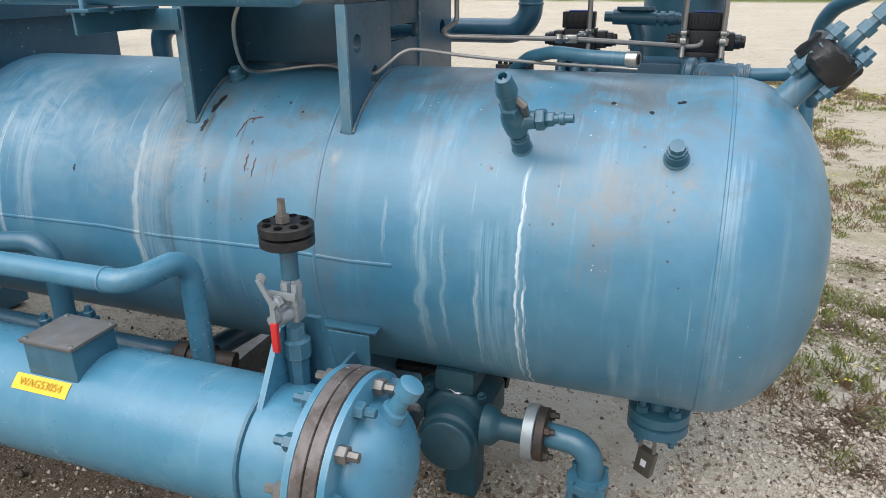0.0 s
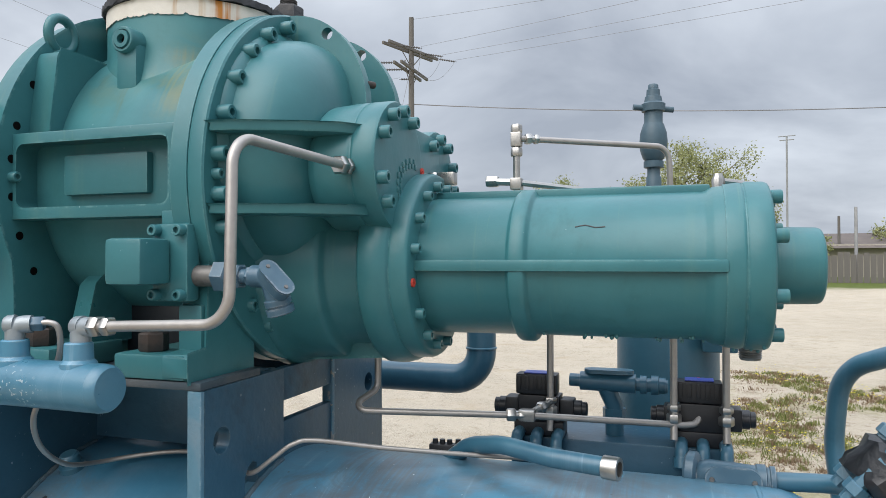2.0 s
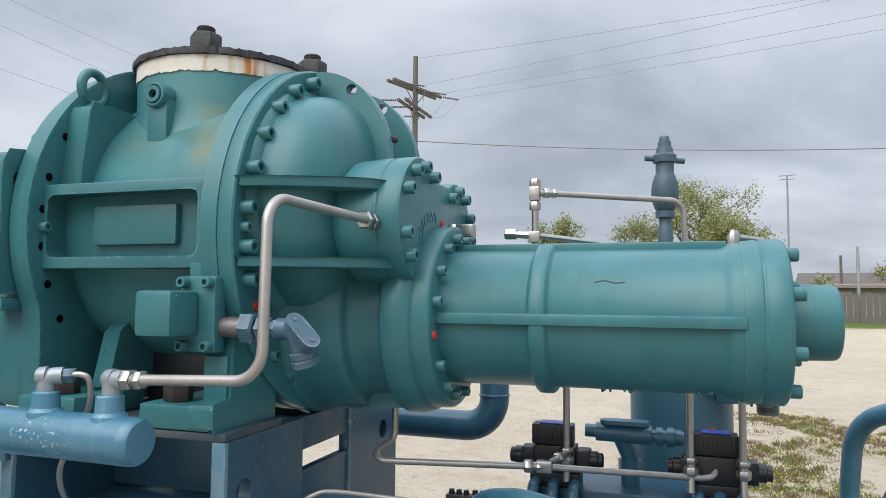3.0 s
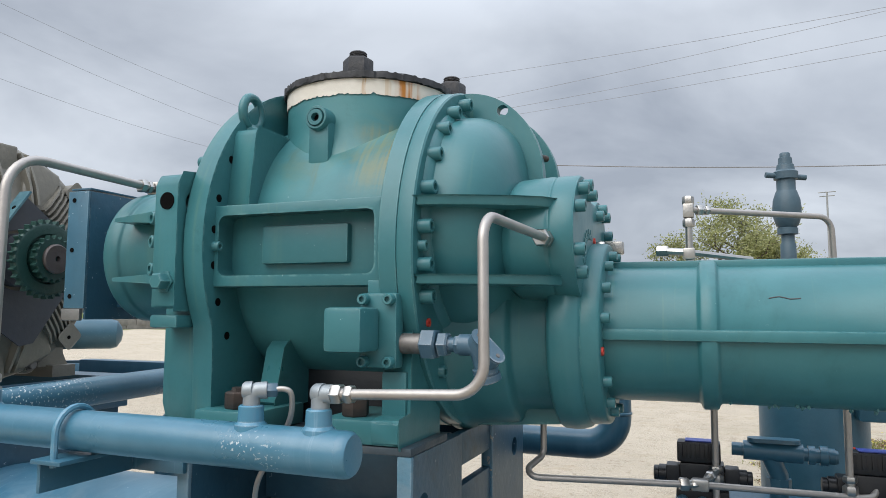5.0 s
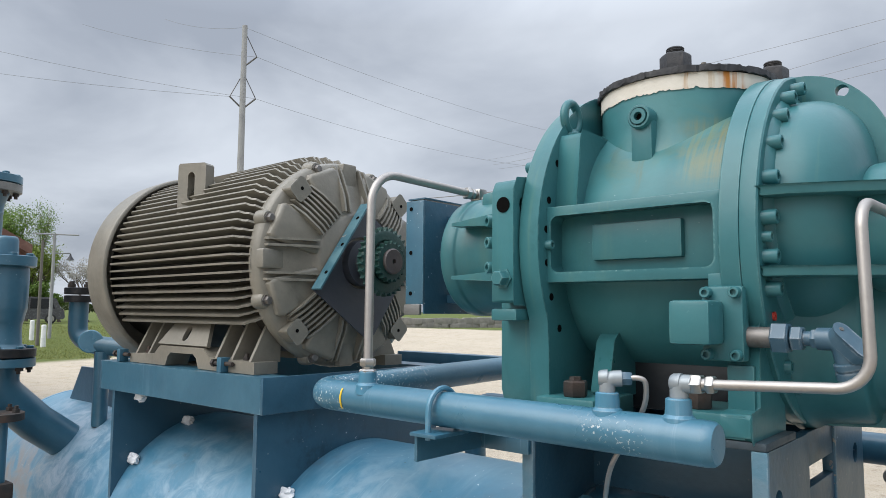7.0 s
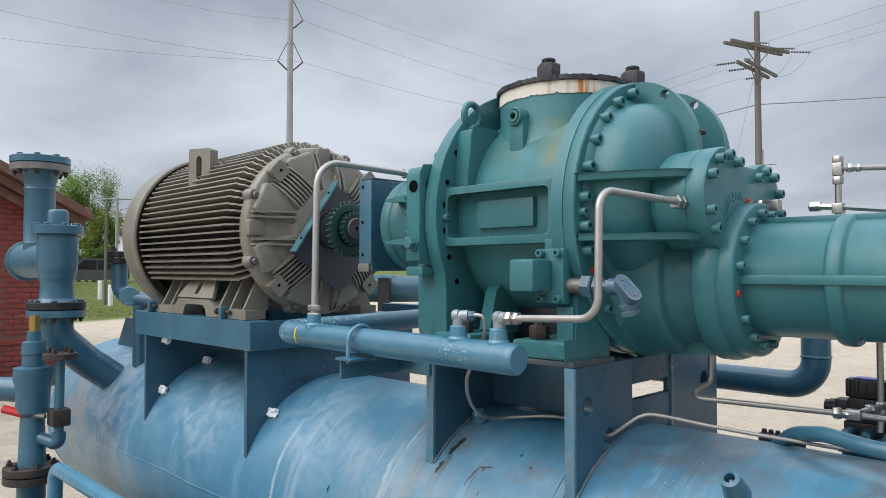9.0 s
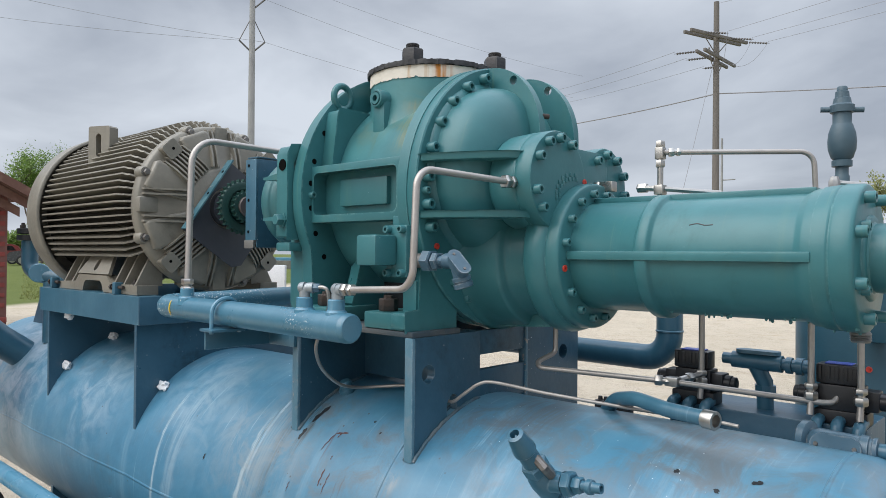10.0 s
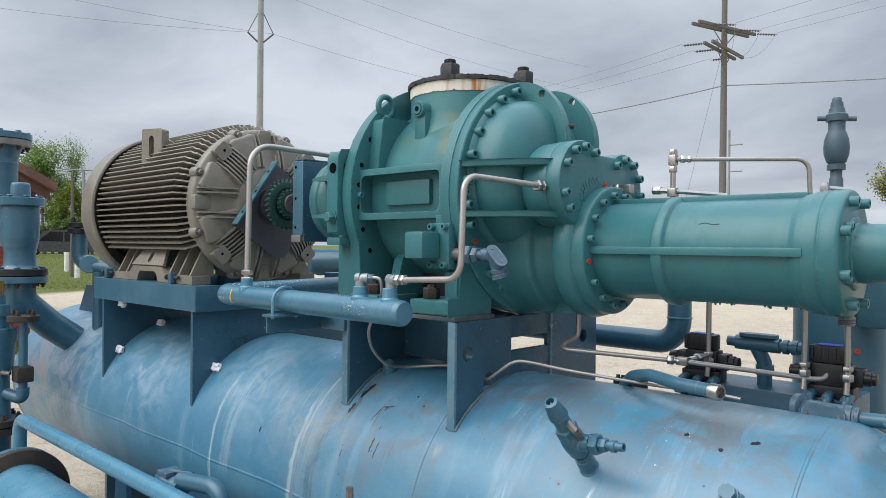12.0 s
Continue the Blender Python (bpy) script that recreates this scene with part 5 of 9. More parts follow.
    lathe(bm, (0, MY, MZ), X, [(-2.166, 0.075), (-2.13, 0.075), (-2.126, 0.05), (-2.022, 0.04), (-2.022, 0)], 32)
    part("shaft", bm, CHARCOAL, motor)
    # lifting lug with a slotted hole
    bm = BM()
    slot = circle(0, 0.058, 0.017, 8, 0, 180) + circle(0, -0.01, 0.017, 8, 180, 360)
    slab(bm, [(-0.065, -0.10), (0.07, -0.10), (0.07, 0.1), (0.063, 0.107), (-0.058, 0.107), (-0.065, 0.1)], [slot], (-2.73, 1.585, 2.035), (0.75, 0.35, 0), (0, 0, 1), (-0.35, 0.75, 0), 0.05)
    part("lifting_lug", bm, MOTOR, motor)
    # feet: a rail on each side with an arched gap, a sloping skirt with slots and thin webs
    for sgn in (-1, 1):
        y0 = MY + sgn * 0.232
        bm = BM()
        slab(bm, [(-3.06, 1.432), (-2.80, 1.432), (-2.785, 1.465), (-2.765, 1.478), (-2.62, 1.478), (-2.60, 1.465), (-2.585, 1.432), (-2.27, 1.432), (-2.27, 1.468), (-2.52, 1.472), (-2.56, 1.50), (-2.84, 1.50), (-2.88, 1.47), (-3.06, 1.464)], [], (0, y0, 0), (1, 0, 0), (0, 0, 1), (0, sgn, 0), 0.085)
        foot = part("foot_rail", bm, MOTOR, motor)
        bm = BM()
        slot = circle(-2.70, 0.045, 0.018, 8, 0, 180) + circle(-2.70, 0.03, 0.018, 8, 180, 360)
        slab(bm, [(-2.86, 0), (-2.54, 0), (-2.60, 0.10), (-2.80, 0.10)], [slot], (0, y0 + sgn * 0.07, 1.50), (1, 0, 0), (0, -0.55 * sgn, 1), (0, sgn, 0.5), 0.014)
        part("skirt", bm, MOTOR, foot)
        for x in (-3.03, -2.94, -2.50, -2.41, -2.31):
            bm = BM()
            slab(bm, [(0.08, 0), (-0.03, 0), (-0.03, 0.16), (0.0, 0.16)], [], (x, y0, 1.464), (0, sgn, 0), (0, 0, 1), (1, 0, 0), 0.012)
            part("foot_web", bm, MOTOR, foot)
        for x in (-2.985, -2.36):
            bolt(HEX_BLACK, (x, y0 + sgn * 0.05, 1.464), (0, 0, 1), foot, "hold_down_bolt")
    # jacking bolts along the front channel
    for x in (-3.1, -2.42):
        bm = BM()
        box(bm, (x - 0.012, FY0 + 0.0, 1.4305), (x + 0.012, FY0 + 0.035, 1.478), 0.004)
        jb = thing("jacking_block", (x, FY0 + 0.02, 1.43), "blue welded jacking block with a black bolt", "block", "jacking blocks")
        part("block", bm, BLUE, jb)
        bm = BM()
        sweep(bm, [(x - 0.06, FY0 + 0.018, 1.458), (x + 0.05, FY0 + 0.018, 1.458)], 0.007, 8)
        lathe(bm, (x - 0.06, FY0 + 0.018, 1.458), X, [(0, 0.013), (0.012, 0.013)], 6)
        part("jacking_screw", bm, RUSTY, jb)


make_motor()

# ---- coupling half on the motor shaft ----
hub = thing("coupling_hub", (-2.0, MY, MZ), "dark green toothed coupling hub on the motor shaft", "coupling")
bm = BM()
lathe(bm, (0, MY, MZ), X, soft([(-2.09, 0.041), (-2.09, 0.075), (-2.062, 0.08), (-2.058, 0.099), (-2.036, 0.101), (-2.033, 0.094), (-2.033, 0.068), (-2.045, 0.066), (-2.045, 0.041)], 0.002), 48)
rim = part("rim", bm, HUB_GREEN, hub)
for i in range(30):
    a = radians(12 * i)
    bm = BM()
    slab(bm, [(-0.0065, 0.098), (0.0065, 0.098), (0.0015, 0.11), (-0.0015, 0.11)], [], (-2.054, 0, 0), (0, 1, 0), (0, 0, 1), X, 0.02)
    bmesh.ops.transform(bm, matrix=Matrix.Translation((0, MY, MZ)) @ Matrix.Rotation(a, 4, "X"), verts=bm.verts)
    part("tooth", bm, HUB_GREEN, rim)
bm = BM()
lathe(bm, (0, MY, MZ), X, soft([(-2.045, 0.041), (-2.045, 0.058), (-2.01, 0.058), (-2.01, 0.041)], 0.002), 36)
inner = part("inner_hub", bm, HUB_GREEN, hub)
bm = BM()
lathe(bm, (0, MY, MZ), X, [(-2.02, 0.0405), (-2.004, 0.0405), (-2.0, 0.037), (-2.0, 0.008), (-2.012, 0.006), (-2.012, 0)], 32)
part("shaft_end", bm, COPPER, hub, "dull bare shaft end")
for i in range(20):
    bm = BM()
    slab(bm, [(-0.006, 0.055), (0.006, 0.055), (0.0015, 0.066), (-0.0015, 0.066)], [], (-2.026, 0, 0), (0, 1, 0), (0, 0, 1), X, 0.017)
    bmesh.ops.transform(bm, matrix=Matrix.Translation((0, MY, MZ)) @ Matrix.Rotation(radians(18 * i), 4, "X"), verts=bm.verts)
    part("tooth", bm, HUB_GREEN, inner)

# ---- guard plates of the coupling ----
gp = thing("guard_back_plate", (-2.1, MY, MZ), "charcoal square plate with a scraped teal flange, round the shaft", "guard")
u = Vector((0, 0.196, 0.282)).normalized()
v = Vector((0, 0.282, -0.196)).normalized()
c0 = Vector((-2.155, 1.773, 1.829))
bm = BM()
L, W = 0.172, 0.29
slab(bm, [(-L, 0), (L, 0), (L, W), (-L + 0.03, W), (-L, W - 0.03)], [circle(0.015, 0.108, 0.085, 32)], c0, u, v, X, 0.006)
part("plate", bm, CHARCOAL, gp)
bm = BM()
slab(bm, [(-L, 0), (L, 0), (L, 0.042), (-L, 0.042)], [], c0 - v * 0.0065, u, X, v, 0.006)
gfl = part("flange", bm, material("scraped_teal_flange", (0.045, 0.13, 0.165), 0.45, second=(0.14, 0.26, 0.28), second_scale=16, chips=(0.35, 0.3, 0.25), chip_scale=30, chip_cut=0.66), gp, "scraped teal flange")
for s_ in (-0.11, 0.0, 0.11):
    bm = BM()
    lathe(bm, c0 + u * s_ + X * 0.026 - v * 0.0066, -v, [(0, 0), (0, 0.0065), (0.0008, 0.0065), (0.0008, 0)], 10)
    part("hole", bm, HOLE_SHADE, gfl)
guard = thing("coupling_guard", (-1.80, MY, 1.77), "blue folded steel coupling guard with a worn edge", "guard")
bm = BM()
box(bm, (-1.783, 1.764, 1.618), (-1.776, 2.05, 1.938), 0.002)
part("plate", bm, DARK_BLUE, guard)
for y in (1.757, 2.051):
    bm = BM()
    box(bm, (-1.842, y, 1.645), (-1.776, y + 0.0065, 1.938), 0.002)
    fl = part("flange", bm, BLUE, guard)
    for z in (1.915, 1.79, 1.675):
        bm = BM()
        lathe(bm, (-1.822, y - 0.0004, z), (0, -1, 0), [(0, 0), (0, 0.006), (0.001, 0.006), (0.001, 0)], 10)
        part("hole", bm, HOLE_SHADE, fl)
bm = BM()
box(bm, (-1.84, 1.7625, 1.941), (-1.776, 2.05, 1.946), 0.001)
part("top_lip", bm, DARK_BLUE, guard)
bm = BM()
box(bm, (-1.845, 1.753, 1.615), (-1.784, 1.7635, 1.6445), 0.003)
part("worn_corner", bm, GREY_FLANGE, guard)
for z_ in (1.66, 1.89):
    bm = BM()
    box(bm, (-1.7765, 1.86, z_ - 0.012), (-1.66, 1.88, z_ + 0.012), 0.003)
    part("stay", bm, DARK_BLUE, guard)


# ---- oil header with its tubes ----
HY, HZ, HR = 1.433, 1.421, 0.0365
header = thing("oil_header", (-1.3, HY, HZ), "light blue oil header pipe with flaking white paint", "pipe")
bm = BM()
sweep(bm, rounded([(-1.845, 2.3, 1.44), (-1.848, HY + 0.012, HZ + 0.002), (-0.868, HY - 0.004, HZ)], 0.075, 10), HR, 28)
lathe(bm, (-0.87, HY - 0.004, HZ), X, [(0, HR), (0.012, HR * 0.97), (0.018, HR * 0.85), (0.02, 0)], 28)
part("pipe", bm, HEADER, header)
for x in (-1.648, -1.043, -0.916):
    bm = BM()
    lathe(bm, (x, HY, HZ), (0, 0, 1), [(0.015, 0.028), (HR - 0.001, 0.0265), (HR + 0.004, 0.0215), (HR + 0.028, 0.0205), (HR + 0.03, 0.018), (HR + 0.03, 0)], 20)
    part("socket", bm, LIGHT_BLUE, header)
bm = BM()
lathe(bm, (-1.69, HY, HZ), X, [(0, HR - 0.001), (0.0, HR + 0.001), (0.0045, HR + 0.001), (0.0045, HR - 0.001)], 28)
bmesh.ops.translate(bm, vec=(-0.022, 0.0085, 0.0015), verts=bm.verts)
bmesh.ops.delete(bm, geom=[v for v in bm.verts if v.co.y > HY - 0.55 * HR], context="VERTS")
part("paint_mark", bm, YELLOW, header, "yellow paint mark")

clamp = thing("pipe_clamp", (-1.42, HY, HZ), "blue u-bolt clamp on an angle bracket", "clamp")
bm = BM()
sweep(bm, [(-1.42, HY - 0.045, 1.365)] + [(-1.42, HY - 0.045 * math.cos(radians(a)), HZ + 0.045 * math.sin(radians(a))) for a in range(0, 181, 15)] + [(-1.42, HY + 0.045, 1.365)], 0.006, 8)
part("u_bolt", bm, LIGHT_BLUE, clamp)
bm = BM()
box(bm, (-1.455, 1.37, 1.372), (-1.385, 1.612, 1.380), 0.002)
box(bm, (-1.455, 1.385, 1.318), (-1.447, 1.613, 1.3719), 0.002)
box(bm, (-1.455, 1.6, 1.318), (-1.32, 1.6125, 1.3719), 0.002)
part("bracket", bm, BLUE, clamp)


def nut(bm, at, axis, r=0.017, length=0.026):
    lathe(bm, at, axis, [(0, r * 0.86), (0.003, r), (length - 0.003, r), (length, r * 0.86)], 6)


def tubing(name, points, radius, r, label, fittings=(), mat=STEEL, seg=14):
    t = thing(name, points[0], label, "tube")
    bm = BM()
    sweep(bm, rounded(points, radius, 8) if radius else flowing(points), r, seg)
    part("tube", bm, mat, t)
    for at, axis, size, length in fittings:
        bm = BM()
        nut(bm, at, axis, size, length)
        a = Vector(axis).normalized()
        lathe(bm, Vector(at) + a * length, a, [(0, size * 0.62), (0.008, size * 0.62)], 14)
        nut(bm, Vector(at) + a * (length + 0.006), a, size * 0.92, length * 0.7)
        part("fitting", bm, BRIGHT, t)
    return t


SX1 = -0.916
tube1 = tubing("oil_tube", [(SX1, HY + 0.004, 1.51), (-0.638, 1.414, 1.523), (-0.647, 1.435, 1.786), (-0.612, 1.785, 1.776)], 0.045, 0.0082, "bent stainless oil tube from header to bearing cap",
               [((SX1 + 0.02, HY + 0.004, 1.511), (1, -0.05, 0.03), 0.0165, 0.02), ((-0.625, 1.712, 1.778), (0.12, 1, 0), 0.0175, 0.018)])
bm = BM()
sweep(bm, rounded([(SX1, HY + 0.004, 1.478), (SX1, HY + 0.004, 1.51), (SX1 + 0.024, HY + 0.003, 1.511)], 0.02, 6), 0.015, 16)
lathe(bm, (SX1 - 0.013, HY + 0.004, 1.511), X, [(0, 0.0), (0, 0.012), (0.004, 0.015), (0.018, 0.016)], 16)
part("elbow", bm, SILVER, tube1)
bm = BM()
nut(bm, (SX1, HY, 1.462), (0, 0, 1), 0.0185, 0.022)
part("swivel_nut", bm, GREY_BLUE, tube1)
tube2 = tubing("oil_tube", [(-1.648, HY, 1.455), (-1.668, 1.455, 1.96), (-1.665, 1.87, 1.953)], 0.085, 0.0105, "bent stainless oil tube from header to drive end",
               [((-1.648, HY, 1.466), (0, 0, 1), 0.0205, 0.026), ((-1.667, 1.81, 1.954), (0, 1, -0.01), 0.018, 0.018)])
bm = BM()
box(bm, (-1.682, 1.85, 1.936), (-1.648, 1.885, 1.97), 0.005)
sweep(bm, [(-1.665, 1.868, 1.94), (-1.53, 1.868, 1.91)], 0.012, 10)
part("elbow_block", bm, BRIGHT, tube2)
tube3 = tubing("oil_tube", [(-1.02, HY + 0.012, 1.51), (-0.994, 1.452, 1.513), (-0.984, 1.46, 1.502), (-0.994, 1.471, 1.46), (-1.03, 1.48, 1.405), (-1.065, 1.487, 1.35), (-1.105, 1.54, 1.285), (-1.165, 1.65, 1.222), (-1.19, 1.745, 1.197), (-1.155, 1.8, 1.197),
                            (-1.08, 1.828, 1.206), (-1.0, 1.822, 1.212), (-0.91, 1.785, 1.202), (-0.85, 1.768, 1.202), (-0.826, 1.766, 1.206), (-0.79, 1.775, 1.234), (-0.758, 1.789, 1.258), (-0.72, 1.81, 1.263), (-0.6, 1.87, 1.243), (-0.42, 1.95, 1.222), (-0.238, 2.018, 1.208), (-0.17, 2.02, 1.205)], 0, 0.0047,
                "thin stainless tube from header along the tank top")
bm = BM()
sweep(bm, rounded([(-1.043, HY, 1.478), (-1.043, HY, 1.51), (-1.021, HY + 0.012, 1.511)], 0.02, 6), 0.014, 16)
lathe(bm, (-1.056, HY - 0.007, 1.511), (1, 0.5, 0), [(0, 0.0), (0, 0.011), (0.004, 0.014), (0.016, 0.015)], 16)
part("elbow", bm, SILVER, tube3)
bm = BM()
nut(bm, (-1.043, HY, 1.462), (0, 0, 1), 0.0175, 0.022)
nut(bm, (-1.024, HY + 0.011, 1.511), (0.85, 0.5, 0), 0.0125, 0.02)
part("swivel_nut", bm, GREY_BLUE, tube3)
blk = thing("tank_fitting", (-1.22, 1.75, on_tank(1.75)), "small blue capped fitting on the tank top", "fitting")
bm = BM()
lathe(bm, (-1.275, 1.775, on_tank(1.775) - 0.01), (0, -0.35, 0.93), [(0, 0.026), (0.02, 0.026), (0.022, 0.02), (0.04, 0.02), (0.045, 0.016), (0.045, 0)], 16)
part("body", bm, BLUE, blk)
# slide sensor plug, union and elbow
conn = thing("oil_elbow", (-0.82, 1.64, 1.58), "blue-grey union and capped elbow beside the sensor", "fitting")
bm = BM()
lathe(bm, (-0.885, 1.655, 1.582), X, [(0, 0.019), (0.052, 0.019), (0.052, 0.016), (0.058, 0.016)], 18)
part("nipple", bm, ZINC, conn, "bare brown-grey nipple")
bm = BM()
nut(bm, (-0.832, 1.655, 1.582), X, 0.029, 0.03)
nut(bm, (-0.8, 1.655, 1.582), X, 0.023, 0.02)
lathe(bm, (-0.782, 1.655, 1.582), X, [(0, 0.013), (0.02, 0.013)], 14)
nut(bm, (-0.768, 1.654, 1.582), X, 0.018, 0.012)
part("union", bm, GREY_BLUE, conn)
# a conduit elbow: body bent downwards, an oval lid with two screws, a collar at its mouth
el0, el1 = Vector((-0.722, 1.652, 1.582)), Vector((-0.712, 1.664, 1.53))
bm = BM()
sweep(bm, rounded([(-0.758, 1.654, 1.582), el0, el1], 0.02, 8), 0.0195, 18)
body_ = part("elbow", bm, GREY_BLUE, conn)
lid_c = Vector((-0.7105, 1.645, 1.574))
lid_n = Vector((0.66, -0.45, 0.6)).normalized()
lid_u = Vector((0.62, 0.1, -0.77))
lid_u = (lid_u - lid_n * lid_u.dot(lid_n)).normalized()
lid_v = lid_n.cross(lid_u)
bm = BM()
slab(bm, circle(0.02, 0, 0.0165, 10, -90, 90) + circle(-0.02, 0, 0.0165, 10, 90, 270), [], lid_c + lid_n * 0.008, lid_u, lid_v, lid_n, 0.006)
part("lid", ease(bm, 0.0015), GREY_BLUE, body_, "oval lid with two screws")
bm = BM()
slab(bm, circle(0.02, 0, 0.0155, 10, -90, 90) + circle(-0.02, 0, 0.0155, 10, 90, 270), [], lid_c - lid_n * 0.012, lid_u, lid_v, lid_n, 0.0198)
part("lid_seat", bm, GREY_BLUE, body_)
bm = BM()
for s_ in (-0.024, 0.024):
    lathe(bm, lid_c + lid_n * 0.014 + lid_u * s_, lid_n, [(0, 0.004), (0.0018, 0.0035), (0.0018, 0)], 10)
part("screws", bm, ZINC, body_)
dn = (el1 - el0).normalized()
bm = BM()
lathe(bm, el1 - dn * 0.016, dn, [(0, 0.0195), (0.002, 0.0235), (0.012, 0.0235), (0.0125, 0.021), (0.016, 0.021), (0.0165, 0.0245), (0.028, 0.0245), (0.03, 0.021), (0.03, 0.012), (0.02, 0.012), (0.02, 0)], 18)
part("collar", bm, GREY_BLUE, body_, "scuffed collar")

# ---- relief valve on the tank's shoulder ----
d = Vector((-0.03, -0.66, 0.75)).normalized()
pb = Vector((-0.386, 1.62, on_tank(1.62) - 0.01))
side = Vector((1, -0.03, 0.1)).normalized()
psv = thing("relief_valve", pb, "blue angle relief valve with a threaded side outlet", "valve")
bm = BM()
lathe(bm, pb, d, [(0, 0.02496), (0.00368, 0.02808), (0.0092, 0.0234), (0.046, 0.0234), (0.046, 0.0195), (0.0552, 0.0195), (0.0552, 0.01404), (0.0828, 0.01404)], 20)
part("nozzle", bm, BLUE, psv)
bm = BM()
lathe(bm, pb, d, [(0.069, 0.02028), (0.0736, 0.02652), (0.1058, 0.03042), (0.1288, 0.02886), (0.1426, 0.02184)], 20)
lathe(bm, pb + d * 0.1058, side, [(0, 0.0234), (0.0506, 0.02028), (0.0506, 0.0234)], 16)
nut(bm, pb + d * 0.1058 + side * 0.05, side, 0.02574, 0.022)
part("body", bm, BLUE, psv)
bm = BM()
nut(bm, pb + d * 0.1362, d, 0.02808, 0.028)
lathe(bm, pb, d, [(0.1619, 0.02106), (0.1978, 0.02028), (0.2024, 0.02418), (0.2098, 0.02418), (0.2502, 0.01716), (0.253, 0.01014), (0.23, 0.01014), (0.25, 0)], 18)
part("bonnet", bm, BLUE, psv)
bm = BM()
nut(bm, pb + d * 0.1058 + side * 0.072, side, 0.01716, 0.02)
lathe(bm, pb + d * 0.1058 + side * 0.092, side, [(0, 0.0105), (0.01, 0.0105), (0.012, 0.0145), (0.022, 0.0145), (0.024, 0.0105), (0.042, 0.01), (0.042, 0.006), (0.036, 0.006), (0.036, 0)], 14)
part("outlet", bm, BLUE, psv)
bm = BM()
sweep(bm, [pb + d * 0.1288 + side * 0.028, pb + d * 0.1582 + side * 0.033 - Vector((0, 0.012, 0)), pb + d * 0.1794 + side * 0.014], 0.01, 8)
part("link", bm, ZINC, psv, "dull link")

# ---- loose hose and the wire along the tank ----
hose = thing("hose", (-0.4, 1.9, 1.2), "blue painted hose with a bright metal end", "hose")
bm = BM()
path = [(-0.52, 2.03, 1.185), (-0.46, 1.97, 1.235), (-0.38, 1.92, 1.255), (-0.28, 1.878, 1.25), (-0.175, 1.852, 1.249)]
sweep(bm, rounded(path, 0.15, 6), 0.0175, 16)
part("tube", bm, BLUE, hose)
bm = BM()
lathe(bm, (-0.182, 1.853, 1.249), (0.96, -0.27, 0.0), [(0, 0.0205), (0.026, 0.0205), (0.028, 0.0195), (0.028, 0.0135), (0.008, 0.015), (0.008, 0)], 20)
part("end_ferrule", bm, BRIGHT, hose, "bright metal ferrule")

# ---- nozzle at the tank's shoulder end, wrapped in tape ----
noz = thing("end_nozzle", (0.2, 1.9, 1.16), "blue nozzle with a flange wrapped in black tape", "pipe")
d = Vector((0.52, -0.02, 0.6)).normalized()
p0 = Vector((0.187, 1.92, 1.15))
bm = BM()
lathe(bm, p0, d, [(0, 0.034), (0.10, 0.032), (0.105, 0.045), (0.12, 0.045)], 20)
part("neck", bm, TANK_BLUE, noz)
bm = BM()
random.seed(8)
lathe(bm, p0 + d * 0.095, d, [(0, 0.05), (0.004, 0.07), (0.02, 0.074), (0.045, 0.071), (0.066, 0.073), (0.074, 0.066), (0.076, 0.04)], 28)
for vv in bm.verts:
    vv.co += Vector([random.uniform(-0.004, 0.004) for _ in range(3)])
part("taped_flange", bm, TAPE, noz, "flange wrapped in wrinkled black tape")
for i in range(4):
    a, uu, vv = frame_of(d)
    q = p0 + d * 0.095 + (uu * math.cos(radians(45 + 90 * i)) + vv * math.sin(radians(45 + 90 * i))) * 0.06
    bolt(HEX_BLUE, q, -d, noz)
    bolt(HEX_BLUE, q + d * 0.08, d, noz)
bm = BM()
lathe(bm, p0 + d * 0.17, d, [(0, 0.024), (0.025, 0.017), (0.05, 0.015), (0.05, 0.021), (0.075, 0.021), (0.075, 0.015), (0.09, 0.015), (0.09, 0.023), (0.125, 0.023), (0.125, 0.014), (0.14, 0.014), (0.14, 0.019), (0.165, 0.019), (0.175, 0.012), (0.3, 0.012)], 6)
part("stem_fitting", bm, BLUE, noz)
loop = tubing("loop_hose", [(0.345, 2.62, 0.9), (0.325, 2.66, 1.13), (0.33, 2.6, 1.33), (0.47, 2.4, 1.42), (0.70, 2.2, 1.46), (0.9, 2.1, 1.42)], 0.16, 0.024, "dark blue hose bent in a loop", mat=BLUE)


# ---- oil cooler in front of the tank ----
KY, KZ, KR = 1.13, 0.45, 0.152
cooler = thing("oil_cooler", (-1.9, KY, GROUND), "light blue shell and tube oil cooler with a bolted end cap", "cooler")
bm = BM()
lathe(bm, (0, KY, KZ), X, [(-3.02, KR), (-0.67, KR)], 64)
shell = part("shell", bm, LIGHT_BLUE, cooler)
bm = BM()
lathe(bm, (-0.822, KY, KZ), X, [(-0.008, KR - 0.002), (-0.004, KR + 0.007), (0.004, KR + 0.007), (0.008, KR - 0.002)], 64)
part("seam_ring", bm, BLUE, shell)
# end flanges: a painted ring on each side of a bare grey pair
for x0, x1, r, mat in ((-0.682, -0.664, 0.210, LIGHT_BLUE), (-0.6635, -0.635, 0.213, FLAKY), (-0.633, -0.604, 0.213, FLAKY), (-0.6035, -0.585, 0.210, LIGHT_BLUE)):
    bm = BM()
    lathe(bm, (0, KY, KZ), X, disc(r, x0, x1, 0.003), 64)
    fl = part("flange", bm, mat, cooler, "bare flange edge with flaking rust" if mat is FLAKY else "")
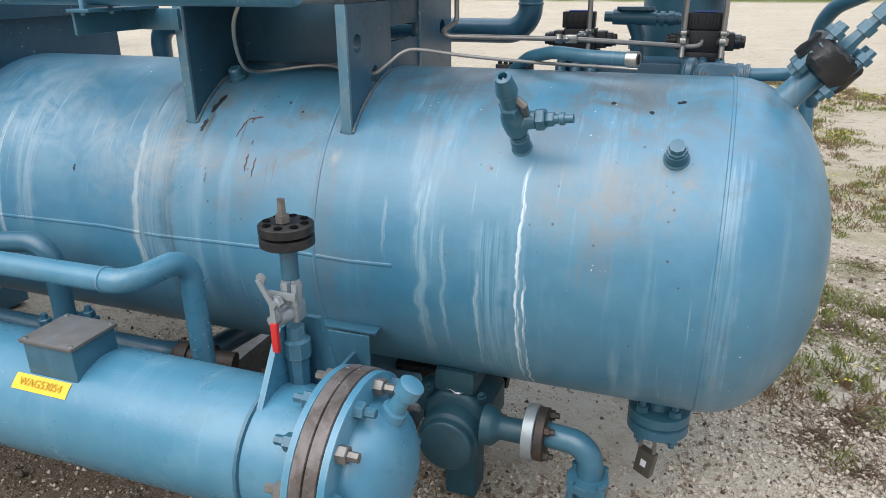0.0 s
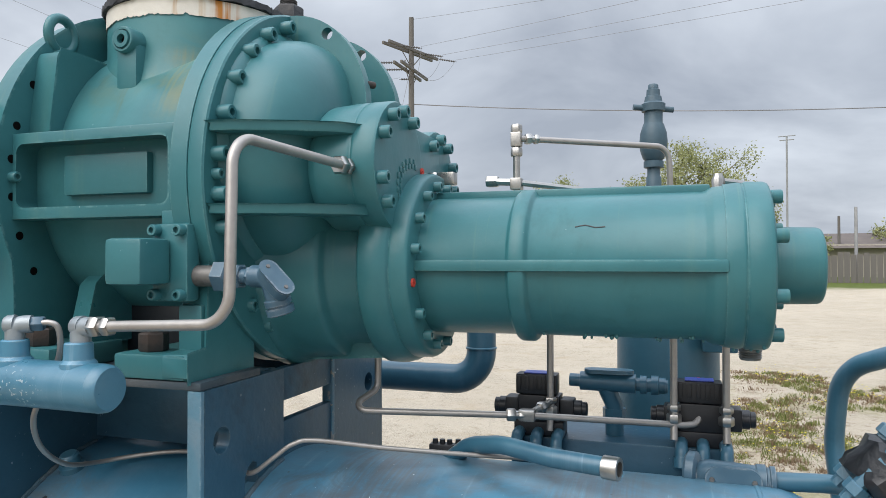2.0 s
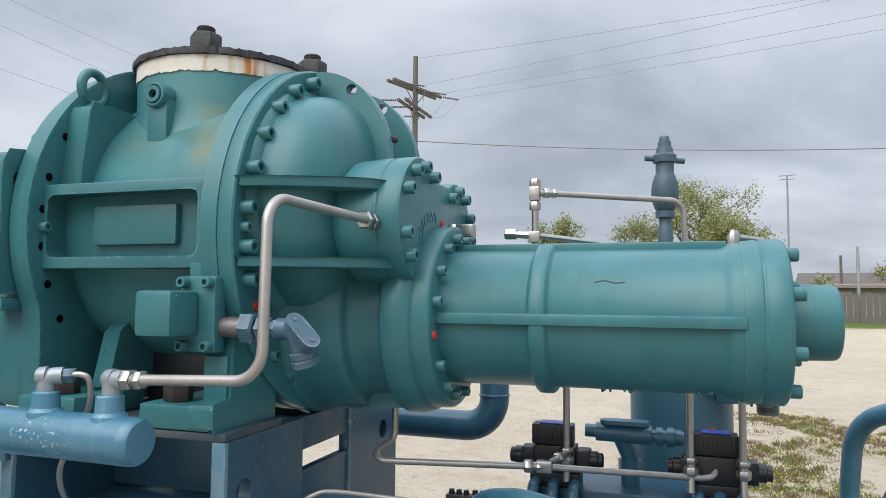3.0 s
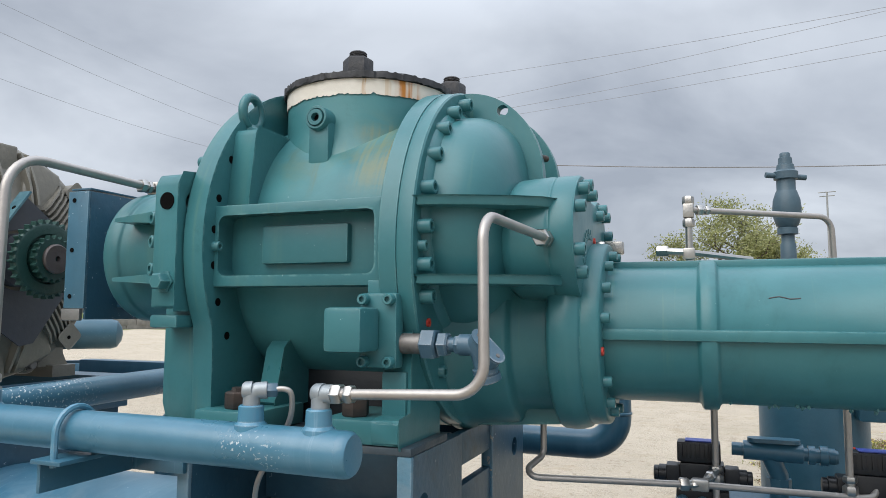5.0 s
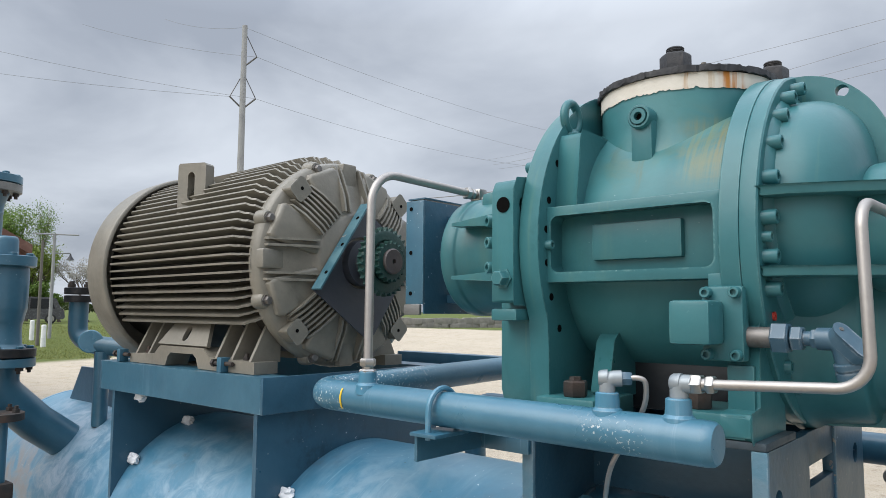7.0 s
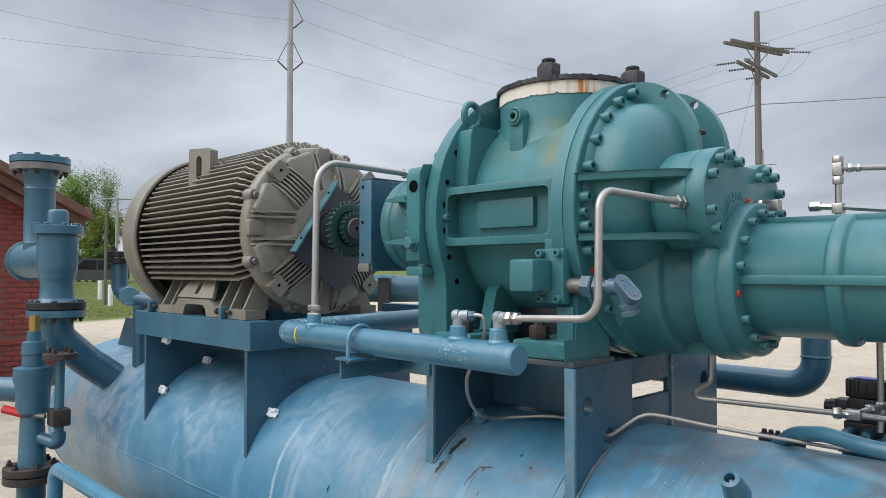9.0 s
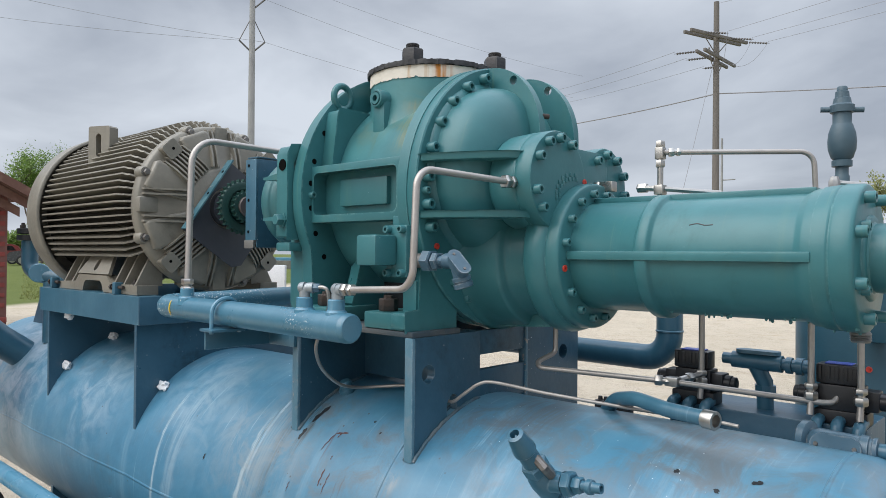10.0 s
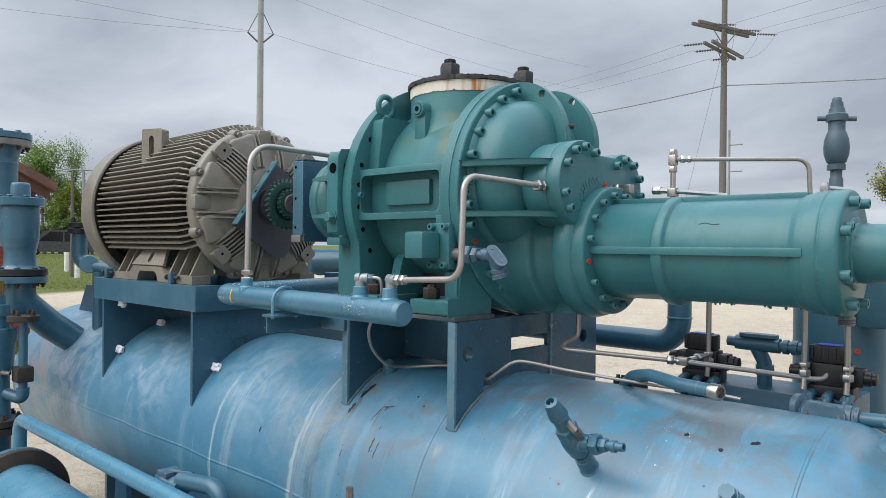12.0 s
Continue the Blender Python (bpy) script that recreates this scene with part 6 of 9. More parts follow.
for i in range(12):
    a = radians(15 + 30 * i)
    q = Vector((0, KY + 0.184 * math.cos(a), KZ + 0.184 * math.sin(a)))
    bolt((STUD_ZINC, HEX_STUD)[i % 2], q + X * -0.585, X, fl, "stud", roll=i * 0.4)
    bolt((HEX_STUD, HEX_STUD, STUD_ZINC)[i % 3], q + X * -0.682, -X, fl, "stud", roll=i * 0.7)
bm = BM()
prof = [(-0.59, 0.152), (-0.575, 0.152)] + [(-0.575 + 0.09 * math.sin(radians(t)), 0.15 * math.cos(radians(t))) for t in range(5, 91, 8)] + [(-0.485, 0)]
lathe(bm, (0, KY, KZ), X, prof, 56)
cap = part("end_cap", bm, LIGHT_BLUE, cooler)
d = Vector((0.45, 0.06, 0.75)).normalized()
bm = BM()
lathe(bm, (-0.545, 1.15, 0.572), d, [(0, 0.032), (0.03, 0.028), (0.032, 0.02), (0.075, 0.019), (0.076, 0.028), (0.105, 0.028), (0.108, 0.024), (0.108, 0)], 20)
part("vent_plug", bm, LIGHT_BLUE, cap)
# other end
bm = BM()
lathe(bm, (0, KY, KZ), X, disc(0.214, -3.06, -3.02, 0.004), 56)
part("flange", bm, RUSTY, cooler, "dark rusted flange")
bm = BM()
lathe(bm, (0, KY, KZ), X, disc(0.214, -3.10, -3.062, 0.004), 56)
part("flange", bm, BLUE, cooler)
bm = BM()
lathe(bm, (0, KY, KZ), X, [(-3.36, 0), (-3.345, 0.08), (-3.30, 0.13), (-3.22, 0.152), (-3.10, 0.152)], 48)
part("end_cap", bm, LIGHT_BLUE, cooler)
# tag box with a lid
bm = BM()
box(bm, (-1.43, 1.04, 0.54), (-1.282, 1.172, 0.655), 0.004)
tb = part("tag_box", bm, BLUE, cooler)
bm = BM()
box(bm, (-1.436, 1.034, 0.6555), (-1.276, 1.178, 0.665), 0.003)
lid = part("lid", bm, material("worn_brown_grey_lid", (0.16, 0.155, 0.15), 0.5, metal=0.3, second=(0.09, 0.08, 0.075), second_scale=9, streaks=(0.2, 0.26, 0.3), streak_amount=0.5), tb, "worn brown-grey lid")
for x, y in ((-1.425, 1.045), (-1.287, 1.045), (-1.287, 1.167), (-1.425, 1.167)):
    bm = BM()
    lathe(bm, (x, y, 0.665), (0, 0, 1), [(0, 0.006), (0.003, 0.005), (0.004, 0)], 10)
    part("screw", bm, BRIGHT, lid)
# yellow equipment tag lying on the shell's curve
a0 = radians(135)
cy_, cz_ = KY + (KR + 0.001) * math.cos(a0), KZ + (KR + 0.001) * math.sin(a0)
up = Vector((0, -math.sin(a0) * -1, math.cos(a0) * -1)).normalized()
if up.z < 0:
    up = -up
tag = thing("equipment_tag", (-1.47, cy_, cz_), "yellow stick-on equipment tag with dark writing", "label")
bm = BM()
for i in range(6):
    t0, t1 = radians(135 + 7.2 - 2.4 * i), radians(135 + 7.2 - 2.4 * (i + 1))
    q = []
    for x, t in ((-1.463, t0), (-1.297, t0), (-1.297, t1), (-1.463, t1)):
        q.append(bm.verts.new((x, KY + (KR + 0.0015) * math.cos(t), KZ + (KR + 0.0015) * math.sin(t))))
    bm.faces.new(q)
part("film", bm, YELLOW, tag)
txt = bpy.data.curves.new("writing", "FONT")
txt.body, txt.size, txt.align_x, txt.align_y, txt.extrude = "WAG53054", 0.026, "CENTER", "CENTER", 0.0003
wr = new("writing", txt)
right = Vector((1, 0, 0))
m = Matrix((right, up, right.cross(up))).transposed().to_4x4()
m.translation = Vector((-1.38, cy_, cz_)) + right.cross(up) * 0.0032
wr.matrix_world = m
dg = bpy.context.evaluated_depsgraph_get()
dg.update()
wme = bpy.data.meshes.new_from_object(wr.evaluated_get(dg))
bpy.data.objects.remove(wr)
wme.transform(m)
wme.materials.clear()
wme.materials.append(INK)
join(new("writing", wme), tag)

# gusset bracket that hangs the cooler from the tank
brk = thing("cooler_bracket", (-0.82, 1.3, 0.6), "blue welded gusset bracket between cooler and tank", "bracket")
bm = BM()
slab(bm, [(-0.915, 0.545), (-0.69, 0.545), (-0.745, 0.735), (-0.825, 0.735)], [], (0, 1.235, 0), (1, 0, 0), (0, 0, 1), (0, 1, 0), 0.014)
part("back_plate", bm, BLUE, brk)
bm = BM()
slab(bm, [(0.99, 0.475), (1.234, 0.53), (1.234, 0.735), (1.165, 0.735)], [], (-0.815, 0, 0), (0, 1, 0), (0, 0, 1), X, 0.014)
part("rib_plate", bm, LIGHT_BLUE, brk)
bm = BM()
box(bm, (-0.90, 1.492, 0.562), (-0.735, 1.53, 0.570), 0.003)
box(bm, (-0.88, 1.482, 0.40), (-0.75, 1.490, 0.5615), 0.003)
box(bm, (-0.80, 1.25, 0.42), (-0.790, 1.4815, 0.51), 0.003)
part("shelf", bm, BLUE, brk)

# ---- small valve stack standing on the cooler ----
vx, vy = -0.78, 1.19
vs = thing("drain_valve", (vx, vy, 0.6), "small ball valve with a red lever under a rusty flange", "valve")
bm = BM()
lathe(bm, (vx, vy, 0), (0, 0, 1), [(0.59, 0.024), (0.66, 0.026), (0.662, 0.032), (0.70, 0.032), (0.705, 0.022), (0.735, 0.02)], 8)
part("nipple", bm, BLUE, vs)
bm = BM()
lathe(bm, (vx, vy, 0), (0, 0, 1), [(0.845, 0.019), (0.925, 0.019)], 20)
part("riser", bm, BLUE, vs)
bm = BM()
box(bm, (vx - 0.019, vy - 0.019, 0.75), (vx + 0.021, vy + 0.019, 0.797), 0.007)
lathe(bm, (vx, vy, 0), (0, 0, 1), [(0.795, 0.022), (0.835, 0.025), (0.848, 0.02)], 8)
lathe(bm, (vx, vy, 0.77), (-0.3, -1, 0), [(0, 0.02), (0.045, 0.018), (0.045, 0.011), (0.065, 0.011)], 14)
body = part("body", bm, SILVER, vs, "grey steel valve body")
bm = BM()
box(bm, (vx - 0.03, vy - 0.044, 0.815), (vx + 0.034, vy - 0.038, 0.833), 0.002)
box(bm, (vx + 0.022, vy - 0.0375, 0.80), (vx + 0.034, vy - 0.03, 0.85), 0.002)
box(bm, (vx - 0.002, vy - 0.036, 0.80), (vx + 0.012, vy - 0.019, 0.85), 0.003)
lathe(bm, (vx - 0.042, vy - 0.042, 0.858), (-0.2, -1, 0), [(0, 0.006), (0, 0.0125), (0.007, 0.0125), (0.007, 0.006)], 16)
part("lock_plate", bm, SILVER, vs, "bare steel locking tabs")
bm = BM()
lathe(bm, (vx - 0.004, vy - 0.045, 0.812), (-0.2, -1, 0), [(0, 0.015), (0.012, 0.015), (0.015, 0.009), (0.022, 0.009), (0.022, 0)], 6)
slab(bm, [(-0.044, 0.862), (-0.033, 0.866), (-0.005, 0.815), (-0.003, 0.765), (-0.015, 0.765), (-0.016, 0.81)], [], (vx, vy - 0.066, 0), (1, 0, 0), (0, 0, 1), (0, 1, 0), 0.005)
lev = part("lever", bm, SILVER, vs, "bent steel lever")
bm = BM()
box(bm, (vx - 0.017, vy - 0.071, 0.70), (vx - 0.001, vy - 0.057, 0.77), 0.005)
part("grip", bm, RED, lev, "red plastic grip")
for z in (0.925, 0.951):
    bm = BM()
    lathe(bm, (vx, vy, z), (0, 0, 1), disc(0.058, 0, 0.022, 0.004), 36)
    fl = part("flange", bm, BLACK_STUD, vs, "worn black flange")
for dx_, dy_ in ((-0.004, -0.004),):
    bm = BM()
    lathe(bm, (vx + dx_, vy + dy_, 0.975), (0, 0, 1), [(0, 0.016), (0.016, 0.016), (0.016, 0.01), (0.05, 0.009), (0.05, 0)], 6)
    part("stud", bm, ZINC, fl)
for i in range(8):
    a = radians(45 * i + 10)
    bm = BM()
    lathe(bm, (vx + 0.042 * math.cos(a), vy + 0.042 * math.sin(a), 0.9751), (0, 0, 1), [(0, 0.009), (0.0008, 0.009), (0.0008, 0)], 12)
    part("bolt_hole", bm, HOLE_SHADE, fl)

# ---- pipes between cooler and tank ----
def pipe_run(name, label, pts, bend, r, mat=BLUE, rings=()):
    t = thing(name, pts[0], label, "pipe")
    bm = BM()
    sweep(bm, rounded(pts, bend, 9), r, 24)
    body = part("pipe", bm, mat, t)
    for at, axis in rings:
        bm = BM()
        lathe(bm, at, axis, [(-0.005, r - 0.001), (-0.002, r + 0.003), (0.002, r + 0.003), (0.005, r - 0.001)], 24)
        part("weld_ring", bm, mat, body)
    return t


pipe_run("oil_pipe", "long light blue oil pipe bent down behind the cooler", [(-3.27, 1.2, 0.58), (-3.27, 1.2, 0.757), (-1.24, 1.2, 0.765), (-1.205, 1.375, 0.775), (-1.21, 1.385, 0.1)], 0.065, 0.031, LIGHT_BLUE,
         [((-1.31, 1.2, 0.765), X), ((-1.208, 1.385, 0.70), (0, 0, 1))])
pipe_run("return_pipe", "blue pipe bent over into a square flanged valve", [(-1.665, 1.36, 0.5), (-1.665, 1.36, 0.765), (-1.92, 1.335, 0.742)], 0.07, 0.03, BLUE)
sv = thing("square_valve", (-1.665, 1.36, 0.45), "blue valve with square bolted flanges", "valve")
for z in (0.50, 0.455):
    bm = BM()
    box(bm, (-1.72, 1.30, z), (-1.60, 1.42, z + 0.018), 0.004)
    fl = part("flange", bm, BLUE, sv)
for x in (-1.70, -1.62):
    for y in (1.32, 1.40):
        bolt(HEX_BLUE, (x, y, 0.52), (0, 0, 1), fl)
bm = BM()
lathe(bm, (-1.665, 1.36, 0.14), (0, 0, 1), [(0, 0.04), (0.2, 0.045), (0.315, 0.05)], 20)
part("body", bm, BLUE, sv)
# valve on the long pipe
lv = thing("line_valve", (-1.9, 1.3, 0.72), "blue line valve with rusty bonnet beside the long pipe", "valve")
bm = BM()
lathe(bm, (-2.06, 1.33, 0.715), X, [(0, 0.032), (0.03, 0.04), (0.05, 0.044), (0.08, 0.044), (0.1, 0.035), (0.16, 0.034)], 20)
part("body", bm, BLUE, lv)
bm = BM()
box(bm, (-2.03, 1.295, 0.745), (-1.96, 1.365, 0.765), 0.006)
sweep(bm, [(-2.0, 1.33, 0.76), (-1.88, 1.36, 0.768)], 0.006, 8)
part("bonnet", bm, GREY_BLUE, lv)

# ---- oil pump and strainer under the tank ----
pump = thing("oil_pump", (-0.56, 1.6, GROUND), "dark blue cast oil pump with a round cover plate", "pump")
bm = BM()
lathe(bm, (-0.57, 1.56, 0.20), (0, 1, 0), soft([(0, 0), (0, 0.076), (0.012, 0.08), (0.03, 0.08), (0.034, 0.09), (0.12, 0.095), (0.2, 0.08), (0.2, 0)], 0.004), 40)
part("cover", bm, PUMP_BLUE, pump)
bm = BM()
lathe(bm, (-0.57, 1.64, 0.235), (0, 1, 0), soft([(0, 0), (0, 0.09), (0.02, 0.105), (0.2, 0.11), (0.22, 0.09), (0.22, 0)], 0.008), 8, 0.39)
box(bm, (-0.635, 1.64, 0.32), (-0.505, 1.80, 0.405), 0.03)
lathe(bm, (-0.70, 1.74, 0.25), X, [(0, 0.05), (0.02, 0.06), (0.1, 0.07)], 20)
box(bm, (-0.62, 1.70, GROUND), (-0.52, 1.80, 0.16), 0.01)
body = part("body", bm, PUMP_BLUE, pump)
for x in (-0.65, -0.49):
    bm = BM()
    lathe(bm, (x, 1.66, 0.315), (0, -0.4, 1), [(0, 0.014), (0.014, 0.014), (0.014, 0.008), (0.024, 0.008), (0.024, 0)], 6)
    part("ear_bolt", bm, PUMP_BLUE, body)
bm = BM()
bmesh.ops.create_grid(bm, x_segments=4, y_segments=3, size=0.5)
random.seed(2)
for vv in bm.verts:
    vv.co = Vector((-0.565 + vv.co.x * 0.05, 1.655 + vv.co.y * 0.03, 0.335 + random.uniform(-0.006, 0.006)))
part("foil_scrap", bm, FOIL, body, "scrap of white foil")
bm = BM()
lathe(bm, (-0.47, 1.62, 0.262), X, soft([(0, 0.06), (0.03, 0.055), (0.05, 0.034), (0.12, 0.034)], 0.004), 24)
part("outlet", bm, PUMP_BLUE, pump)
ck = thing("wafer_check_valve", (-0.33, 1.62, 0.27), "bare steel wafer valve between rusty flanges", "valve")
bm = BM()
lathe(bm, (-0.35, 1.62, 0.268), X, disc(0.078, 0, 0.032, 0.003), 36)
part("ring", bm, SILVER, ck, "pale worn steel ring")
bm = BM()
lathe(bm, (-0.317, 1.62, 0.268), X, disc(0.074, 0, 0.026, 0.003), 36)
fl = part("flange", bm, RUSTY, ck)
for i in range(4):
    a = radians(45 + 90 * i)
    bolt(HEX_BLACK, (-0.291, 1.62 + 0.056 * math.cos(a), 0.268 + 0.056 * math.sin(a)), X, fl)
pipe_run("suction_pipe", "blue pipe elbow from pump down to a valve", [(-0.295, 1.62, 0.27), (-0.165, 1.60, 0.275), (-0.165, 1.585, 0.10)], 0.06, 0.035, BLUE)
gv = thing("ground_valve", (-0.17, 1.58, GROUND), "blue flanged valve with bolt lugs near the ground", "valve")
for z, r in ((0.165, 0.058), (0.0, 0.07)):
    bm = BM()
    slab(bm, [(r * 1.05 * math.cos(radians(t)) * (1.15 if t % 90 == 45 else 0.92), r * 1.05 * math.sin(radians(t)) * (1.15 if t % 90 == 45 else 0.92)) for t in range(0, 360, 15)], [], (-0.168, 1.58, z), (1, 0, 0), (0, 1, 0), (0, 0, 1), 0.024)
    part("flange", bm, BLUE, gv)
for a in (45, 135, 225, 315):
    bm = BM()
    x, y = -0.168 + 0.055 * math.cos(radians(a)), 1.58 + 0.055 * math.sin(radians(a))
    sweep(bm, [(x, y, -0.02), (x, y, 0.2)], 0.011, 10)
    part("tie_rod", bm, BLUE, gv)
bm = BM()
lathe(bm, (-0.168, 1.58, GROUND), (0, 0, 1), [(0, 0.03), (0.1, 0.034), (0.2, 0.04), (0.26, 0.034)], 18)
part("body", bm, BLUE, gv)
# padlock-like steel lock box under the drain flange
lock = thing("padlock", (-0.015, 1.84, 0.08), "weathered brass-grey padlock under the drain", "padlock")
bm = BM()
box(bm, (-0.028, -0.014, -0.045), (0.028, 0.014, 0.042), 0.006, Matrix.Translation((-0.03, 1.82, 0.10)) @ Matrix.Rotation(radians(-28), 4, "Z") @ Matrix.Rotation(radians(8), 4, "Y"))
part("case", bm, material("dull_lock_case", (0.16, 0.145, 0.13), 0.35, metal=0.7, second=(0.22, 0.2, 0.17), second_scale=20), lock)
bm = BM()
sweep(bm, rounded([(-0.05, 1.83, 0.13), (-0.05, 1.83, 0.19), (-0.01, 1.81, 0.19), (-0.01, 1.81, 0.13)], 0.02, 5), 0.006, 8)
part("shackle", bm, GREY_FLANGE, lock)
bm = BM()
box(bm, (-0.009, -0.0146, -0.012), (0.009, -0.0142, 0.012), 0, Matrix.Translation((-0.03, 1.82, 0.10)) @ Matrix.Rotation(radians(-28), 4, "Z") @ Matrix.Rotation(radians(8), 4, "Y"))
part("sticker", bm, FOIL, lock, "small white sticker")

# ---- skid beams under the machine ----
skid = thing("skid", (-2.0, 1.7, GROUND), "dark blue steel skid beams on the gravel", "skid")
for y in (1.32, 2.62):
    bm = BM()
    box(bm, (-4.6, y, 0.06), (-2.6 if y < 2 else 0.2, y + 0.09, 0.075), 0.002)
    box(bm, (-4.6, y + 0.04, GROUND + 0.01), (-2.6 if y < 2 else 0.2, y + 0.05, 0.0599), 0.002)
    box(bm, (-4.6, y, GROUND - 0.01), (-2.6 if y < 2 else 0.2, y + 0.09, GROUND + 0.01), 0.002)
    part("beam", bm, DARK_BLUE, skid)
for x in (-1.62, -1.36):
    bm = BM()
    box(bm, (x, 1.41, 0.02), (x + 0.06, 2.62, 0.07), 0.003)
    box(bm, (x + 0.025, 1.41, GROUND), (x + 0.035, 2.62, 0.0199), 0.002)
    part("cross_beam", bm, GREY_FLANGE, skid)
stand = thing("cooler_stand", (-1.2, KY, GROUND), "dark blue leg under the cooler", "stand")
bm = BM()
box(bm, (-1.02, KY - 0.05, GROUND), (-0.96, KY + 0.06, KZ - 0.14), 0.004)
part("leg", bm, DARK_BLUE, stand)
bm = BM()
slab(bm, [(-2.62, GROUND), (-2.38, GROUND), (-2.45, 0.62), (-2.55, 0.62)], [], (0, 1.36, 0), (1, 0, 0), (0, 0, 1), (0, 1, 0), 0.02)
part("stay_plate", bm, DARK_BLUE, stand)

HEX_LOW = bolt_mesh("low_hex_bolt", BLUE, [(-0.03, 0.01), (0, 0.01), (0, 0.014), (0.002, 0.0155), (0.009, 0.0155), (0.011, 0.013), (0.011, 0)], 6)
# ---- stop valve and riser at the far end of the tank ----
BX, BY = -3.762, 1.338
rv = thing("stop_valve", (BX, BY, 1.1), "blue angle stop valve on an elbow from the tank", "valve")
bm = BM()
sweep(bm, rounded([(BX, 1.66, 1.02), (BX, 1.49, 1.145), (BX, BY, 1.29), (BX, BY, 1.385)], 0.16, 10), 0.078, 32)
part("elbow", bm, BLUE, rv)
for z, mat in ((1.385, BLUE), (1.425, BLACK_STUD)):
    bm = BM()
    lathe(bm, (BX, BY, z), (0, 0, 1), disc(0.134, 0, 0.036, 0.004), 44)
    fl = part("flange", bm, mat, rv)
for i in range(8):
    a = radians(22.5 + 45 * i)
    bolt(HEX_LOW, (BX + 0.11 * math.cos(a), BY + 0.11 * math.sin(a), 1.461), (0, 0, 1), fl)
    bolt(HEX_BLACK, (BX + 0.11 * math.cos(a), BY + 0.11 * math.sin(a), 1.385), (0, 0, -1), fl)
bm = BM()
lathe(bm, (BX, BY, 0), (0, 0, 1), soft([(1.461, 0.095), (1.478, 0.08), (1.53, 0.076), (1.56, 0.077), (1.575, 0.083), (1.60, 0.086), (1.625, 0.093), (1.78, 0.094), (1.80, 0.09)], 0.004), 40)
part("body", bm, BLUE, rv)
bm = BM()
lathe(bm, (BX, BY, 1.80), (0, 0, 1), disc(0.118, 0, 0.045, 0.005), 40)
bon = part("bonnet_flange", bm, BLUE, rv)
for i in range(8):
    a = radians(45 * i)
    bolt(HEX_LOW, (BX + 0.1 * math.cos(a), BY + 0.1 * math.sin(a), 1.845), (0, 0, 1), bon)
bm = BM()
lathe(bm, (BX, BY, 1.845), (0, 0, 1), soft([(0, 0.05), (0.07, 0.047), (0.082, 0.04), (0.082, 0)], 0.004), 28)
part("stem_cap", bm, BLUE, rv)
AX, AY = -4.073, 1.338
riser = thing("riser_pipe", (AX, AY, 1.6), "blue riser pipe with a blind flange on top", "pipe")
bm = BM()
lathe(bm, (AX, AY, 0), (0, 0, 1), [(1.63, 0.08), (1.76, 0.075), (1.765, 0.078), (1.772, 0.075), (2.05, 0.075), (2.055, 0.078), (2.062, 0.075), (2.10, 0.08), (2.15, 0.098)], 36)
sweep(bm, [(AX - 0.23, AY, 1.672), (AX - 0.215, AY, 1.672), (AX - 0.19, AY, 1.672), (AX - 0.18, AY, 1.672), (AX - 0.1, AY, 1.672), (BX, BY, 1.672)], [0.09, 0.112, 0.112, 0.098, 0.094, 0.085], 32)
part("pipe", bm, BLUE, riser)
for z, mat in ((2.15, GREY_FLANGE), (2.19, BLUE)):
    bm = BM()
    lathe(bm, (AX, AY, z), (0, 0, 1), disc(0.145, 0, 0.037, 0.004), 44)
    fl = part("flange", bm, mat, riser)
for i in range(8):
    a = radians(22.5 + 45 * i)
    bolt(HEX_LOW, (AX + 0.12 * math.cos(a), AY + 0.12 * math.sin(a), 2.227), (0, 0, 1), fl)
    bolt(HEX_BLACK, (AX + 0.12 * math.cos(a), AY + 0.12 * math.sin(a), 2.15), (0, 0, -1), fl)
# oil line assembly in front of the riser
QX, QY = -3.62, 1.2
ol = thing("oil_level_line", (QX, QY, 0.6), "blue valve column with rusty flanges and a red lever", "valve")
bm = BM()
lathe(bm, (QX, QY, 0), (0, 0, 1), [(GROUND, 0.06), (0.62, 0.062), (0.64, 0.075), (0.69, 0.06), (0.93, 0.052), (0.95, 0.07), (1.08, 0.078), (1.10, 0.085), (1.16, 0.085), (1.165, 0.05), (1.22, 0.048), (1.225, 0.055), (1.28, 0.05), (1.285, 0.032), (1.33, 0.03)], 20)
sweep(bm, [(QX, QY, 1.05), (QX - 0.3, QY - 0.24, 1.06), (QX - 0.5, QY - 0.4, 1.07)], [0.062, 0.05, 0.05], 20)
part("column", bm, BLUE, ol)
bm = BM()
lathe(bm, (QX, QY, 1.33), (0, 0, 1), [(0, 0.022), (0.04, 0.024), (0.075, 0.024), (0.078, 0)], 14)
part("brass_cap", bm, BRASS, ol, "brass cap")
for z in (0.665, 0.625):
    bm = BM()
    lathe(bm, (QX, QY, z), (0, 0, 1), disc(0.12, 0, 0.034, 0.003), 32)
    fl = part("flange", bm, RUSTY, ol)
for i in range(6):
    a = radians(60 * i)
    bolt(HEX_BLACK, (QX + 0.095 * math.cos(a), QY + 0.095 * math.sin(a), 0.70), (0, 0, 1), fl)
gx, gy = QX + 0.12, QY + 0.08
bm = BM()
sweep(bm, [(gx, gy, 0.86), (gx, gy, 1.2)], 0.021, 14)
sweep(bm, rounded([(gx, gy, 0.86), (gx, gy, 0.80), (QX, QY, 0.84)], 0.03, 5), 0.03, 14)
part("side_tube", bm, BLUE, ol)
bm = BM()
lathe(bm, (gx, gy, 1.2), (0, 0, 1), disc(0.075, 0, 0.03, 0.003), 28)
tf = part("top_flange", bm, RUSTY, ol)
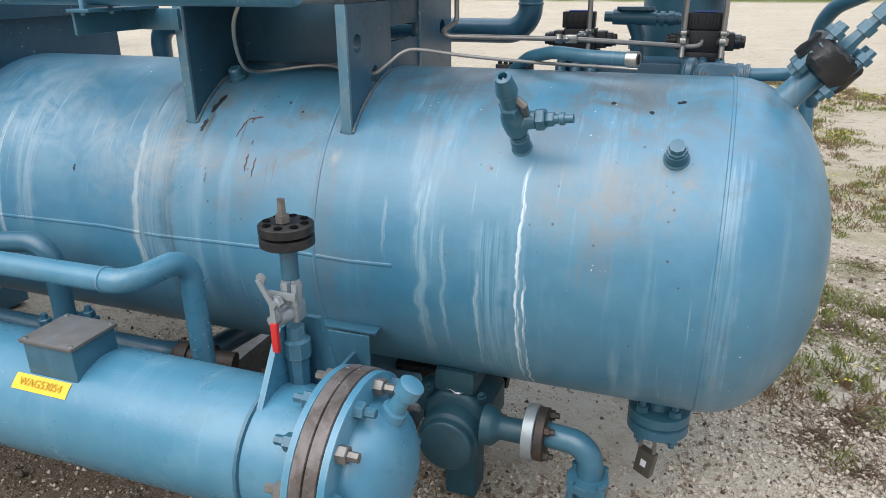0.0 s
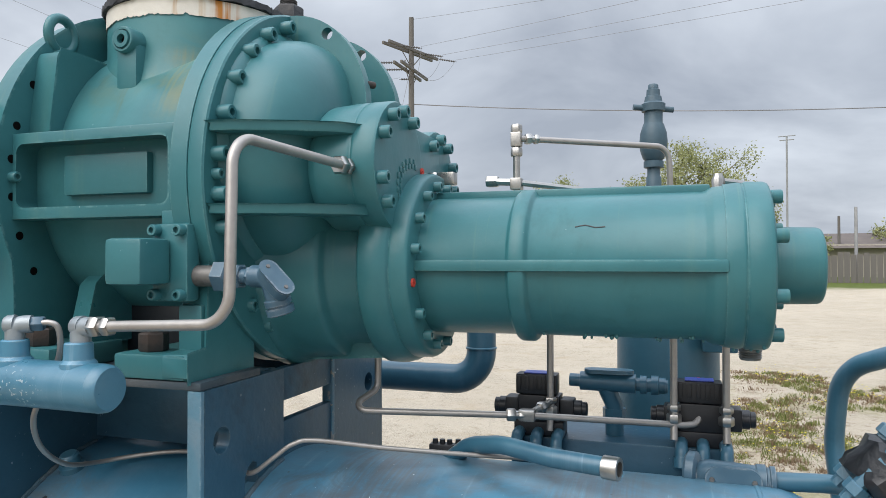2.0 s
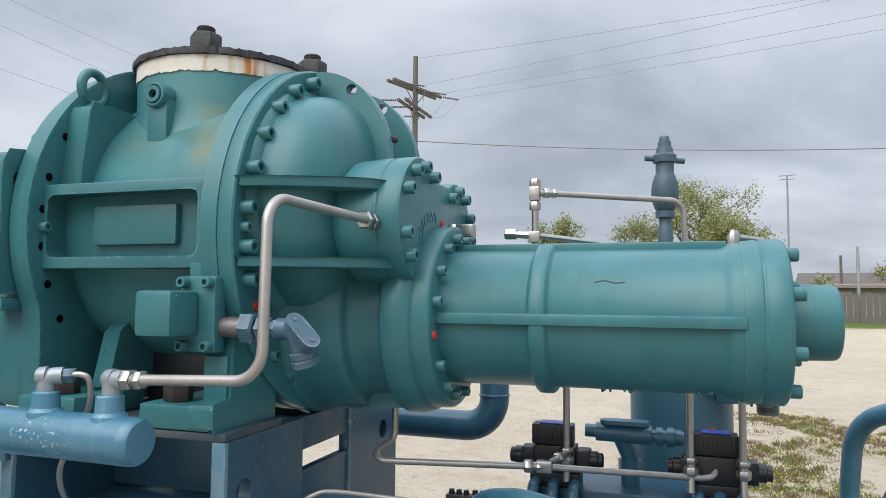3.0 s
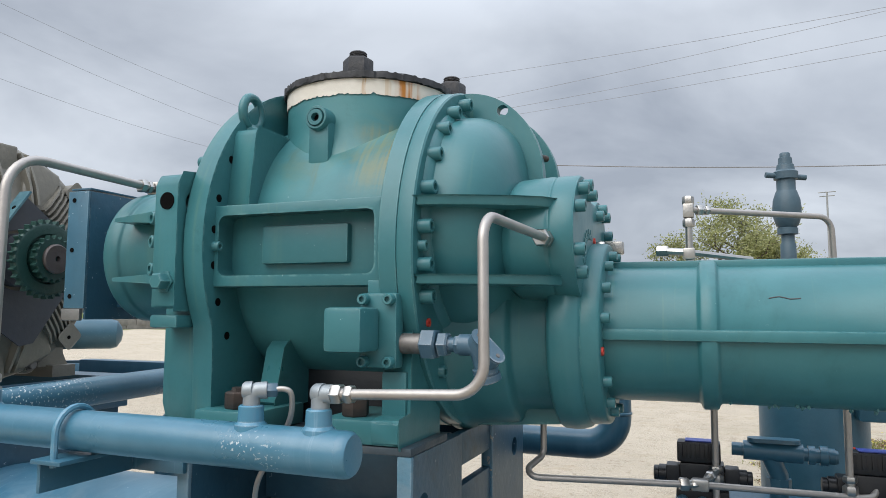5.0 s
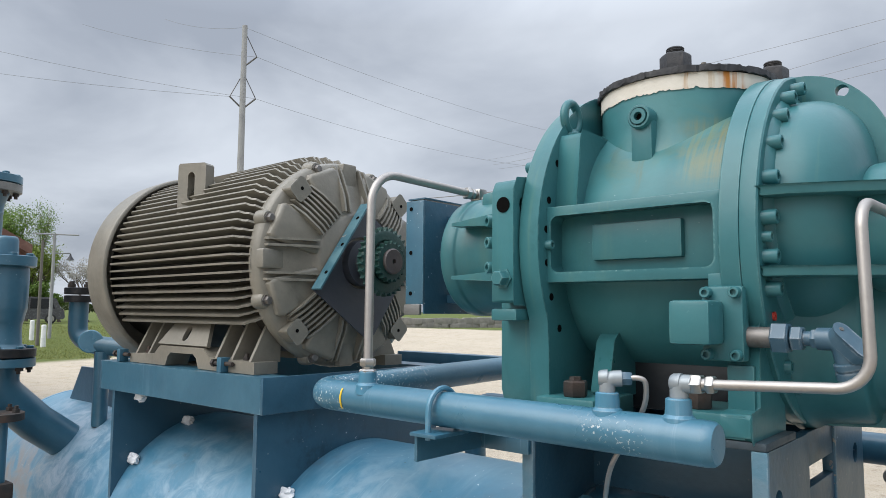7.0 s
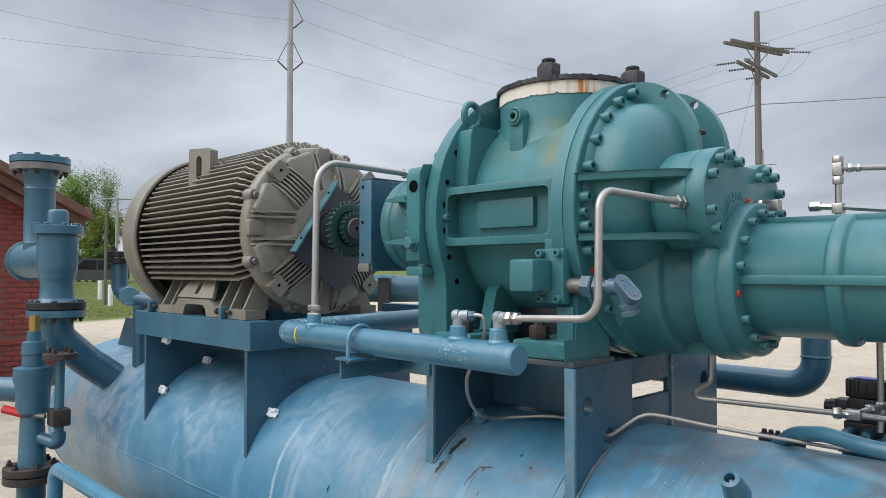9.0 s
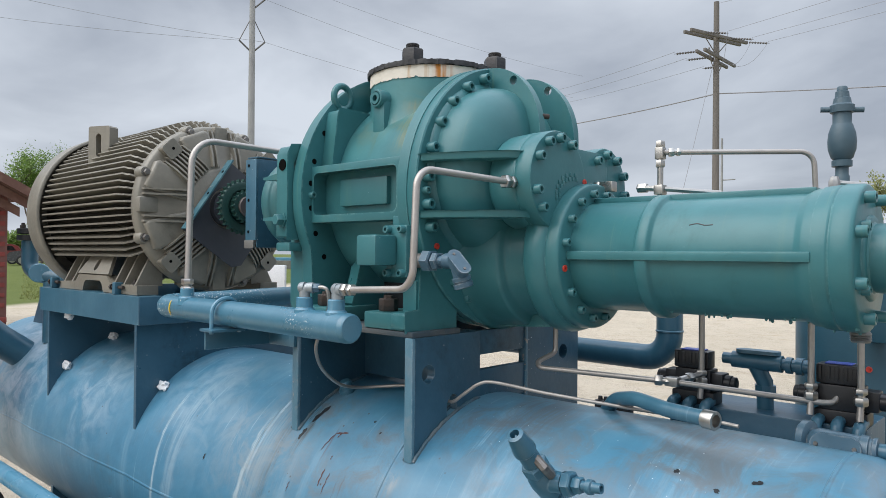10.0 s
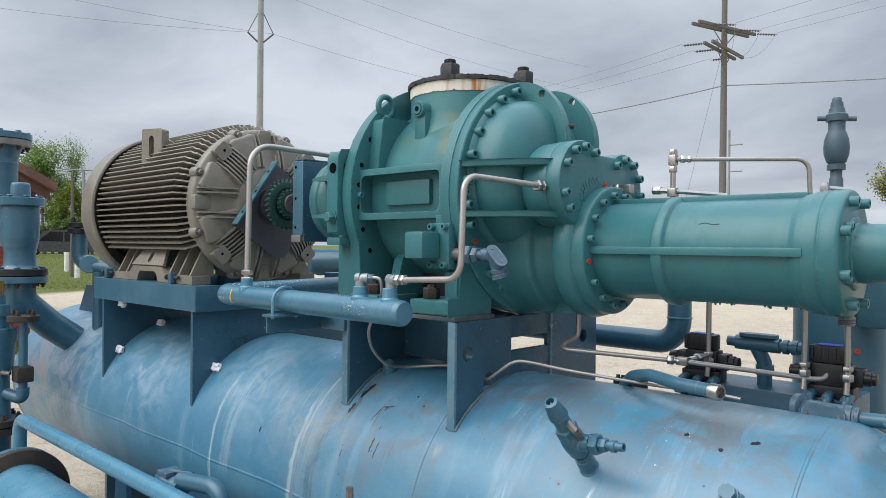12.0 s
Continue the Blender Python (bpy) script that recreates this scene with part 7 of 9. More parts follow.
for i in range(4):
    a = radians(45 + 90 * i)
    bolt(HEX_BLACK, (gx + 0.05 * math.cos(a), gy + 0.05 * math.sin(a), 1.23), (0, 0, 1), tf)
bm = BM()
box(bm, (gx - 0.05, gy - 0.04, 0.89), (gx + 0.045, gy + 0.04, 0.97), 0.01)
vb = part("valve_body", bm, RUSTY, ol)
bm = BM()
sweep(bm, [(gx - 0.03, gy - 0.05, 0.935), (gx - 0.1, gy - 0.12, 0.945)], 0.012, 8)
part("lever", bm, GREY_FLANGE, vb)
bm = BM()
sweep(bm, [(gx - 0.1, gy - 0.12, 0.945), (gx - 0.17, gy - 0.19, 0.97)], 0.02, 8)
part("grip", bm, RED, vb, "red grip")
# bent stub pipe with a black flange behind the fan cover
SX, SY = -3.735, 1.634
stub = thing("stub_pipe", (SX, SY, on_tank(SY)), "dark blue bent stub pipe with a black flange", "pipe")
bm = BM()
sweep(bm, rounded([(SX, SY, 1.66), (SX, SY, 1.5), (SX + 0.08, SY + 0.04, 1.47), (SX + 0.55, SY + 0.42, 1.40)], 0.07, 8), 0.04, 20)
part("pipe", bm, BLUE, stub)
d = Vector((0.9, -0.43, 0)).normalized()
bm = BM()
lathe(bm, (SX + 0.07, SY + 0.03, 1.485), d, [(-0.03, 0.04), (0.02, 0.042), (0.02, 0.046), (0.024, 0.05), (0.044, 0.05), (0.048, 0.046), (0.048, 0)], 28)
part("end_cap", bm, LIGHT_BLUE, stub)
for z in (1.655, 1.69):
    bm = BM()
    lathe(bm, (SX, SY, z), (0, 0, 1), disc(0.062, 0, 0.03, 0.004), 32)
    fl = part("flange", bm, BLACK_STUD, stub)
for i in range(4):
    a = radians(30 + 90 * i)
    bolt(HEX_BLACK, (SX + 0.046 * math.cos(a), SY + 0.046 * math.sin(a), 1.722), (0, 0, 1), fl)
bm = BM()
sweep(bm, [(SX + 0.12, SY + 0.06, on_tank(SY + 0.06) - 0.01), (SX + 0.12, SY + 0.06, 1.44)], 0.032, 16)
part("post", bm, BLUE, stub)

# ---- torn foil patches on the tank under the motor frame ----
random.seed(11)
for x, y, z in ((-3.052, 1.792, on_tank(1.792)), (-3.085, 1.595, on_tank(1.595) + 0.012), (-2.188, 1.625, on_tank(1.625) - 0.004), (-3.01, 1.575, 1.294)):
    fo = thing("foam_lump", (x, y, z), "small pitted lump of white foam on blue steel", "lump", "white foam lumps")
    bm = BM()
    bmesh.ops.create_icosphere(bm, subdivisions=3, radius=1.0)
    off_ = Vector((x * 7, y * 5, 2))
    for vv in bm.verts:
        n_ = 1 + 0.45 * noise.noise(vv.co * 1.7 + off_) + 0.2 * noise.noise(vv.co * 4.5 + off_)
        vv.co = Vector((x, y, z + 0.012)) + Vector((vv.co.x * 0.03, vv.co.y * 0.017, vv.co.z * 0.02)) * n_
    part("lump", bm, FOIL, fo)

# ---- equipment behind the tank ----
block = thing("valve_block_base", (-0.2, 2.32, 1.1), "dark blue steel box that carries the solenoid valves", "box")
bm = BM()
box(bm, (-0.43, 2.22, 0.72), (0.05, 2.42, 1.2), 0.006)
part("body", bm, DARK_BLUE, block)
vessel = thing("vertical_vessel", (-0.1, 2.66, GROUND), "blue upright vessel behind the valve block", "vessel")
bm = BM()
lathe(bm, (-0.085, 2.64, 0), (0, 0, 1), [(GROUND, 0.135), (1.55, 0.135), (1.6, 0.12), (1.64, 0.06), (1.65, 0)], 40)
# pipe blue made darker, with the shade below the slide cylinder in it
VESSEL = material("shade_darkened_vessel_blue", (0.024, 0.082, 0.118), 0.36, second=(0.036, 0.105, 0.15), second_scale=4, chips=(0.4, 0.46, 0.5), chip_scale=90, chip_cut=0.7, bump=0.18, bump_scale=60)
part("shell", bm, VESSEL, vessel)
bm = BM()
box(bm, (0.0, 2.48, 1.375), (0.085, 2.56, 1.62), 0.008)
part("side_box", bm, VESSEL, vessel)
bm = BM()
lathe(bm, (-0.009, 2.5285, 1.298), (0.5, -1, 0), [(0, 0.008), (0.004, 0.008), (0.004, 0.004), (0.001, 0.004), (0.001, 0)], 14)
part("red_mark", bm, RED_PLUG, vessel, "small red mark")
prv = thing("safety_valve", (-0.121, 2.725, 1.65), "dark blue-grey safety valve with a winged cap", "valve")
PRV = material("blue_grey_valve_paint", (0.045, 0.085, 0.11), 0.5, second=(0.07, 0.11, 0.14), second_scale=9, bump=0.2)
bm = BM()
lathe(bm, (-0.121, 2.725, 0), (0, 0, 1), [(1.62, 0.018), (1.80, 0.018), (1.80, 0.022), (1.845, 0.021), (1.85, 0.018), (1.872, 0.018), (1.874, 0.028), (1.892, 0.028), (1.894, 0.024), (1.90, 0.03), (1.925, 0.038), (1.95, 0.0395), (1.975, 0.037), (2.0, 0.029), (2.004, 0.026), (2.035, 0.026), (2.037, 0.033), (2.058, 0.034), (2.064, 0.026), (2.08, 0.023), (2.082, 0.020), (2.10, 0.0185), (2.102, 0.015), (2.113, 0.0145), (2.116, 0.012), (2.116, 0)], 24)
part("body", bm, PRV, prv)
bm = BM()
sweep(bm, [(-0.176, 2.707, 2.05), (-0.066, 2.743, 2.042)], 0.0085, 12)
part("wing", bm, PRV, prv)
pipe_run("discharge_pipe", "dark blue pipe with elbow behind the compressor", [(-2.25, 2.60, GROUND), (-2.25, 2.60, 1.26), (-0.605, 2.60, 1.255), (-0.605, 2.60, 1.62)], 0.085, 0.043, BLUE, [((-0.605, 2.6, 1.35), (0, 0, 1))])


def solenoid(x, y, z):
    t = thing("solenoid_valve", (x, y, z), "black solenoid valve with two coils and blue label", "valve", "solenoid valves")
    bm = BM()
    box(bm, (x - 0.06, y - 0.035, z), (x + 0.06, y + 0.035, z + 0.075), 0.004)
    body = part("body", bm, BLACK, t)
    bm = BM()
    box(bm, (x - 0.068, y - 0.03, z + 0.076), (x + 0.052, y + 0.03, z + 0.135), 0.006)
    for i in range(5):
        box(bm, (x - 0.064 + 0.024 * i, y - 0.034, z + 0.09), (x - 0.052 + 0.024 * i, y - 0.0301, z + 0.13), 0.002)
    hood = part("hood", bm, BLACK, t)
    bm = BM()
    box(bm, (x - 0.045, y - 0.024, z + 0.1355), (x + 0.03, y + 0.024, z + 0.139), 0.001)
    part("tag", bm, BLUE_TAG, hood, "blue label")
    for s in (-1, 1):
        bm = BM()
        box(bm, (min(x + s * 0.0605, x + s * 0.1), y - 0.03, z + 0.005), (max(x + s * 0.0605, x + s * 0.1), y + 0.03, z + 0.066), 0.006)
        coil = part("coil", bm, BLACK, t)
        bm = BM()
        lathe(bm, (x + s * 0.1, y, z + 0.035), (s, 0, 0), [(0, 0.026), (0.02, 0.026), (0.022, 0.022), (0.034, 0.022), (0.036, 0.018), (0.036, 0)], 14)
        part("coil_nut", bm, BLACK, coil)
    bm = BM()
    box(bm, (x - 0.072, y - 0.036, z - 0.042), (x + 0.072, y + 0.045, z - 0.0005), 0.004)
    part("subplate", bm, BLACK, t)
    for dx_ in (-0.055, 0.0, 0.058):
        bm = BM()
        sweep(bm, rounded([(x + dx_, y - 0.02, z - 0.03), (x + dx_, y - 0.075, z - 0.035), (x + dx_, y - 0.085, z - 0.075)], 0.02, 5), 0.017, 12)
        lathe(bm, (x + dx_, y - 0.085, z - 0.06), (0, -0.3, -1), [(0, 0.021), (0.026, 0.021), (0.03, 0.016), (0.03, 0)], 14)
        part("port_elbow", bm, BLUE, t)
    return t


for spot in ((-0.366, 2.25, 1.234), (-0.008, 2.255, 1.234)):
    sol = solenoid(*spot)
    shrink = Matrix.Translation(spot) @ Matrix.Scale(0.8, 4) @ Matrix.Translation(-Vector(spot))
    for ob in sol.children_recursive:
        ob.data.transform(shrink)
cond = thing("conduit_fitting", (-0.17, 2.27, 1.31), "blue conduit tee between the solenoid valves", "fitting")
bm = BM()
sweep(bm, [(-0.30, 2.27, 1.327), (-0.08, 2.27, 1.322)], 0.015, 14)
sweep(bm, [(-0.275, 2.27, 1.326), (-0.15, 2.27, 1.324)], 0.022, 16)
slab(bm, circle(-0.245, 2.27, 0.021, 8, 90, 270) + circle(-0.175, 2.27, 0.021, 8, -90, 90), [], (0, 0, 1.346), (1, 0, 0), (0, 1, 0), (0, 0, 1), 0.009)
lathe(bm, (-0.14, 2.27, 1.323), X, [(0, 0.021), (0.014, 0.021), (0.014, 0.016), (0.024, 0.016), (0.024, 0.022), (0.04, 0.022), (0.041, 0.018), (0.055, 0.018)], 12)
part("body", bm, BLUE, cond)
bm = BM()
sweep(bm, [(-0.22, 2.275, 1.32), (-0.2, 2.29, 1.27), (-0.2, 2.295, 1.195)], 0.021, 14)
lathe(bm, (-0.2, 2.295, 1.262), (0, 0, -1), [(0, 0.027), (0.03, 0.027)], 8)
part("drop", bm, BLUE, cond)
# steel tubes between cylinder and valves
G = "stainless tubes at the solenoid valves"
for x, zt in ((-0.336, 1.47), (-0.067, 1.47), (0.039, 1.46)):
    t = tubing("control_tube", [(x, 2.21, zt + 0.1), (x, 2.21, 1.26), (x, 2.2, 1.22)], 0.02, 0.0078, "straight stainless control tube below the cylinder", [((x, 2.21, 1.255), (0, 0, 1), 0.016, 0.02)])
    t["group"] = G
t = tubing("control_tube", [(-0.70, 2.06, 1.52), (-0.70, 2.06, 1.32), (-0.74, 1.98, 1.285), (-0.36, 2.104, 1.273), (-0.045, 2.215, 1.25), (-0.018, 2.225, 1.252), (-0.012, 2.245, 1.285)], 0.022, 0.0072, "long stainless tube across the solenoid valves",
           [((-0.41, 2.088, 1.275), (1, 0.33, -0.03), 0.0145, 0.02), ((-0.012, 2.237, 1.275), (0, 0.5, 1), 0.014, 0.016)])
bm = BM()
box(bm, (-0.385, 2.088, 1.262), (-0.35, 2.118, 1.286), 0.004)
sweep(bm, [(-0.365, 2.105, 1.275), (-0.335, 2.2, 1.285)], 0.008, 8)
nut(bm, (-0.35, 2.15, 1.28), (0.3, 0.95, 0.1), 0.013, 0.02)
part("tee", bm, BRIGHT, t)
# tee and tube on top of the slide cylinder
tt = tubing("top_tube", [(-0.376, 2.041, 1.863), (-0.075, 2.255, 1.862), (-0.07, 2.262, 1.72)], 0.035, 0.0066, "stainless tube with tee over the slide cylinder", [((-0.36, 2.052, 1.863), (0.83, 0.55, 0), 0.012, 0.014)])
bm = BM()
sweep(bm, [(-0.376, 2.041, 1.74), (-0.376, 2.041, 1.885)], 0.0075, 10)
nut(bm, (-0.376, 2.041, 1.873), (0, 0, 1), 0.0125, 0.019)
nut(bm, (-0.376, 2.041, 1.825), (0, 0, 1), 0.0125, 0.018)
box(bm, (-0.387, 2.03, 1.845), (-0.365, 2.052, 1.876), 0.003)
box(bm, (-0.388, 2.027, 1.755), (-0.364, 2.055, 1.78), 0.003)
sweep(bm, [(-0.376, 2.041, 1.771), (-0.43, 2.055, 1.776)], 0.008, 8)
nut(bm, (-0.445, 2.057, 1.776), X, 0.013, 0.026)
sweep(bm, [(-0.376, 2.041, 1.771), (-0.25, 2.115, 1.758)], 0.0065, 8)
part("tee", bm, BRIGHT, tt)
ep = thing("end_fitting", (0.018, 2.06, 1.755), "bright elbow fitting on top of the cylinder head", "fitting")
bm = BM()
lathe(bm, (0.018, 2.06, 1.742), (0, 0, 1), [(0, 0.0115), (0.022, 0.0125), (0.03, 0.009), (0.034, 0.008), (0.034, 0)], 8)
sweep(bm, [(0.018, 2.06, 1.762), (0.075, 2.09, 1.756)], 0.0065, 8)
part("body", bm, BRIGHT, ep)
cp = thing("cap_fitting", (-0.545, 2.07, 1.80), "bright plug fitting on the bearing cap", "fitting")
bm = BM()
nut(bm, (-0.575, 2.06, 1.785), X, 0.018, 0.02)
box(bm, (-0.555, 2.045, 1.772), (-0.515, 2.075, 1.8), 0.004)
part("body", bm, BRIGHT, cp)
# elbow valve at the tank top with its hose
ev = thing("tank_elbow", (0.03, 2.05, 1.19), "blue elbow with capped cover on the tank top", "fitting")
bm = BM()
sweep(bm, rounded([(-0.02, 2.06, 1.15), (-0.02, 2.05, 1.2), (0.03, 2.03, 1.202), (0.085, 2.025, 1.2)], 0.03, 6), 0.026, 18)
lathe(bm, (-0.045, 2.055, 1.2), (1, -0.25, 0), [(0, 0.0), (0, 0.03), (0.006, 0.037), (0.02, 0.037), (0.024, 0.031)], 18)
lathe(bm, (0.076, 2.026, 1.2), X, [(0, 0.026), (0.003, 0.029), (0.018, 0.029), (0.02, 0.024), (0.024, 0.024), (0.026, 0.027), (0.034, 0.027), (0.036, 0.018)], 18)
part("body", bm, GREY_BLUE, ev)
bm = BM()
slab(bm, circle(0.012, 1.203, 0.024, 10, 90, 270) + circle(0.062, 1.203, 0.024, 10, -90, 90), [], (0, 1.992, 0), (1, 0, 0), (0, 0, 1), (0, 1, 0), 0.01)
cpl = part("cover_plate", bm, GREY_BLUE, ev)
for x in (0.0, 0.073):
    bm = BM()
    lathe(bm, (x, 1.992, 1.203), (0, -1, 0), [(0, 0.005), (0.003, 0.004), (0.003, 0)], 8)
    part("screw", bm, ZINC, cpl)
bm = BM()
sweep(bm, rounded([(0.1, 2.025, 1.2), (0.22, 2.035, 1.203), (0.27, 2.08, 1.17), (0.28, 2.12, 1.12)], 0.08, 6), 0.017, 14)
part("hose", bm, BLUE, ev)

# ---- dark piping and fittings under the tank ----
pipe_run("drain_pipe", "dark blue drain pipe low under the tank", [(-2.9, 1.62, 0.30), (-1.55, 1.60, 0.30), (-1.50, 1.75, 0.24), (-1.48, 2.2, 0.2)], 0.07, 0.04, DARK_BLUE)
pipe_run("drain_pipe", "dark blue drain pipe low under the tank", [(-2.9, 1.48, 0.18), (-1.75, 1.48, 0.18), (-1.72, 1.48, GROUND)], 0.06, 0.03, DARK_BLUE)
nz = thing("rusty_nozzle", (-1.36, 1.6, 0.3), "rusty black pipe fittings under the tank", "fitting")
bm = BM()
lathe(bm, (-1.48, 1.56, 0.33), (1, 0.25, -0.1), [(0, 0.03), (0.02, 0.045), (0.05, 0.045), (0.05, 0.036), (0.09, 0.036), (0.1, 0.05), (0.13, 0.05), (0.13, 0.034), (0.2, 0.034)], 18)
part("body", bm, RUSTY, nz)
rail = thing("black_rail", (-1.0, 1.9, 0.2), "black pipe rail with couplings under the tank", "pipe")
bm = BM()
sweep(bm, [(-1.3, 2.0, 0.16), (-0.5, 2.0, 0.17)], 0.022, 12)
for x in (-1.2, -0.98, -0.8):
    lathe(bm, (x, 2.0, 0.162), X, [(0, 0.035), (0.05, 0.035)], 12)
    sweep(bm, [(x + 0.02, 2.0, 0.16), (x + 0.02, 2.0, GROUND)], 0.025, 10)
part("pipe", bm, BLACK_STUD, rail)


# ---- beam behind the drive end, and the next machine across the lot ----
bb = thing("cable_beam", (-2.0, 2.6, 1.4), "dark blue steel beam on posts behind the machine", "beam")
bm = BM()
box(bm, (-2.6, 2.50, 1.40), (-1.45, 2.56, 1.455), 0.004)
part("beam", bm, DARK_BLUE, bb)
for x in (-2.5, -1.55):
    bm = BM()
    box(bm, (x, 2.505, GROUND), (x + 0.05, 2.555, 1.3995), 0.004)
    part("post", bm, DARK_BLUE, bb)

for x, y in ((-0.56, 2.10), (-0.5, 2.08)):
    tbk = thing("terminal_block", (x, y, on_tank(y)), "small black plastic terminal block on the tank", "terminal", "terminal blocks")
    bm = BM()
    z = on_tank(y)
    box(bm, (x - 0.028, y - 0.014, z - 0.004), (x + 0.028, y + 0.014, z + 0.028), 0.004)
    for i in range(3):
        lathe(bm, (x - 0.017 + 0.017 * i, y, z + 0.027), (0, 0, 1), [(0, 0.007), (0.01, 0.006), (0.011, 0)], 8)
    part("block", bm, BLACK, tbk)


def far_machine():
    t = thing("far_compressor_skid", (-13.2, 12.4, GROUND), "distant light blue vessel on a dark blue skid", "machine")
    bm = BM()
    lathe(bm, (-15.1, 11.6, 1.12), (0.75, 0.66, 0), [(0, 0), (0.03, 0.16), (0.12, 0.3), (0.25, 0.34), (2.3, 0.34), (2.43, 0.3), (2.52, 0.16), (2.55, 0)], 40)
    part("vessel", bm, VESSEL, t)
    m = Matrix.Translation((-14.0, 12.4, 0)) @ Matrix.Rotation(math.atan2(0.66, 0.75), 4, "Z")
    for lo, hi, mat, nm in (((-2.6, -0.6, GROUND - 0.02), (0.4, -0.45, 0.5), DARK_BLUE, "skid_beam"), ((-2.6, 0.5, GROUND - 0.02), (0.4, 0.65, 0.5), DARK_BLUE, "skid_beam"),
                            ((-0.3, -0.5, 0.51), (0.0, -0.1, 1.5), BLACK, "control_box"), ((-2.3, -0.3, 0.51), (-2.2, -0.2, 2.0), LIGHT_BLUE, "post"), ((-1.4, 0.1, 0.51), (-1.3, 0.2, 1.9), DARK_BLUE, "post"),
                            ((-2.3, -0.66, 1.42), (0.2, -0.56, 1.5), LIGHT_BLUE, "rail"), ((-2.1, -0.7, 0.7), (-1.5, -0.5, 1.3), FOIL, "panel"), ((-1.2, -0.66, 0.51), (-1.12, -0.58, 1.42), DARK_BLUE, "post")):
        bm = BM()
        box(bm, lo, hi, 0.02, m)
        part(nm, bm, mat, t)


far_machine()


# ---- surroundings ----
def at(az, d, z=None):
    """A place by its bearing (degrees from +y towards -x) and distance from the machine."""
    x, y = -d * math.sin(radians(az)), 0.3 + d * math.cos(radians(az))
    return Vector((x, y, ground_at(x, y) if z is None else z))


WOOD = material("weathered_grey_wood", (0.13, 0.12, 0.108), 0.85, second=(0.14, 0.125, 0.11), second_scale=3, bump=0.5, bump_scale=30, stretch=(1, 1, 0.15))
CONCRETE_POLE = material("grey_pole", (0.3, 0.3, 0.3), 0.75, second=(0.2, 0.2, 0.21), second_scale=1.5, bump=0.2, bump_scale=20)
WIRE = material("wire", (0.2, 0.2, 0.21), 0.6, bump=0.0)
INSULATOR = material("grey_insulator", (0.09, 0.085, 0.085), 0.3, bump=0.0)
BRICK = material("red_brick_wall", (0.22, 0.048, 0.04), 0.85, second=(0.15, 0.035, 0.03), second_scale=2.5, fine=0.2, bump=0.5, bump_scale=14)
MORTAR = material("mortar", (0.16, 0.07, 0.06), 0.9, second=(0.12, 0.05, 0.045), second_scale=4, bump=0.4)
ROOF = material("brown_roof_boards", (0.12, 0.06, 0.045), 0.8, second=(0.2, 0.12, 0.09), second_scale=6, bump=0.4, bump_scale=20)
WHITE_PAINT = material("white_painted_wood", (0.7, 0.7, 0.68), 0.6, second=(0.55, 0.55, 0.52), second_scale=4, bump=0.2)
BARK = material("bark", (0.11, 0.085, 0.065), 0.9, second=(0.07, 0.055, 0.04), second_scale=6, bump=0.8, bump_scale=20)
CAR_PAINT = material("dark_grey_car_paint", (0.06, 0.061, 0.068), 0.25, second=(0.045, 0.045, 0.05), second_scale=1, bump=0.0, coat=0.6)
CAR_RED = material("dark_red_car_paint", (0.18, 0.02, 0.02), 0.3, bump=0.0, coat=0.5)
TYRE = material("tyre", (0.02, 0.02, 0.02), 0.85, bump=0.2)
CAR_GLASS = material("tinted_car_glass", (0.01, 0.012, 0.014), 0.08, bump=0.0)
STONE = material("grey_wall_stone", (0.2, 0.19, 0.17), 0.9, second=(0.3, 0.28, 0.25), second_scale=2, bump=0.6, bump_scale=8)


def leaf_material(name, a, b_):
    m = bpy.data.materials.new(name)
    m.use_nodes = True
    n, k = m.node_tree.nodes, m.node_tree.links
    p = n["Principled BSDF"]
    p.inputs["Roughness"].default_value = 0.6
    g = n.new("ShaderNodeNewGeometry")
    r = n.new("ShaderNodeMix")
    r.data_type = "RGBA"
    r.inputs["A"].default_value, r.inputs["B"].default_value = (*a, 1), (*b_, 1)
    k.new(g.outputs["Random Per Island"], r.inputs["Factor"])
    k.new(r.outputs["Result"], p.inputs["Base Color"])
    t = n.new("ShaderNodeBsdfTranslucent")
    k.new(r.outputs["Result"], t.inputs["Color"])
    s = n.new("ShaderNodeMixShader")
    s.inputs[0].default_value = 0.35
    k.new(p.outputs[0], s.inputs[1]), k.new(t.outputs[0], s.inputs[2])
    k.new(s.outputs[0], n["Material Output"].inputs[0])
    return m


LEAF_OLIVE = leaf_material("olive_spring_leaves", (0.16, 0.18, 0.05), (0.36, 0.36, 0.16))
LEAF_GREEN = leaf_material("fresh_green_leaves", (0.09, 0.17, 0.03), (0.24, 0.34, 0.09))
LEAF_BRIGHT = leaf_material("yellow_green_leaves", (0.16, 0.23, 0.03), (0.33, 0.4, 0.1))
LEAF_DARK = leaf_material("dark_hedge_leaves", (0.03, 0.05, 0.015), (0.07, 0.1, 0.03))
BLOSSOM = leaf_material("pale_blossom_twigs", (0.3, 0.28, 0.24), (0.5, 0.47, 0.42))
GRASS = leaf_material("grass_blades", (0.09, 0.12, 0.02), (0.27, 0.27, 0.09))
DRY = leaf_material("dry_weeds", (0.16, 0.1, 0.06), (0.3, 0.22, 0.13))
LITTER = leaf_material("dead_brown_litter", (0.07, 0.045, 0.032), (0.21, 0.14, 0.09))
FLOWER = leaf_material("yellow_flowers", (0.6, 0.5, 0.03), (0.8, 0.7, 0.05))


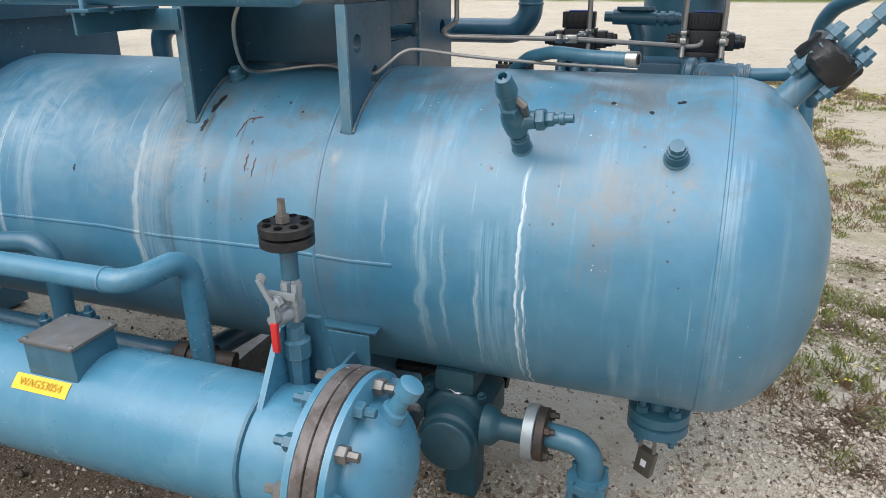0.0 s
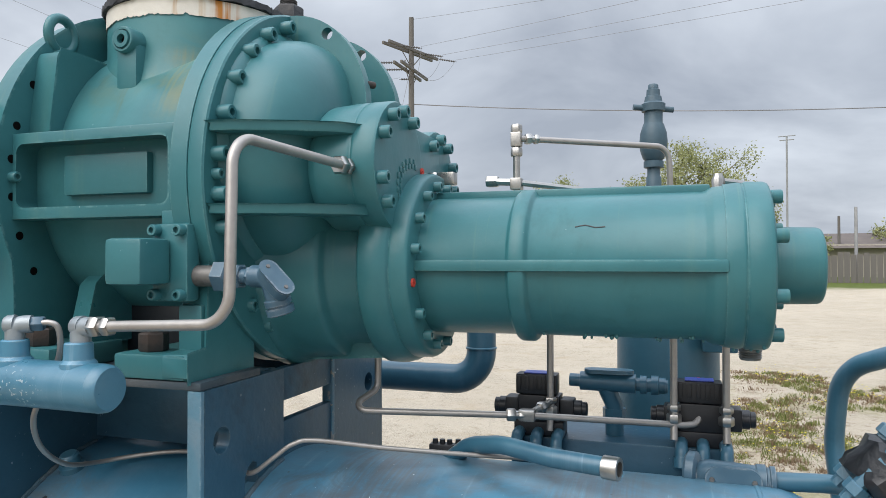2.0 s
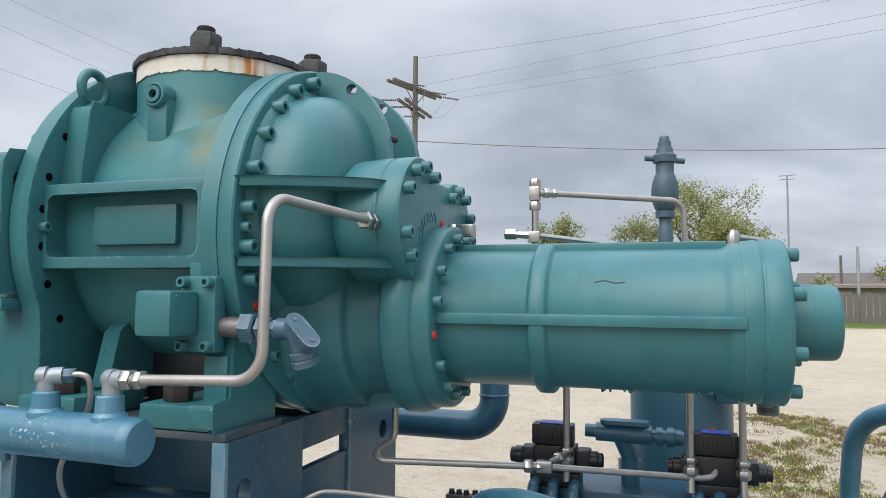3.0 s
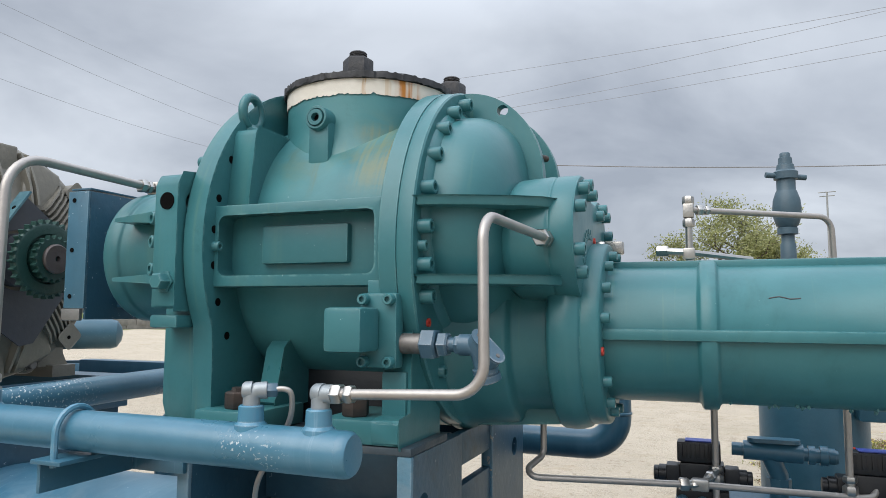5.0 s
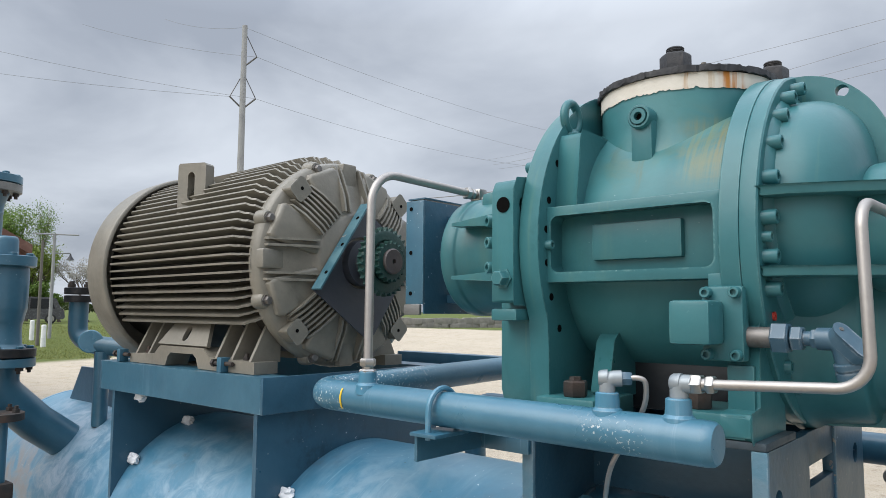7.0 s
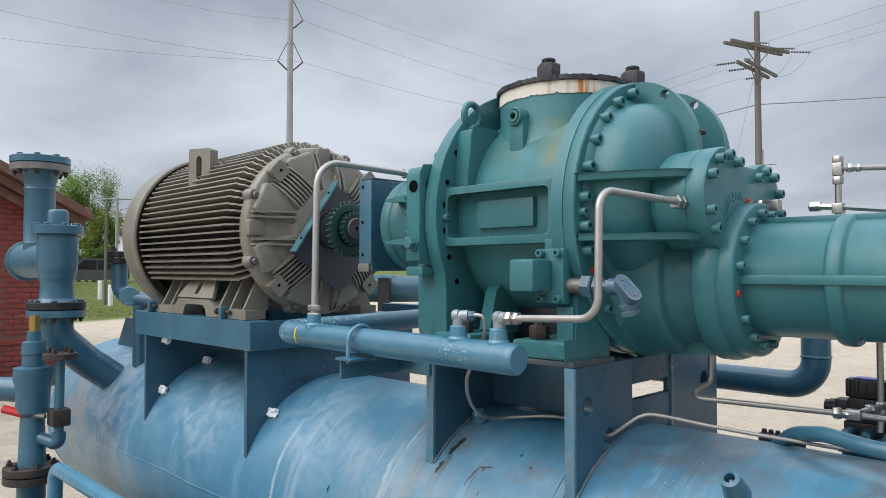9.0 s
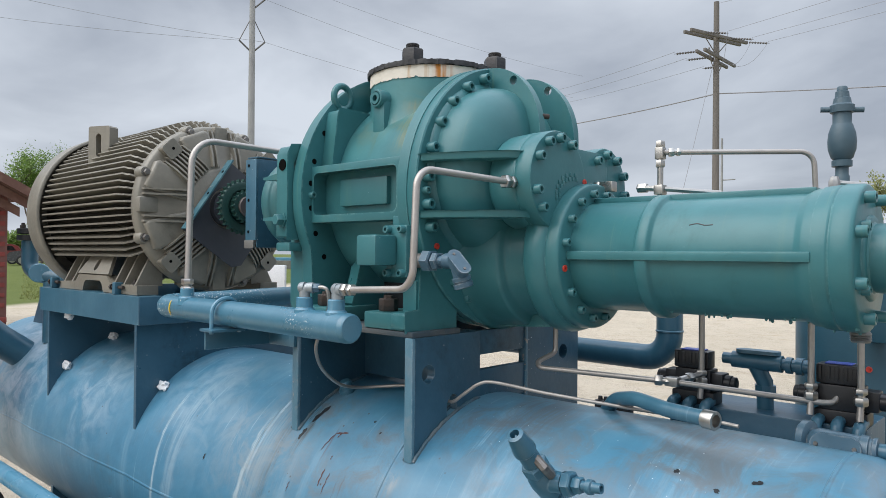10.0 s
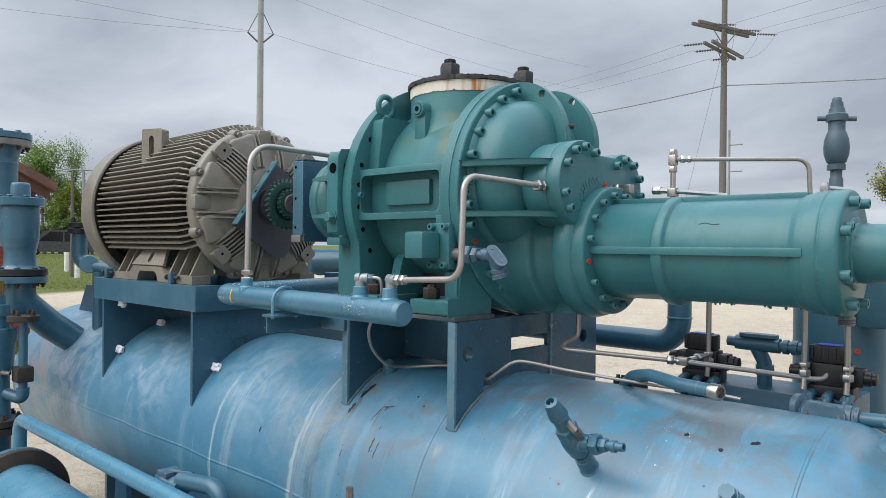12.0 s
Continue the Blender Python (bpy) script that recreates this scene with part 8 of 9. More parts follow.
def tree(name, base, height, spread, leaves, mat, label, seed, leaf=0.16, bare=0.3):
    """A tapered trunk that forks into limbs and twigs; small leaves sit in uneven clumps at the twig ends."""
    rnd = random.Random(seed)
    t = thing(name, base, label, "tree")
    tips = []
    bm = BM()

    def grow(p, dirn, length, r, level):
        pts, rad = [p], [r]
        q = p.copy()
        d_ = dirn.copy()
        steps = 4
        for i in range(steps):
            d_ = (d_ + Vector((rnd.uniform(-1, 1), rnd.uniform(-1, 1), rnd.uniform(-0.4, 0.7))) * 0.22).normalized()
            q = q + d_ * length / steps
            pts.append(q.copy())
            rad.append(r * (1 - 0.55 * (i + 1) / steps))
            if level >= 2:
                tips.append((q.copy(), level))
        sweep(bm, pts, rad, 6 if level < 2 else 4)
        if level < 4:
            for i in range(3 if level else 5):
                a = rnd.uniform(0, 2 * math.pi)
                out = Vector((math.cos(a), math.sin(a), rnd.uniform(0.1, 0.8))).normalized()
                grow(pts[rnd.choice((2, 3, 4)) if level else rnd.choice((3, 4))], (d_ * 0.35 + out).normalized(), length * rnd.uniform(0.55, 0.78), r * 0.45, level + 1)

    grow(Vector(base), Vector((rnd.uniform(-0.1, 0.1), rnd.uniform(-0.1, 0.1), 1)), height * 0.34, height * 0.028, 0)
    top = max(p.z for p, _ in tips) - base[2]
    wide = max(math.hypot(p.x - base[0], p.y - base[1]) for p, _ in tips)
    sc = Matrix.Translation(base) @ Matrix.Diagonal((spread / wide, spread / wide, height / top, 1)) @ Matrix.Translation(-Vector(base))
    bmesh.ops.transform(bm, matrix=sc, verts=bm.verts)
    part("trunk", bm, BARK, t)
    verts, faces = [], []
    for i in range(leaves):
        p, lv = rnd.choice(tips)
        c = sc @ p + Vector((rnd.gauss(0, 1), rnd.gauss(0, 1), rnd.gauss(0, 0.8))) * height * 0.034
        s = leaf * rnd.uniform(0.5, 1.3)
        u = Vector((rnd.uniform(-1, 1), rnd.uniform(-1, 1), rnd.uniform(-1, 1))).normalized()
        w = u.orthogonal().normalized()
        k = len(verts)
        verts += [c - u * s * 0.5, c + w * s * 0.3, c + u * s * 0.5, c - w * s * 0.3]
        faces.append((k, k + 1, k + 2, k + 3))
    me = bpy.data.meshes.new("crown")
    me.from_pydata(verts, [], faces)
    me.materials.append(mat)
    join(new("crown", me), t)
    return t


tree("oak_tree", at(-2.2, 45), 8.3, 5.0, 13000, LEAF_OLIVE, "spreading oak with thin olive spring foliage", 4)
tree("oak_tree", at(-6.8, 46), 5.8, 2.8, 5500, LEAF_OLIVE, "smaller oak with thin olive spring foliage", 9)
tree("oak_tree", at(3.4, 50), 6.8, 2.8, 5000, LEAF_OLIVE, "sparse oak with pale spring foliage", 12)
tree("oak_tree", at(9.6, 58), 7.6, 3.8, 5000, LEAF_OLIVE, "distant sparse oak behind the lot", 21, leaf=0.2)
tree("shade_tree", at(72.4, 66), 9.6, 2.3, 9000, LEAF_GREEN, "leafy green tree behind the red building", 31)
tree("shade_tree", at(71, 66), 6.3, 1.8, 5500, LEAF_BRIGHT, "young bright green tree beside the road", 33)
tree("thin_tree", at(71.3, 66), 10, 1.6, 3200, LEAF_GREEN, "thin tree with sparse small leaves", 35, leaf=0.12)
tree("bush", at(71.9, 66), 4.8, 2, 5000, LEAF_BRIGHT, "bright green bush below the shade tree", 77)
tree("bush", at(71, 66), 3.6, 1.6, 4000, LEAF_GREEN, "leafy bush beside the road", 78)
tree("blossom_tree", at(68.3, 66), 5.3, 2.8, 2600, BLOSSOM, "bare twiggy tree with pale blossom", 41, leaf=0.13)
for az, d_, h, w in ((-9.2, 47, 2.6, 1.6), (69.3, 62, 1.8, 2.2), (67.5, 63, 1.6, 2.0), (-14.5, 52, 3.6, 2.4), (70.0, 68, 2.4, 2.6), (71.4, 67, 2.9, 2.8), (72.8, 68, 2.6, 2.6), (74.2, 69, 2.8, 2.8)):
    tree("bush", at(az, d_), h, w, 3200 if az > 69.5 else 1400, LEAF_GREEN if az > 69.5 else LEAF_DARK if az > 0 else LEAF_OLIVE, "dense low bush at the lot's edge", int(az * 10) + 900, leaf=0.18)


def sag_wire(name, a, b_, drop, r=0.009, label="thin overhead power line"):
    t = thing(name, a, label, "wire", "overhead lines")
    bm = BM()
    a, b_ = Vector(a), Vector(b_)
    sweep(bm, [a.lerp(b_, i / 16) - Vector((0, 0, drop * 4 * (i / 16) * (1 - i / 16))) for i in range(17)], r, 5)
    part("line", bm, WIRE, t)


def utility_pole():
    base = at(20.75, 38)
    top = 14.5
    t = thing("utility_pole", base, "grey wooden utility pole with two pairs of crossarms and insulators", "pole")
    bm = BM()
    lathe(bm, (base.x, base.y, 0), (0, 0, 1), [(base.z - 0.3, 0.2), (top, 0.13), (top, 0)], 14)
    part("shaft", bm, WOOD, t)
    right = Vector((math.cos(radians(20.75)), math.sin(radians(20.75)), 0))
    ahead = Vector((-right.y, right.x, 0))
    tips = []
    for z, dirn, half in ((12.7, (right * 2.7 + ahead * 3.4).normalized(), 2.1), (11.62, (right * 1.5 + ahead * 4.0).normalized(), 2.0)):
        across = Vector((dirn.y, -dirn.x, 0))
        for s in (-1, 1):
            c = Vector((base.x, base.y, z)) + across * 0.2 * s
            bm = BM()
            box(bm, (-half, -0.06, -0.075), (half, 0.06, 0.075), 0.01, Matrix.Translation(c) @ Matrix.Rotation(math.atan2(dirn.y, dirn.x), 4, "Z"))
            arm = part("crossarm", bm, WOOD, t)
            if s == (1 if z > 12 else -1):
                for f in ((-0.55, 0.35, 0.95) if z > 12 else (-0.9, -0.2, 0.85)):
                    p = c + dirn * half * f
                    d2 = (right * (1 if z > 12 else -1) + ahead * (0.15 if z > 12 else -0.3)).normalized()
                    bm = BM()
                    lathe(bm, p + d2 * 0.15, d2 + Vector((0, 0, -0.1)), [(0, 0.015)] + [(0.13 * i + e, r) for i in range(7) for e, r in ((0.04, 0.06), (0.075, 0.06), (0.1, 0.015))] + [(1.0, 0.012)], 8)
                    part("insulator", bm, INSULATOR, arm)
                    tips.append(p + d2 * 1.1)
        bm = BM()
        for s in (-1, 1):
            sweep(bm, [(base.x, base.y, z - 0.9), Vector((base.x, base.y, z - 0.05)) + dirn * 0.9 * s], 0.025, 5)
        part("brace", bm, WOOD, t)
    # jumper loops between the two levels
    for i in range(3):
        p, q = tips[i], Vector((base.x, base.y, 11.8)) + right * 0.1
        bm = BM()
        sweep(bm, [p.lerp(q, j / 10) - Vector((0, 0, 0.9 * 4 * (j / 10) * (1 - j / 10))) for j in range(11)], 0.009, 5)
        part("jumper", bm, WIRE, t)
    for dx_, z in ((-0.35, 12.0), (0.1, 11.95), (-0.3, 11.75)):
        bm = BM()
        lathe(bm, Vector((base.x, base.y, z)) + right * dx_, (0, 0, 1), [(0, 0.05), (0.03, 0.08), (0.1, 0.08), (0.13, 0.05), (0.22, 0.05), (0.24, 0)], 10)
        part("cutout", bm, CONCRETE_POLE, t)
    bm = BM()
    sweep(bm, [(base.x, base.y, 12.0), at(24.8, 30, ground_at(-12, 27))], 0.012, 5)
    part("guy_wire", bm, WIRE, t)
    return base, tips


ub, upper_tips = utility_pole()


def transmission_pole():
    base = at(57.4, 42)
    t = thing("transmission_pole", base, "tall grey pole with staggered angled insulator arms", "pole")
    top = 18.2
    bm = BM()
    lathe(bm, (base.x, base.y, 0), (0, 0, 1), [(base.z - 0.3, 0.24), (top, 0.15), (top, 0)], 16)
    part("shaft", bm, CONCRETE_POLE, t)
    right = Vector((math.cos(radians(57.4)), math.sin(radians(57.4)), 0))
    for z, s in ((16.4, 1), (13.9, 1), (13.9, -1)):
        tip = Vector((base.x, base.y, z)) + right * s * 0.72
        bm = BM()
        sweep(bm, [Vector((base.x, base.y, z - 0.55)) + right * s * 0.13, tip], 0.05, 8)
        sweep(bm, [Vector((base.x, base.y, z + 1.2)) + right * s * 0.13, tip], 0.028, 6)
        part("insulator_arm", bm, INSULATOR, t)
    return base, right


tb, tright = transmission_pole()
for z, s, az2, el2, d2 in ((16.4, 1, 33.8, 12.9, 65), (13.9, 1, 35.2, 12.0, 60), (18.1, 0, 33, 14.5, 66)):
    a = Vector((tb.x, tb.y, z)) + tright * s * 0.72
    sag_wire("power_line", a, at(az2 - 2, d2 * 1.05, 1.6 + d2 * 1.05 * math.tan(radians(el2 - 0.4))), 0.6)
for z, s, via in ((16.4, 1, (-41.97, 20.14, 18.42)), (13.9, -1, (-43.95, 12.44, 14.8)), (13.9, 1, (-43.25, 14.78, 15.95)), (18.1, 0, (-40.71, 22.58, 19.76))):
    a = Vector((tb.x, tb.y, z)) + tright * s * 0.72
    sag_wire("power_line", a, a + (Vector(via) - a) * 1.6, 0.3)
WIRE_FROM = Vector((-0.06, 0.58, 1.65))
for start, dirn in (((ub.x, ub.y, 14.4), (-0.009, 0.9335, 0.358)), (upper_tips[0], (0.065, 0.9346, 0.35)), (upper_tips[1], (0.179, 0.926, 0.332)), (upper_tips[2], (0.231, 0.9198, 0.317))):
    mid = WIRE_FROM + Vector(dirn) * 33
    start = Vector(start)
    sag_wire("power_line", start, start + (mid - start) * 2.2, 0.25)
for tip, end in zip(upper_tips[3:], ((-42.33, 55.44, 16.7), (-41.9, 55.8, 16.2), (-41.5, 56.2, 15.8))):
    sag_wire("power_line", tip, end, 0.3)
sag_wire("service_cable", (ub.x, ub.y, 9.85), at(-24, 48, 9.6), 0.5, 0.03, "thick dark overhead cable")
sag_wire("service_cable", (ub.x, ub.y, 9.85), at(44, 50, 9.55), 0.4, 0.03, "thick dark overhead cable")


def small_pole(az, d_, top_el, r, label, arms=(), mat=WOOD):
    b_ = at(az, d_)
    top = 1.63 + d_ * math.tan(radians(top_el))
    t = thing("street_pole", b_, label, "pole")
    bm = BM()
    lathe(bm, (b_.x, b_.y, 0), (0, 0, 1), [(b_.z - 0.2, r), (top, r * 0.75), (top, 0)], 10)
    part("shaft", bm, mat, t)
    right = Vector((math.cos(radians(az)), math.sin(radians(az)), 0))
    for dz, l0, l1 in arms:
        bm = BM()
        sweep(bm, [Vector((b_.x, b_.y, top - dz)) + right * l0, Vector((b_.x, b_.y, top - dz + 0.03)) + right * l1], r * 0.45, 6)
        part("arm", bm, mat, t)
    return b_, top, right


small_pole(20.55, 60, 8.9, 0.12, "plain grey pole with two short arms", ((1.2, 0, 1.0), (3.3, 0, 1.0)), CONCRETE_POLE)
small_pole(70.68, 37, 4.8, 0.075, "dark wooden pole beside the road")
lb, lt, lr = small_pole(69.95, 41, 5.3, 0.09, "grey lamp pole with a crossarm", ((0.05, -1.0, 1.1), (1.0, 0, 0.75)), CONCRETE_POLE)
bm = BM()
lathe(bm, Vector((lb.x, lb.y, lt - 1.0)) + lr * 0.75, (0, 0, -1), [(0, 0.03), (0.12, 0.06), (0.32, 0.2), (0.34, 0.0)], 12)
lamp_ = thing("street_lamp", Vector((lb.x, lb.y, lt - 1.2)), "dark bell-shaped street lamp on its pole", "lamp")
part("shade", bm, BLACK, lamp_)
small_pole(-7.65, 70, 8.75, 0.1, "tall thin floodlight mast", ((0.0, -0.7, 0.7), (0.35, -0.6, 0.6)), CONCRETE_POLE)
small_pole(-10.88, 50, 2.9, 0.1, "short dark post by the fence")
small_pole(-11.9, 44, 3.5, 0.1, "grey post by the fence", (), CONCRETE_POLE)


# ---- red brick building ----
def red_building():
    t = thing("brick_building", at(76, 13.2), "red brick shed with a low gabled roof", "building")
    x0, y1 = -11.95, 3.86
    y0, ridge = -6.5, -1.3
    eave, slope = 2.47, 0.53
    th = 0.25
    base = GROUND - 0.1
    bm = BM()
    slab(bm, [(y0, base), (y1, base), (y1, eave), (ridge, eave + (y1 - ridge) * slope), (y0, eave)], [[(2.1, 0.35), (2.78, 0.35), (2.78, 1.95), (2.1, 1.95)]], (x0 - th, 0, 0), (0, 1, 0), (0, 0, 1), (1, 0, 0), th)
    part("gable_wall", bm, MORTAR, t)
    bm = BM()
    box(bm, (x0 - 9, y1 - th, base), (x0 - th - 0.002, y1, eave), 0)
    part("side_wall", bm, BRICK, t)
    # roof: deck with an overhang, a board along the rake
    for s in (1,):
        bm = BM()
        slab(bm, [(y1 + 0.19, eave - 0.19 * slope + 0.02), (ridge, eave + (y1 - ridge) * slope + 0.02), (ridge, eave + (y1 - ridge) * slope + 0.16), (y1 + 0.19, eave - 0.19 * slope + 0.16)], [], (x0 - 9, 0, 0), (0, 1, 0), (0, 0, 1), (1, 0, 0), 9.55)
        part("roof", bm, ROOF, t)
    for i in range(3):
        bm = BM()
        z = 0.02 - 0.13 * i
        xx = x0 + 0.552 - 0.16 * i
        slab(bm, [(y1 + 0.19 - 0.05 * i, eave - 0.19 * slope + z), (ridge, eave + (y1 - ridge) * slope + z), (ridge, eave + (y1 - ridge) * slope + z + 0.14), (y1 + 0.19 - 0.05 * i, eave - 0.19 * slope + z + 0.14)], [], (xx, 0, 0), (0, 1, 0), (0, 0, 1), (1, 0, 0), 0.03)
        part("rake_board", bm, ROOF, t)
    bm = BM()
    slab(bm, [(2.09, 0.34), (2.79, 0.34), (2.79, 1.96), (2.09, 1.96)], [[(2.18, 0.43), (2.70, 0.43), (2.70, 1.87), (2.18, 1.87)]], (x0 - 0.1, 0, 0), (0, 1, 0), (0, 0, 1), (1, 0, 0), 0.12)
    wf = part("window_frame", bm, WHITE_PAINT, t)
    bm = BM()
    box(bm, (x0 - 0.09, 2.18, 0.43), (x0 - 0.08, 2.70, 1.87), 0)
    part("pane", bm, CAR_GLASS, wf)
    bm = BM()
    box(bm, (x0 - 0.02, -6.4, 0.5), (x0 + 0.03, 2.06, 0.58), 0.01)
    box(bm, (x0 - 0.02, 2.82, 0.5), (x0 + 0.03, 3.86, 0.58), 0.01)
    part("string_course", bm, BRICK, t)
    # brick courses on the gable, proud of the mortar
    shared = {}
    rnd = random.Random(2)
    count = 0
    for row in range(36):
        z = GROUND + 0.02 + row * 0.079
        y = y1 - 0.02 - (0.12 if row % 2 else 0)
        while y > 1.2:
            w = 0.225
            ya = y - w
            top_lim = eave + (y1 - y) * slope - 0.09
            if z + 0.07 < top_lim and not (ya < 2.8 and y > 2.08 and z < 1.97 and z + 0.07 > 0.33) and not (z < 0.59 and z + 0.07 > 0.49) and count < 300:
                if w not in shared:
                    bm = BM()
                    box(bm, (0, 0, 0), (0.012, w - 0.012, 0.067), 0.002)
                    ob = part("brick", bm, BRICK, t)
                    shared[w] = ob.data
                    bpy.data.objects.remove(ob)
                ob = new("brick", shared[w])
                ob.parent = t
                ob.matrix_parent_inverse = Matrix.Translation(-t.location)
                ob.location = (x0 + 0.001, ya, z)
                count += 1
            y -= 0.237
    # the rest of the wall further off, joined
    bm = BM()
    verts, faces = [], []
    for row in range(70):
        z = GROUND + 0.02 + row * 0.079
        y = 1.2 - (0.12 if row % 2 else 0)
        while y > -6.4:
            ya = y - 0.225
            lim = eave + (y1 - y) * slope - 0.09 if y > ridge else eave + (y - y0) * slope - 0.09
            if z + 0.07 < lim:
                k = len(verts)
                for xx in (x0, x0 + 0.012):
                    verts += [(xx, ya, z), (xx, y - 0.012, z), (xx, y - 0.012, z + 0.067), (xx, ya, z + 0.067)]
                faces += [(k + 4, k + 5, k + 6, k + 7), (k, k + 1, k + 5, k + 4), (k + 1, k + 2, k + 6, k + 5), (k + 2, k + 3, k + 7, k + 6), (k + 3, k, k + 4, k + 7)]
            y -= 0.237
    bm.free()
    me = bpy.data.meshes.new("brickwork")
    me.from_pydata(verts, [], faces)
    me.materials.append(BRICK)
    bw = new("brickwork", me)
    join(bw, t)
    bw["kind"] = "stuff"


# ---- parked cars ----
def car(az, d_, yaw, paint, label, long_=4.7, high=1.62):
    b_ = at(az, d_)
    t = thing("parked_car", b_, label, "car", "parked cars")
    m = Matrix.Translation(b_) @ Matrix.Rotation(radians(yaw), 4, "Z")
    L = long_ / 2

    def P(bm):
        bmesh.ops.transform(bm, matrix=m, verts=bm.verts)
        return bm

    bm = BM()
    prof = [(-L, 0.45), (-L + 0.05, 0.85), (-L + 0.25, 1.0), (-L + 0.55, high - 0.12), (-L + 0.9, high), (0.5, high), (0.95, high - 0.1), (1.45, 1.05), (L - 0.2, 0.92), (L, 0.7), (L, 0.4), (L - 0.1, 0.3), (-L + 0.1, 0.3)]
    slab(bm, prof, [], (0, -0.88, 0), (1, 0, 0), (0, 0, 1), (0, 1, 0), 1.76)
    body = part("body", P(bm), paint, t)
    for s in (-1, 1):
        for pts in ([(-L + 0.6, 1.02), (-L + 0.85, high - 0.14), (-0.35, high - 0.1), (-0.35, 1.02)], [(-0.25, 1.02), (-0.25, high - 0.1), (0.52, high - 0.1), (1.25, 1.04)]):
            bm = BM()
            slab(bm, pts, [], (0, s * 0.884 - 0.002, 0), (1, 0, 0), (0, 0, 1), (0, 1, 0), 0.006)
            part("window", P(bm), CAR_GLASS, body)
        for x in (-L + 0.85, L - 0.9):
            bm = BM()
            lathe(bm, (x, s * 0.82 - 0.09, 0.34), (0, 1, 0), soft([(0, 0), (0, 0.31), (0.02, 0.34), (0.17, 0.34), (0.19, 0.31), (0.19, 0)], 0.01), 24)
            wh = part("wheel", P(bm), TYRE, t)
            bm = BM()
            lathe(bm, (x, s * 0.92, 0.34), (0, s, 0), [(0, 0.22), (0.006, 0.22), (0.008, 0.06), (0.012, 0)], 20)
            part("rim", P(bm), BRIGHT, wh)
    return t


car(71.5, 56, 251, CAR_PAINT, "dark grey sport utility car on the far roadside", 4.85, 1.8)
car(74.9, 62, 251, CAR_RED, "dark red car partly behind the piping", 4.4, 1.5)
for az in (71.02, 70.33):
    b_ = at(az, 40 if az > 70.6 else 36)
    t = thing("bollard", b_, "white painted wooden bollard on the grass", "bollard", "bollards")
    bm = BM()
    lathe(bm, b_, (0, 0, 1), soft([(-0.1, 0.11), (0.95, 0.1), (0.98, 0.08), (0.98, 0)], 0.01), 12)
    part("post", bm, WHITE_PAINT, t)
red_building()

# ---- fence, house and wall on the far side of the lot ----
def far_fence():
    t = thing("board_fence", at(-12, 43), "weathered grey board fence along the lot", "fence")
    a, b_ = at(-7.6, 43.5), at(-26, 45)
    d_ = (b_ - a).normalized()
    n_ = int((b_ - a).length / 0.3)
    for i in range(n_):
        p = a + d_ * 0.3 * i
        h = 1.55 + 0.1 * math.sin(i * 1.7) + 0.05 * math.sin(i * 5.1)
        bm = BM()
        box(bm, (0, -0.015, -0.1), (0.27, 0.015, h), 0, Matrix.Translation((p.x, p.y, ground_at(p.x, p.y))) @ Matrix.Rotation(math.atan2(d_.y, d_.x), 4, "Z"))
        part("board", bm, WOOD, t)
    h = thing("far_house", at(-14, 52), "low house with a brown roof and cream wall", "house")
    m = Matrix.Translation(at(-17.0, 50)) @ Matrix.Rotation(radians(-12), 4, "Z")
    bm = BM()
    box(bm, (-7.5, 0, -0.5), (8, 6, 2.0), 0, m)
    part("wall", bm, material("cream_siding", (0.42, 0.38, 0.32), 0.8, second=(0.35, 0.31, 0.26), second_scale=1, bump=0.2), h)
    bm = BM()
    slab(bm, [(-0.6, 1.75), (3, 2.75), (6.6, 1.75)], [], (-7.9, 0, 0), (0, 1, 0), (0, 0, 1), (1, 0, 0), 12.0)
    bmesh.ops.transform(bm, matrix=m, verts=bm.verts)
    part("roof", bm, material("brown_shingles", (0.11, 0.09, 0.08), 0.9, second=(0.15, 0.12, 0.1), second_scale=2, bump=0.5, bump_scale=6), h)
    bm = BM()
    slab(bm, [(-0.4, 1.9), (3, 4.0), (6.4, 1.9)], [], (-2.2, 0, 0), (0, 1, 0), (0, 0, 1), (1, 0, 0), 11.0)
    bmesh.ops.transform(bm, matrix=m, verts=bm.verts)
    part("roof", bm, ROOF, h)
    w = thing("stone_wall", at(41, 58), "low grey rubble wall beyond the lot", "wall")
    rnd = random.Random(6)
    a, b_ = at(57, 52), at(30, 60)
    d_ = (b_ - a).normalized()
    bm = BM()
    length = (b_ - a).length
    x = 0
    while x < length:
        for z in (0, 0.38):
            wdt = rnd.uniform(0.5, 0.9)
            p = a + d_ * x
            box(bm, (0, -0.3, z - 0.15), (wdt, 0.3, z + rnd.uniform(0.3, 0.42)), 0.06, Matrix.Translation((p.x, p.y, ground_at(p.x, p.y))) @ Matrix.Rotation(math.atan2(d_.y, d_.x) + rnd.uniform(-0.08, 0.08), 4, "Z"))
        x += 0.62
    part("rubble", bm, STONE, w)


far_fence()


# ---- gravel, grass and weeds near the machine ----
def stone_material(name, a, b_):
    """Gravel in which every stone has its own tone between two colours."""
    m = bpy.data.materials.new(name)
    m.use_nodes = True
    n, k = m.node_tree.nodes, m.node_tree.links
    p = n["Principled BSDF"]
    p.inputs["Roughness"].default_value = 0.85
    g = n.new("ShaderNodeNewGeometry")
    r = n.new("ShaderNodeMix")
    r.data_type = "RGBA"
    r.inputs["A"].default_value, r.inputs["B"].default_value = (*a, 1), (*b_, 1)
    k.new(g.outputs["Random Per Island"], r.inputs["Factor"])
    k.new(r.outputs["Result"], p.inputs["Base Color"])
    return m


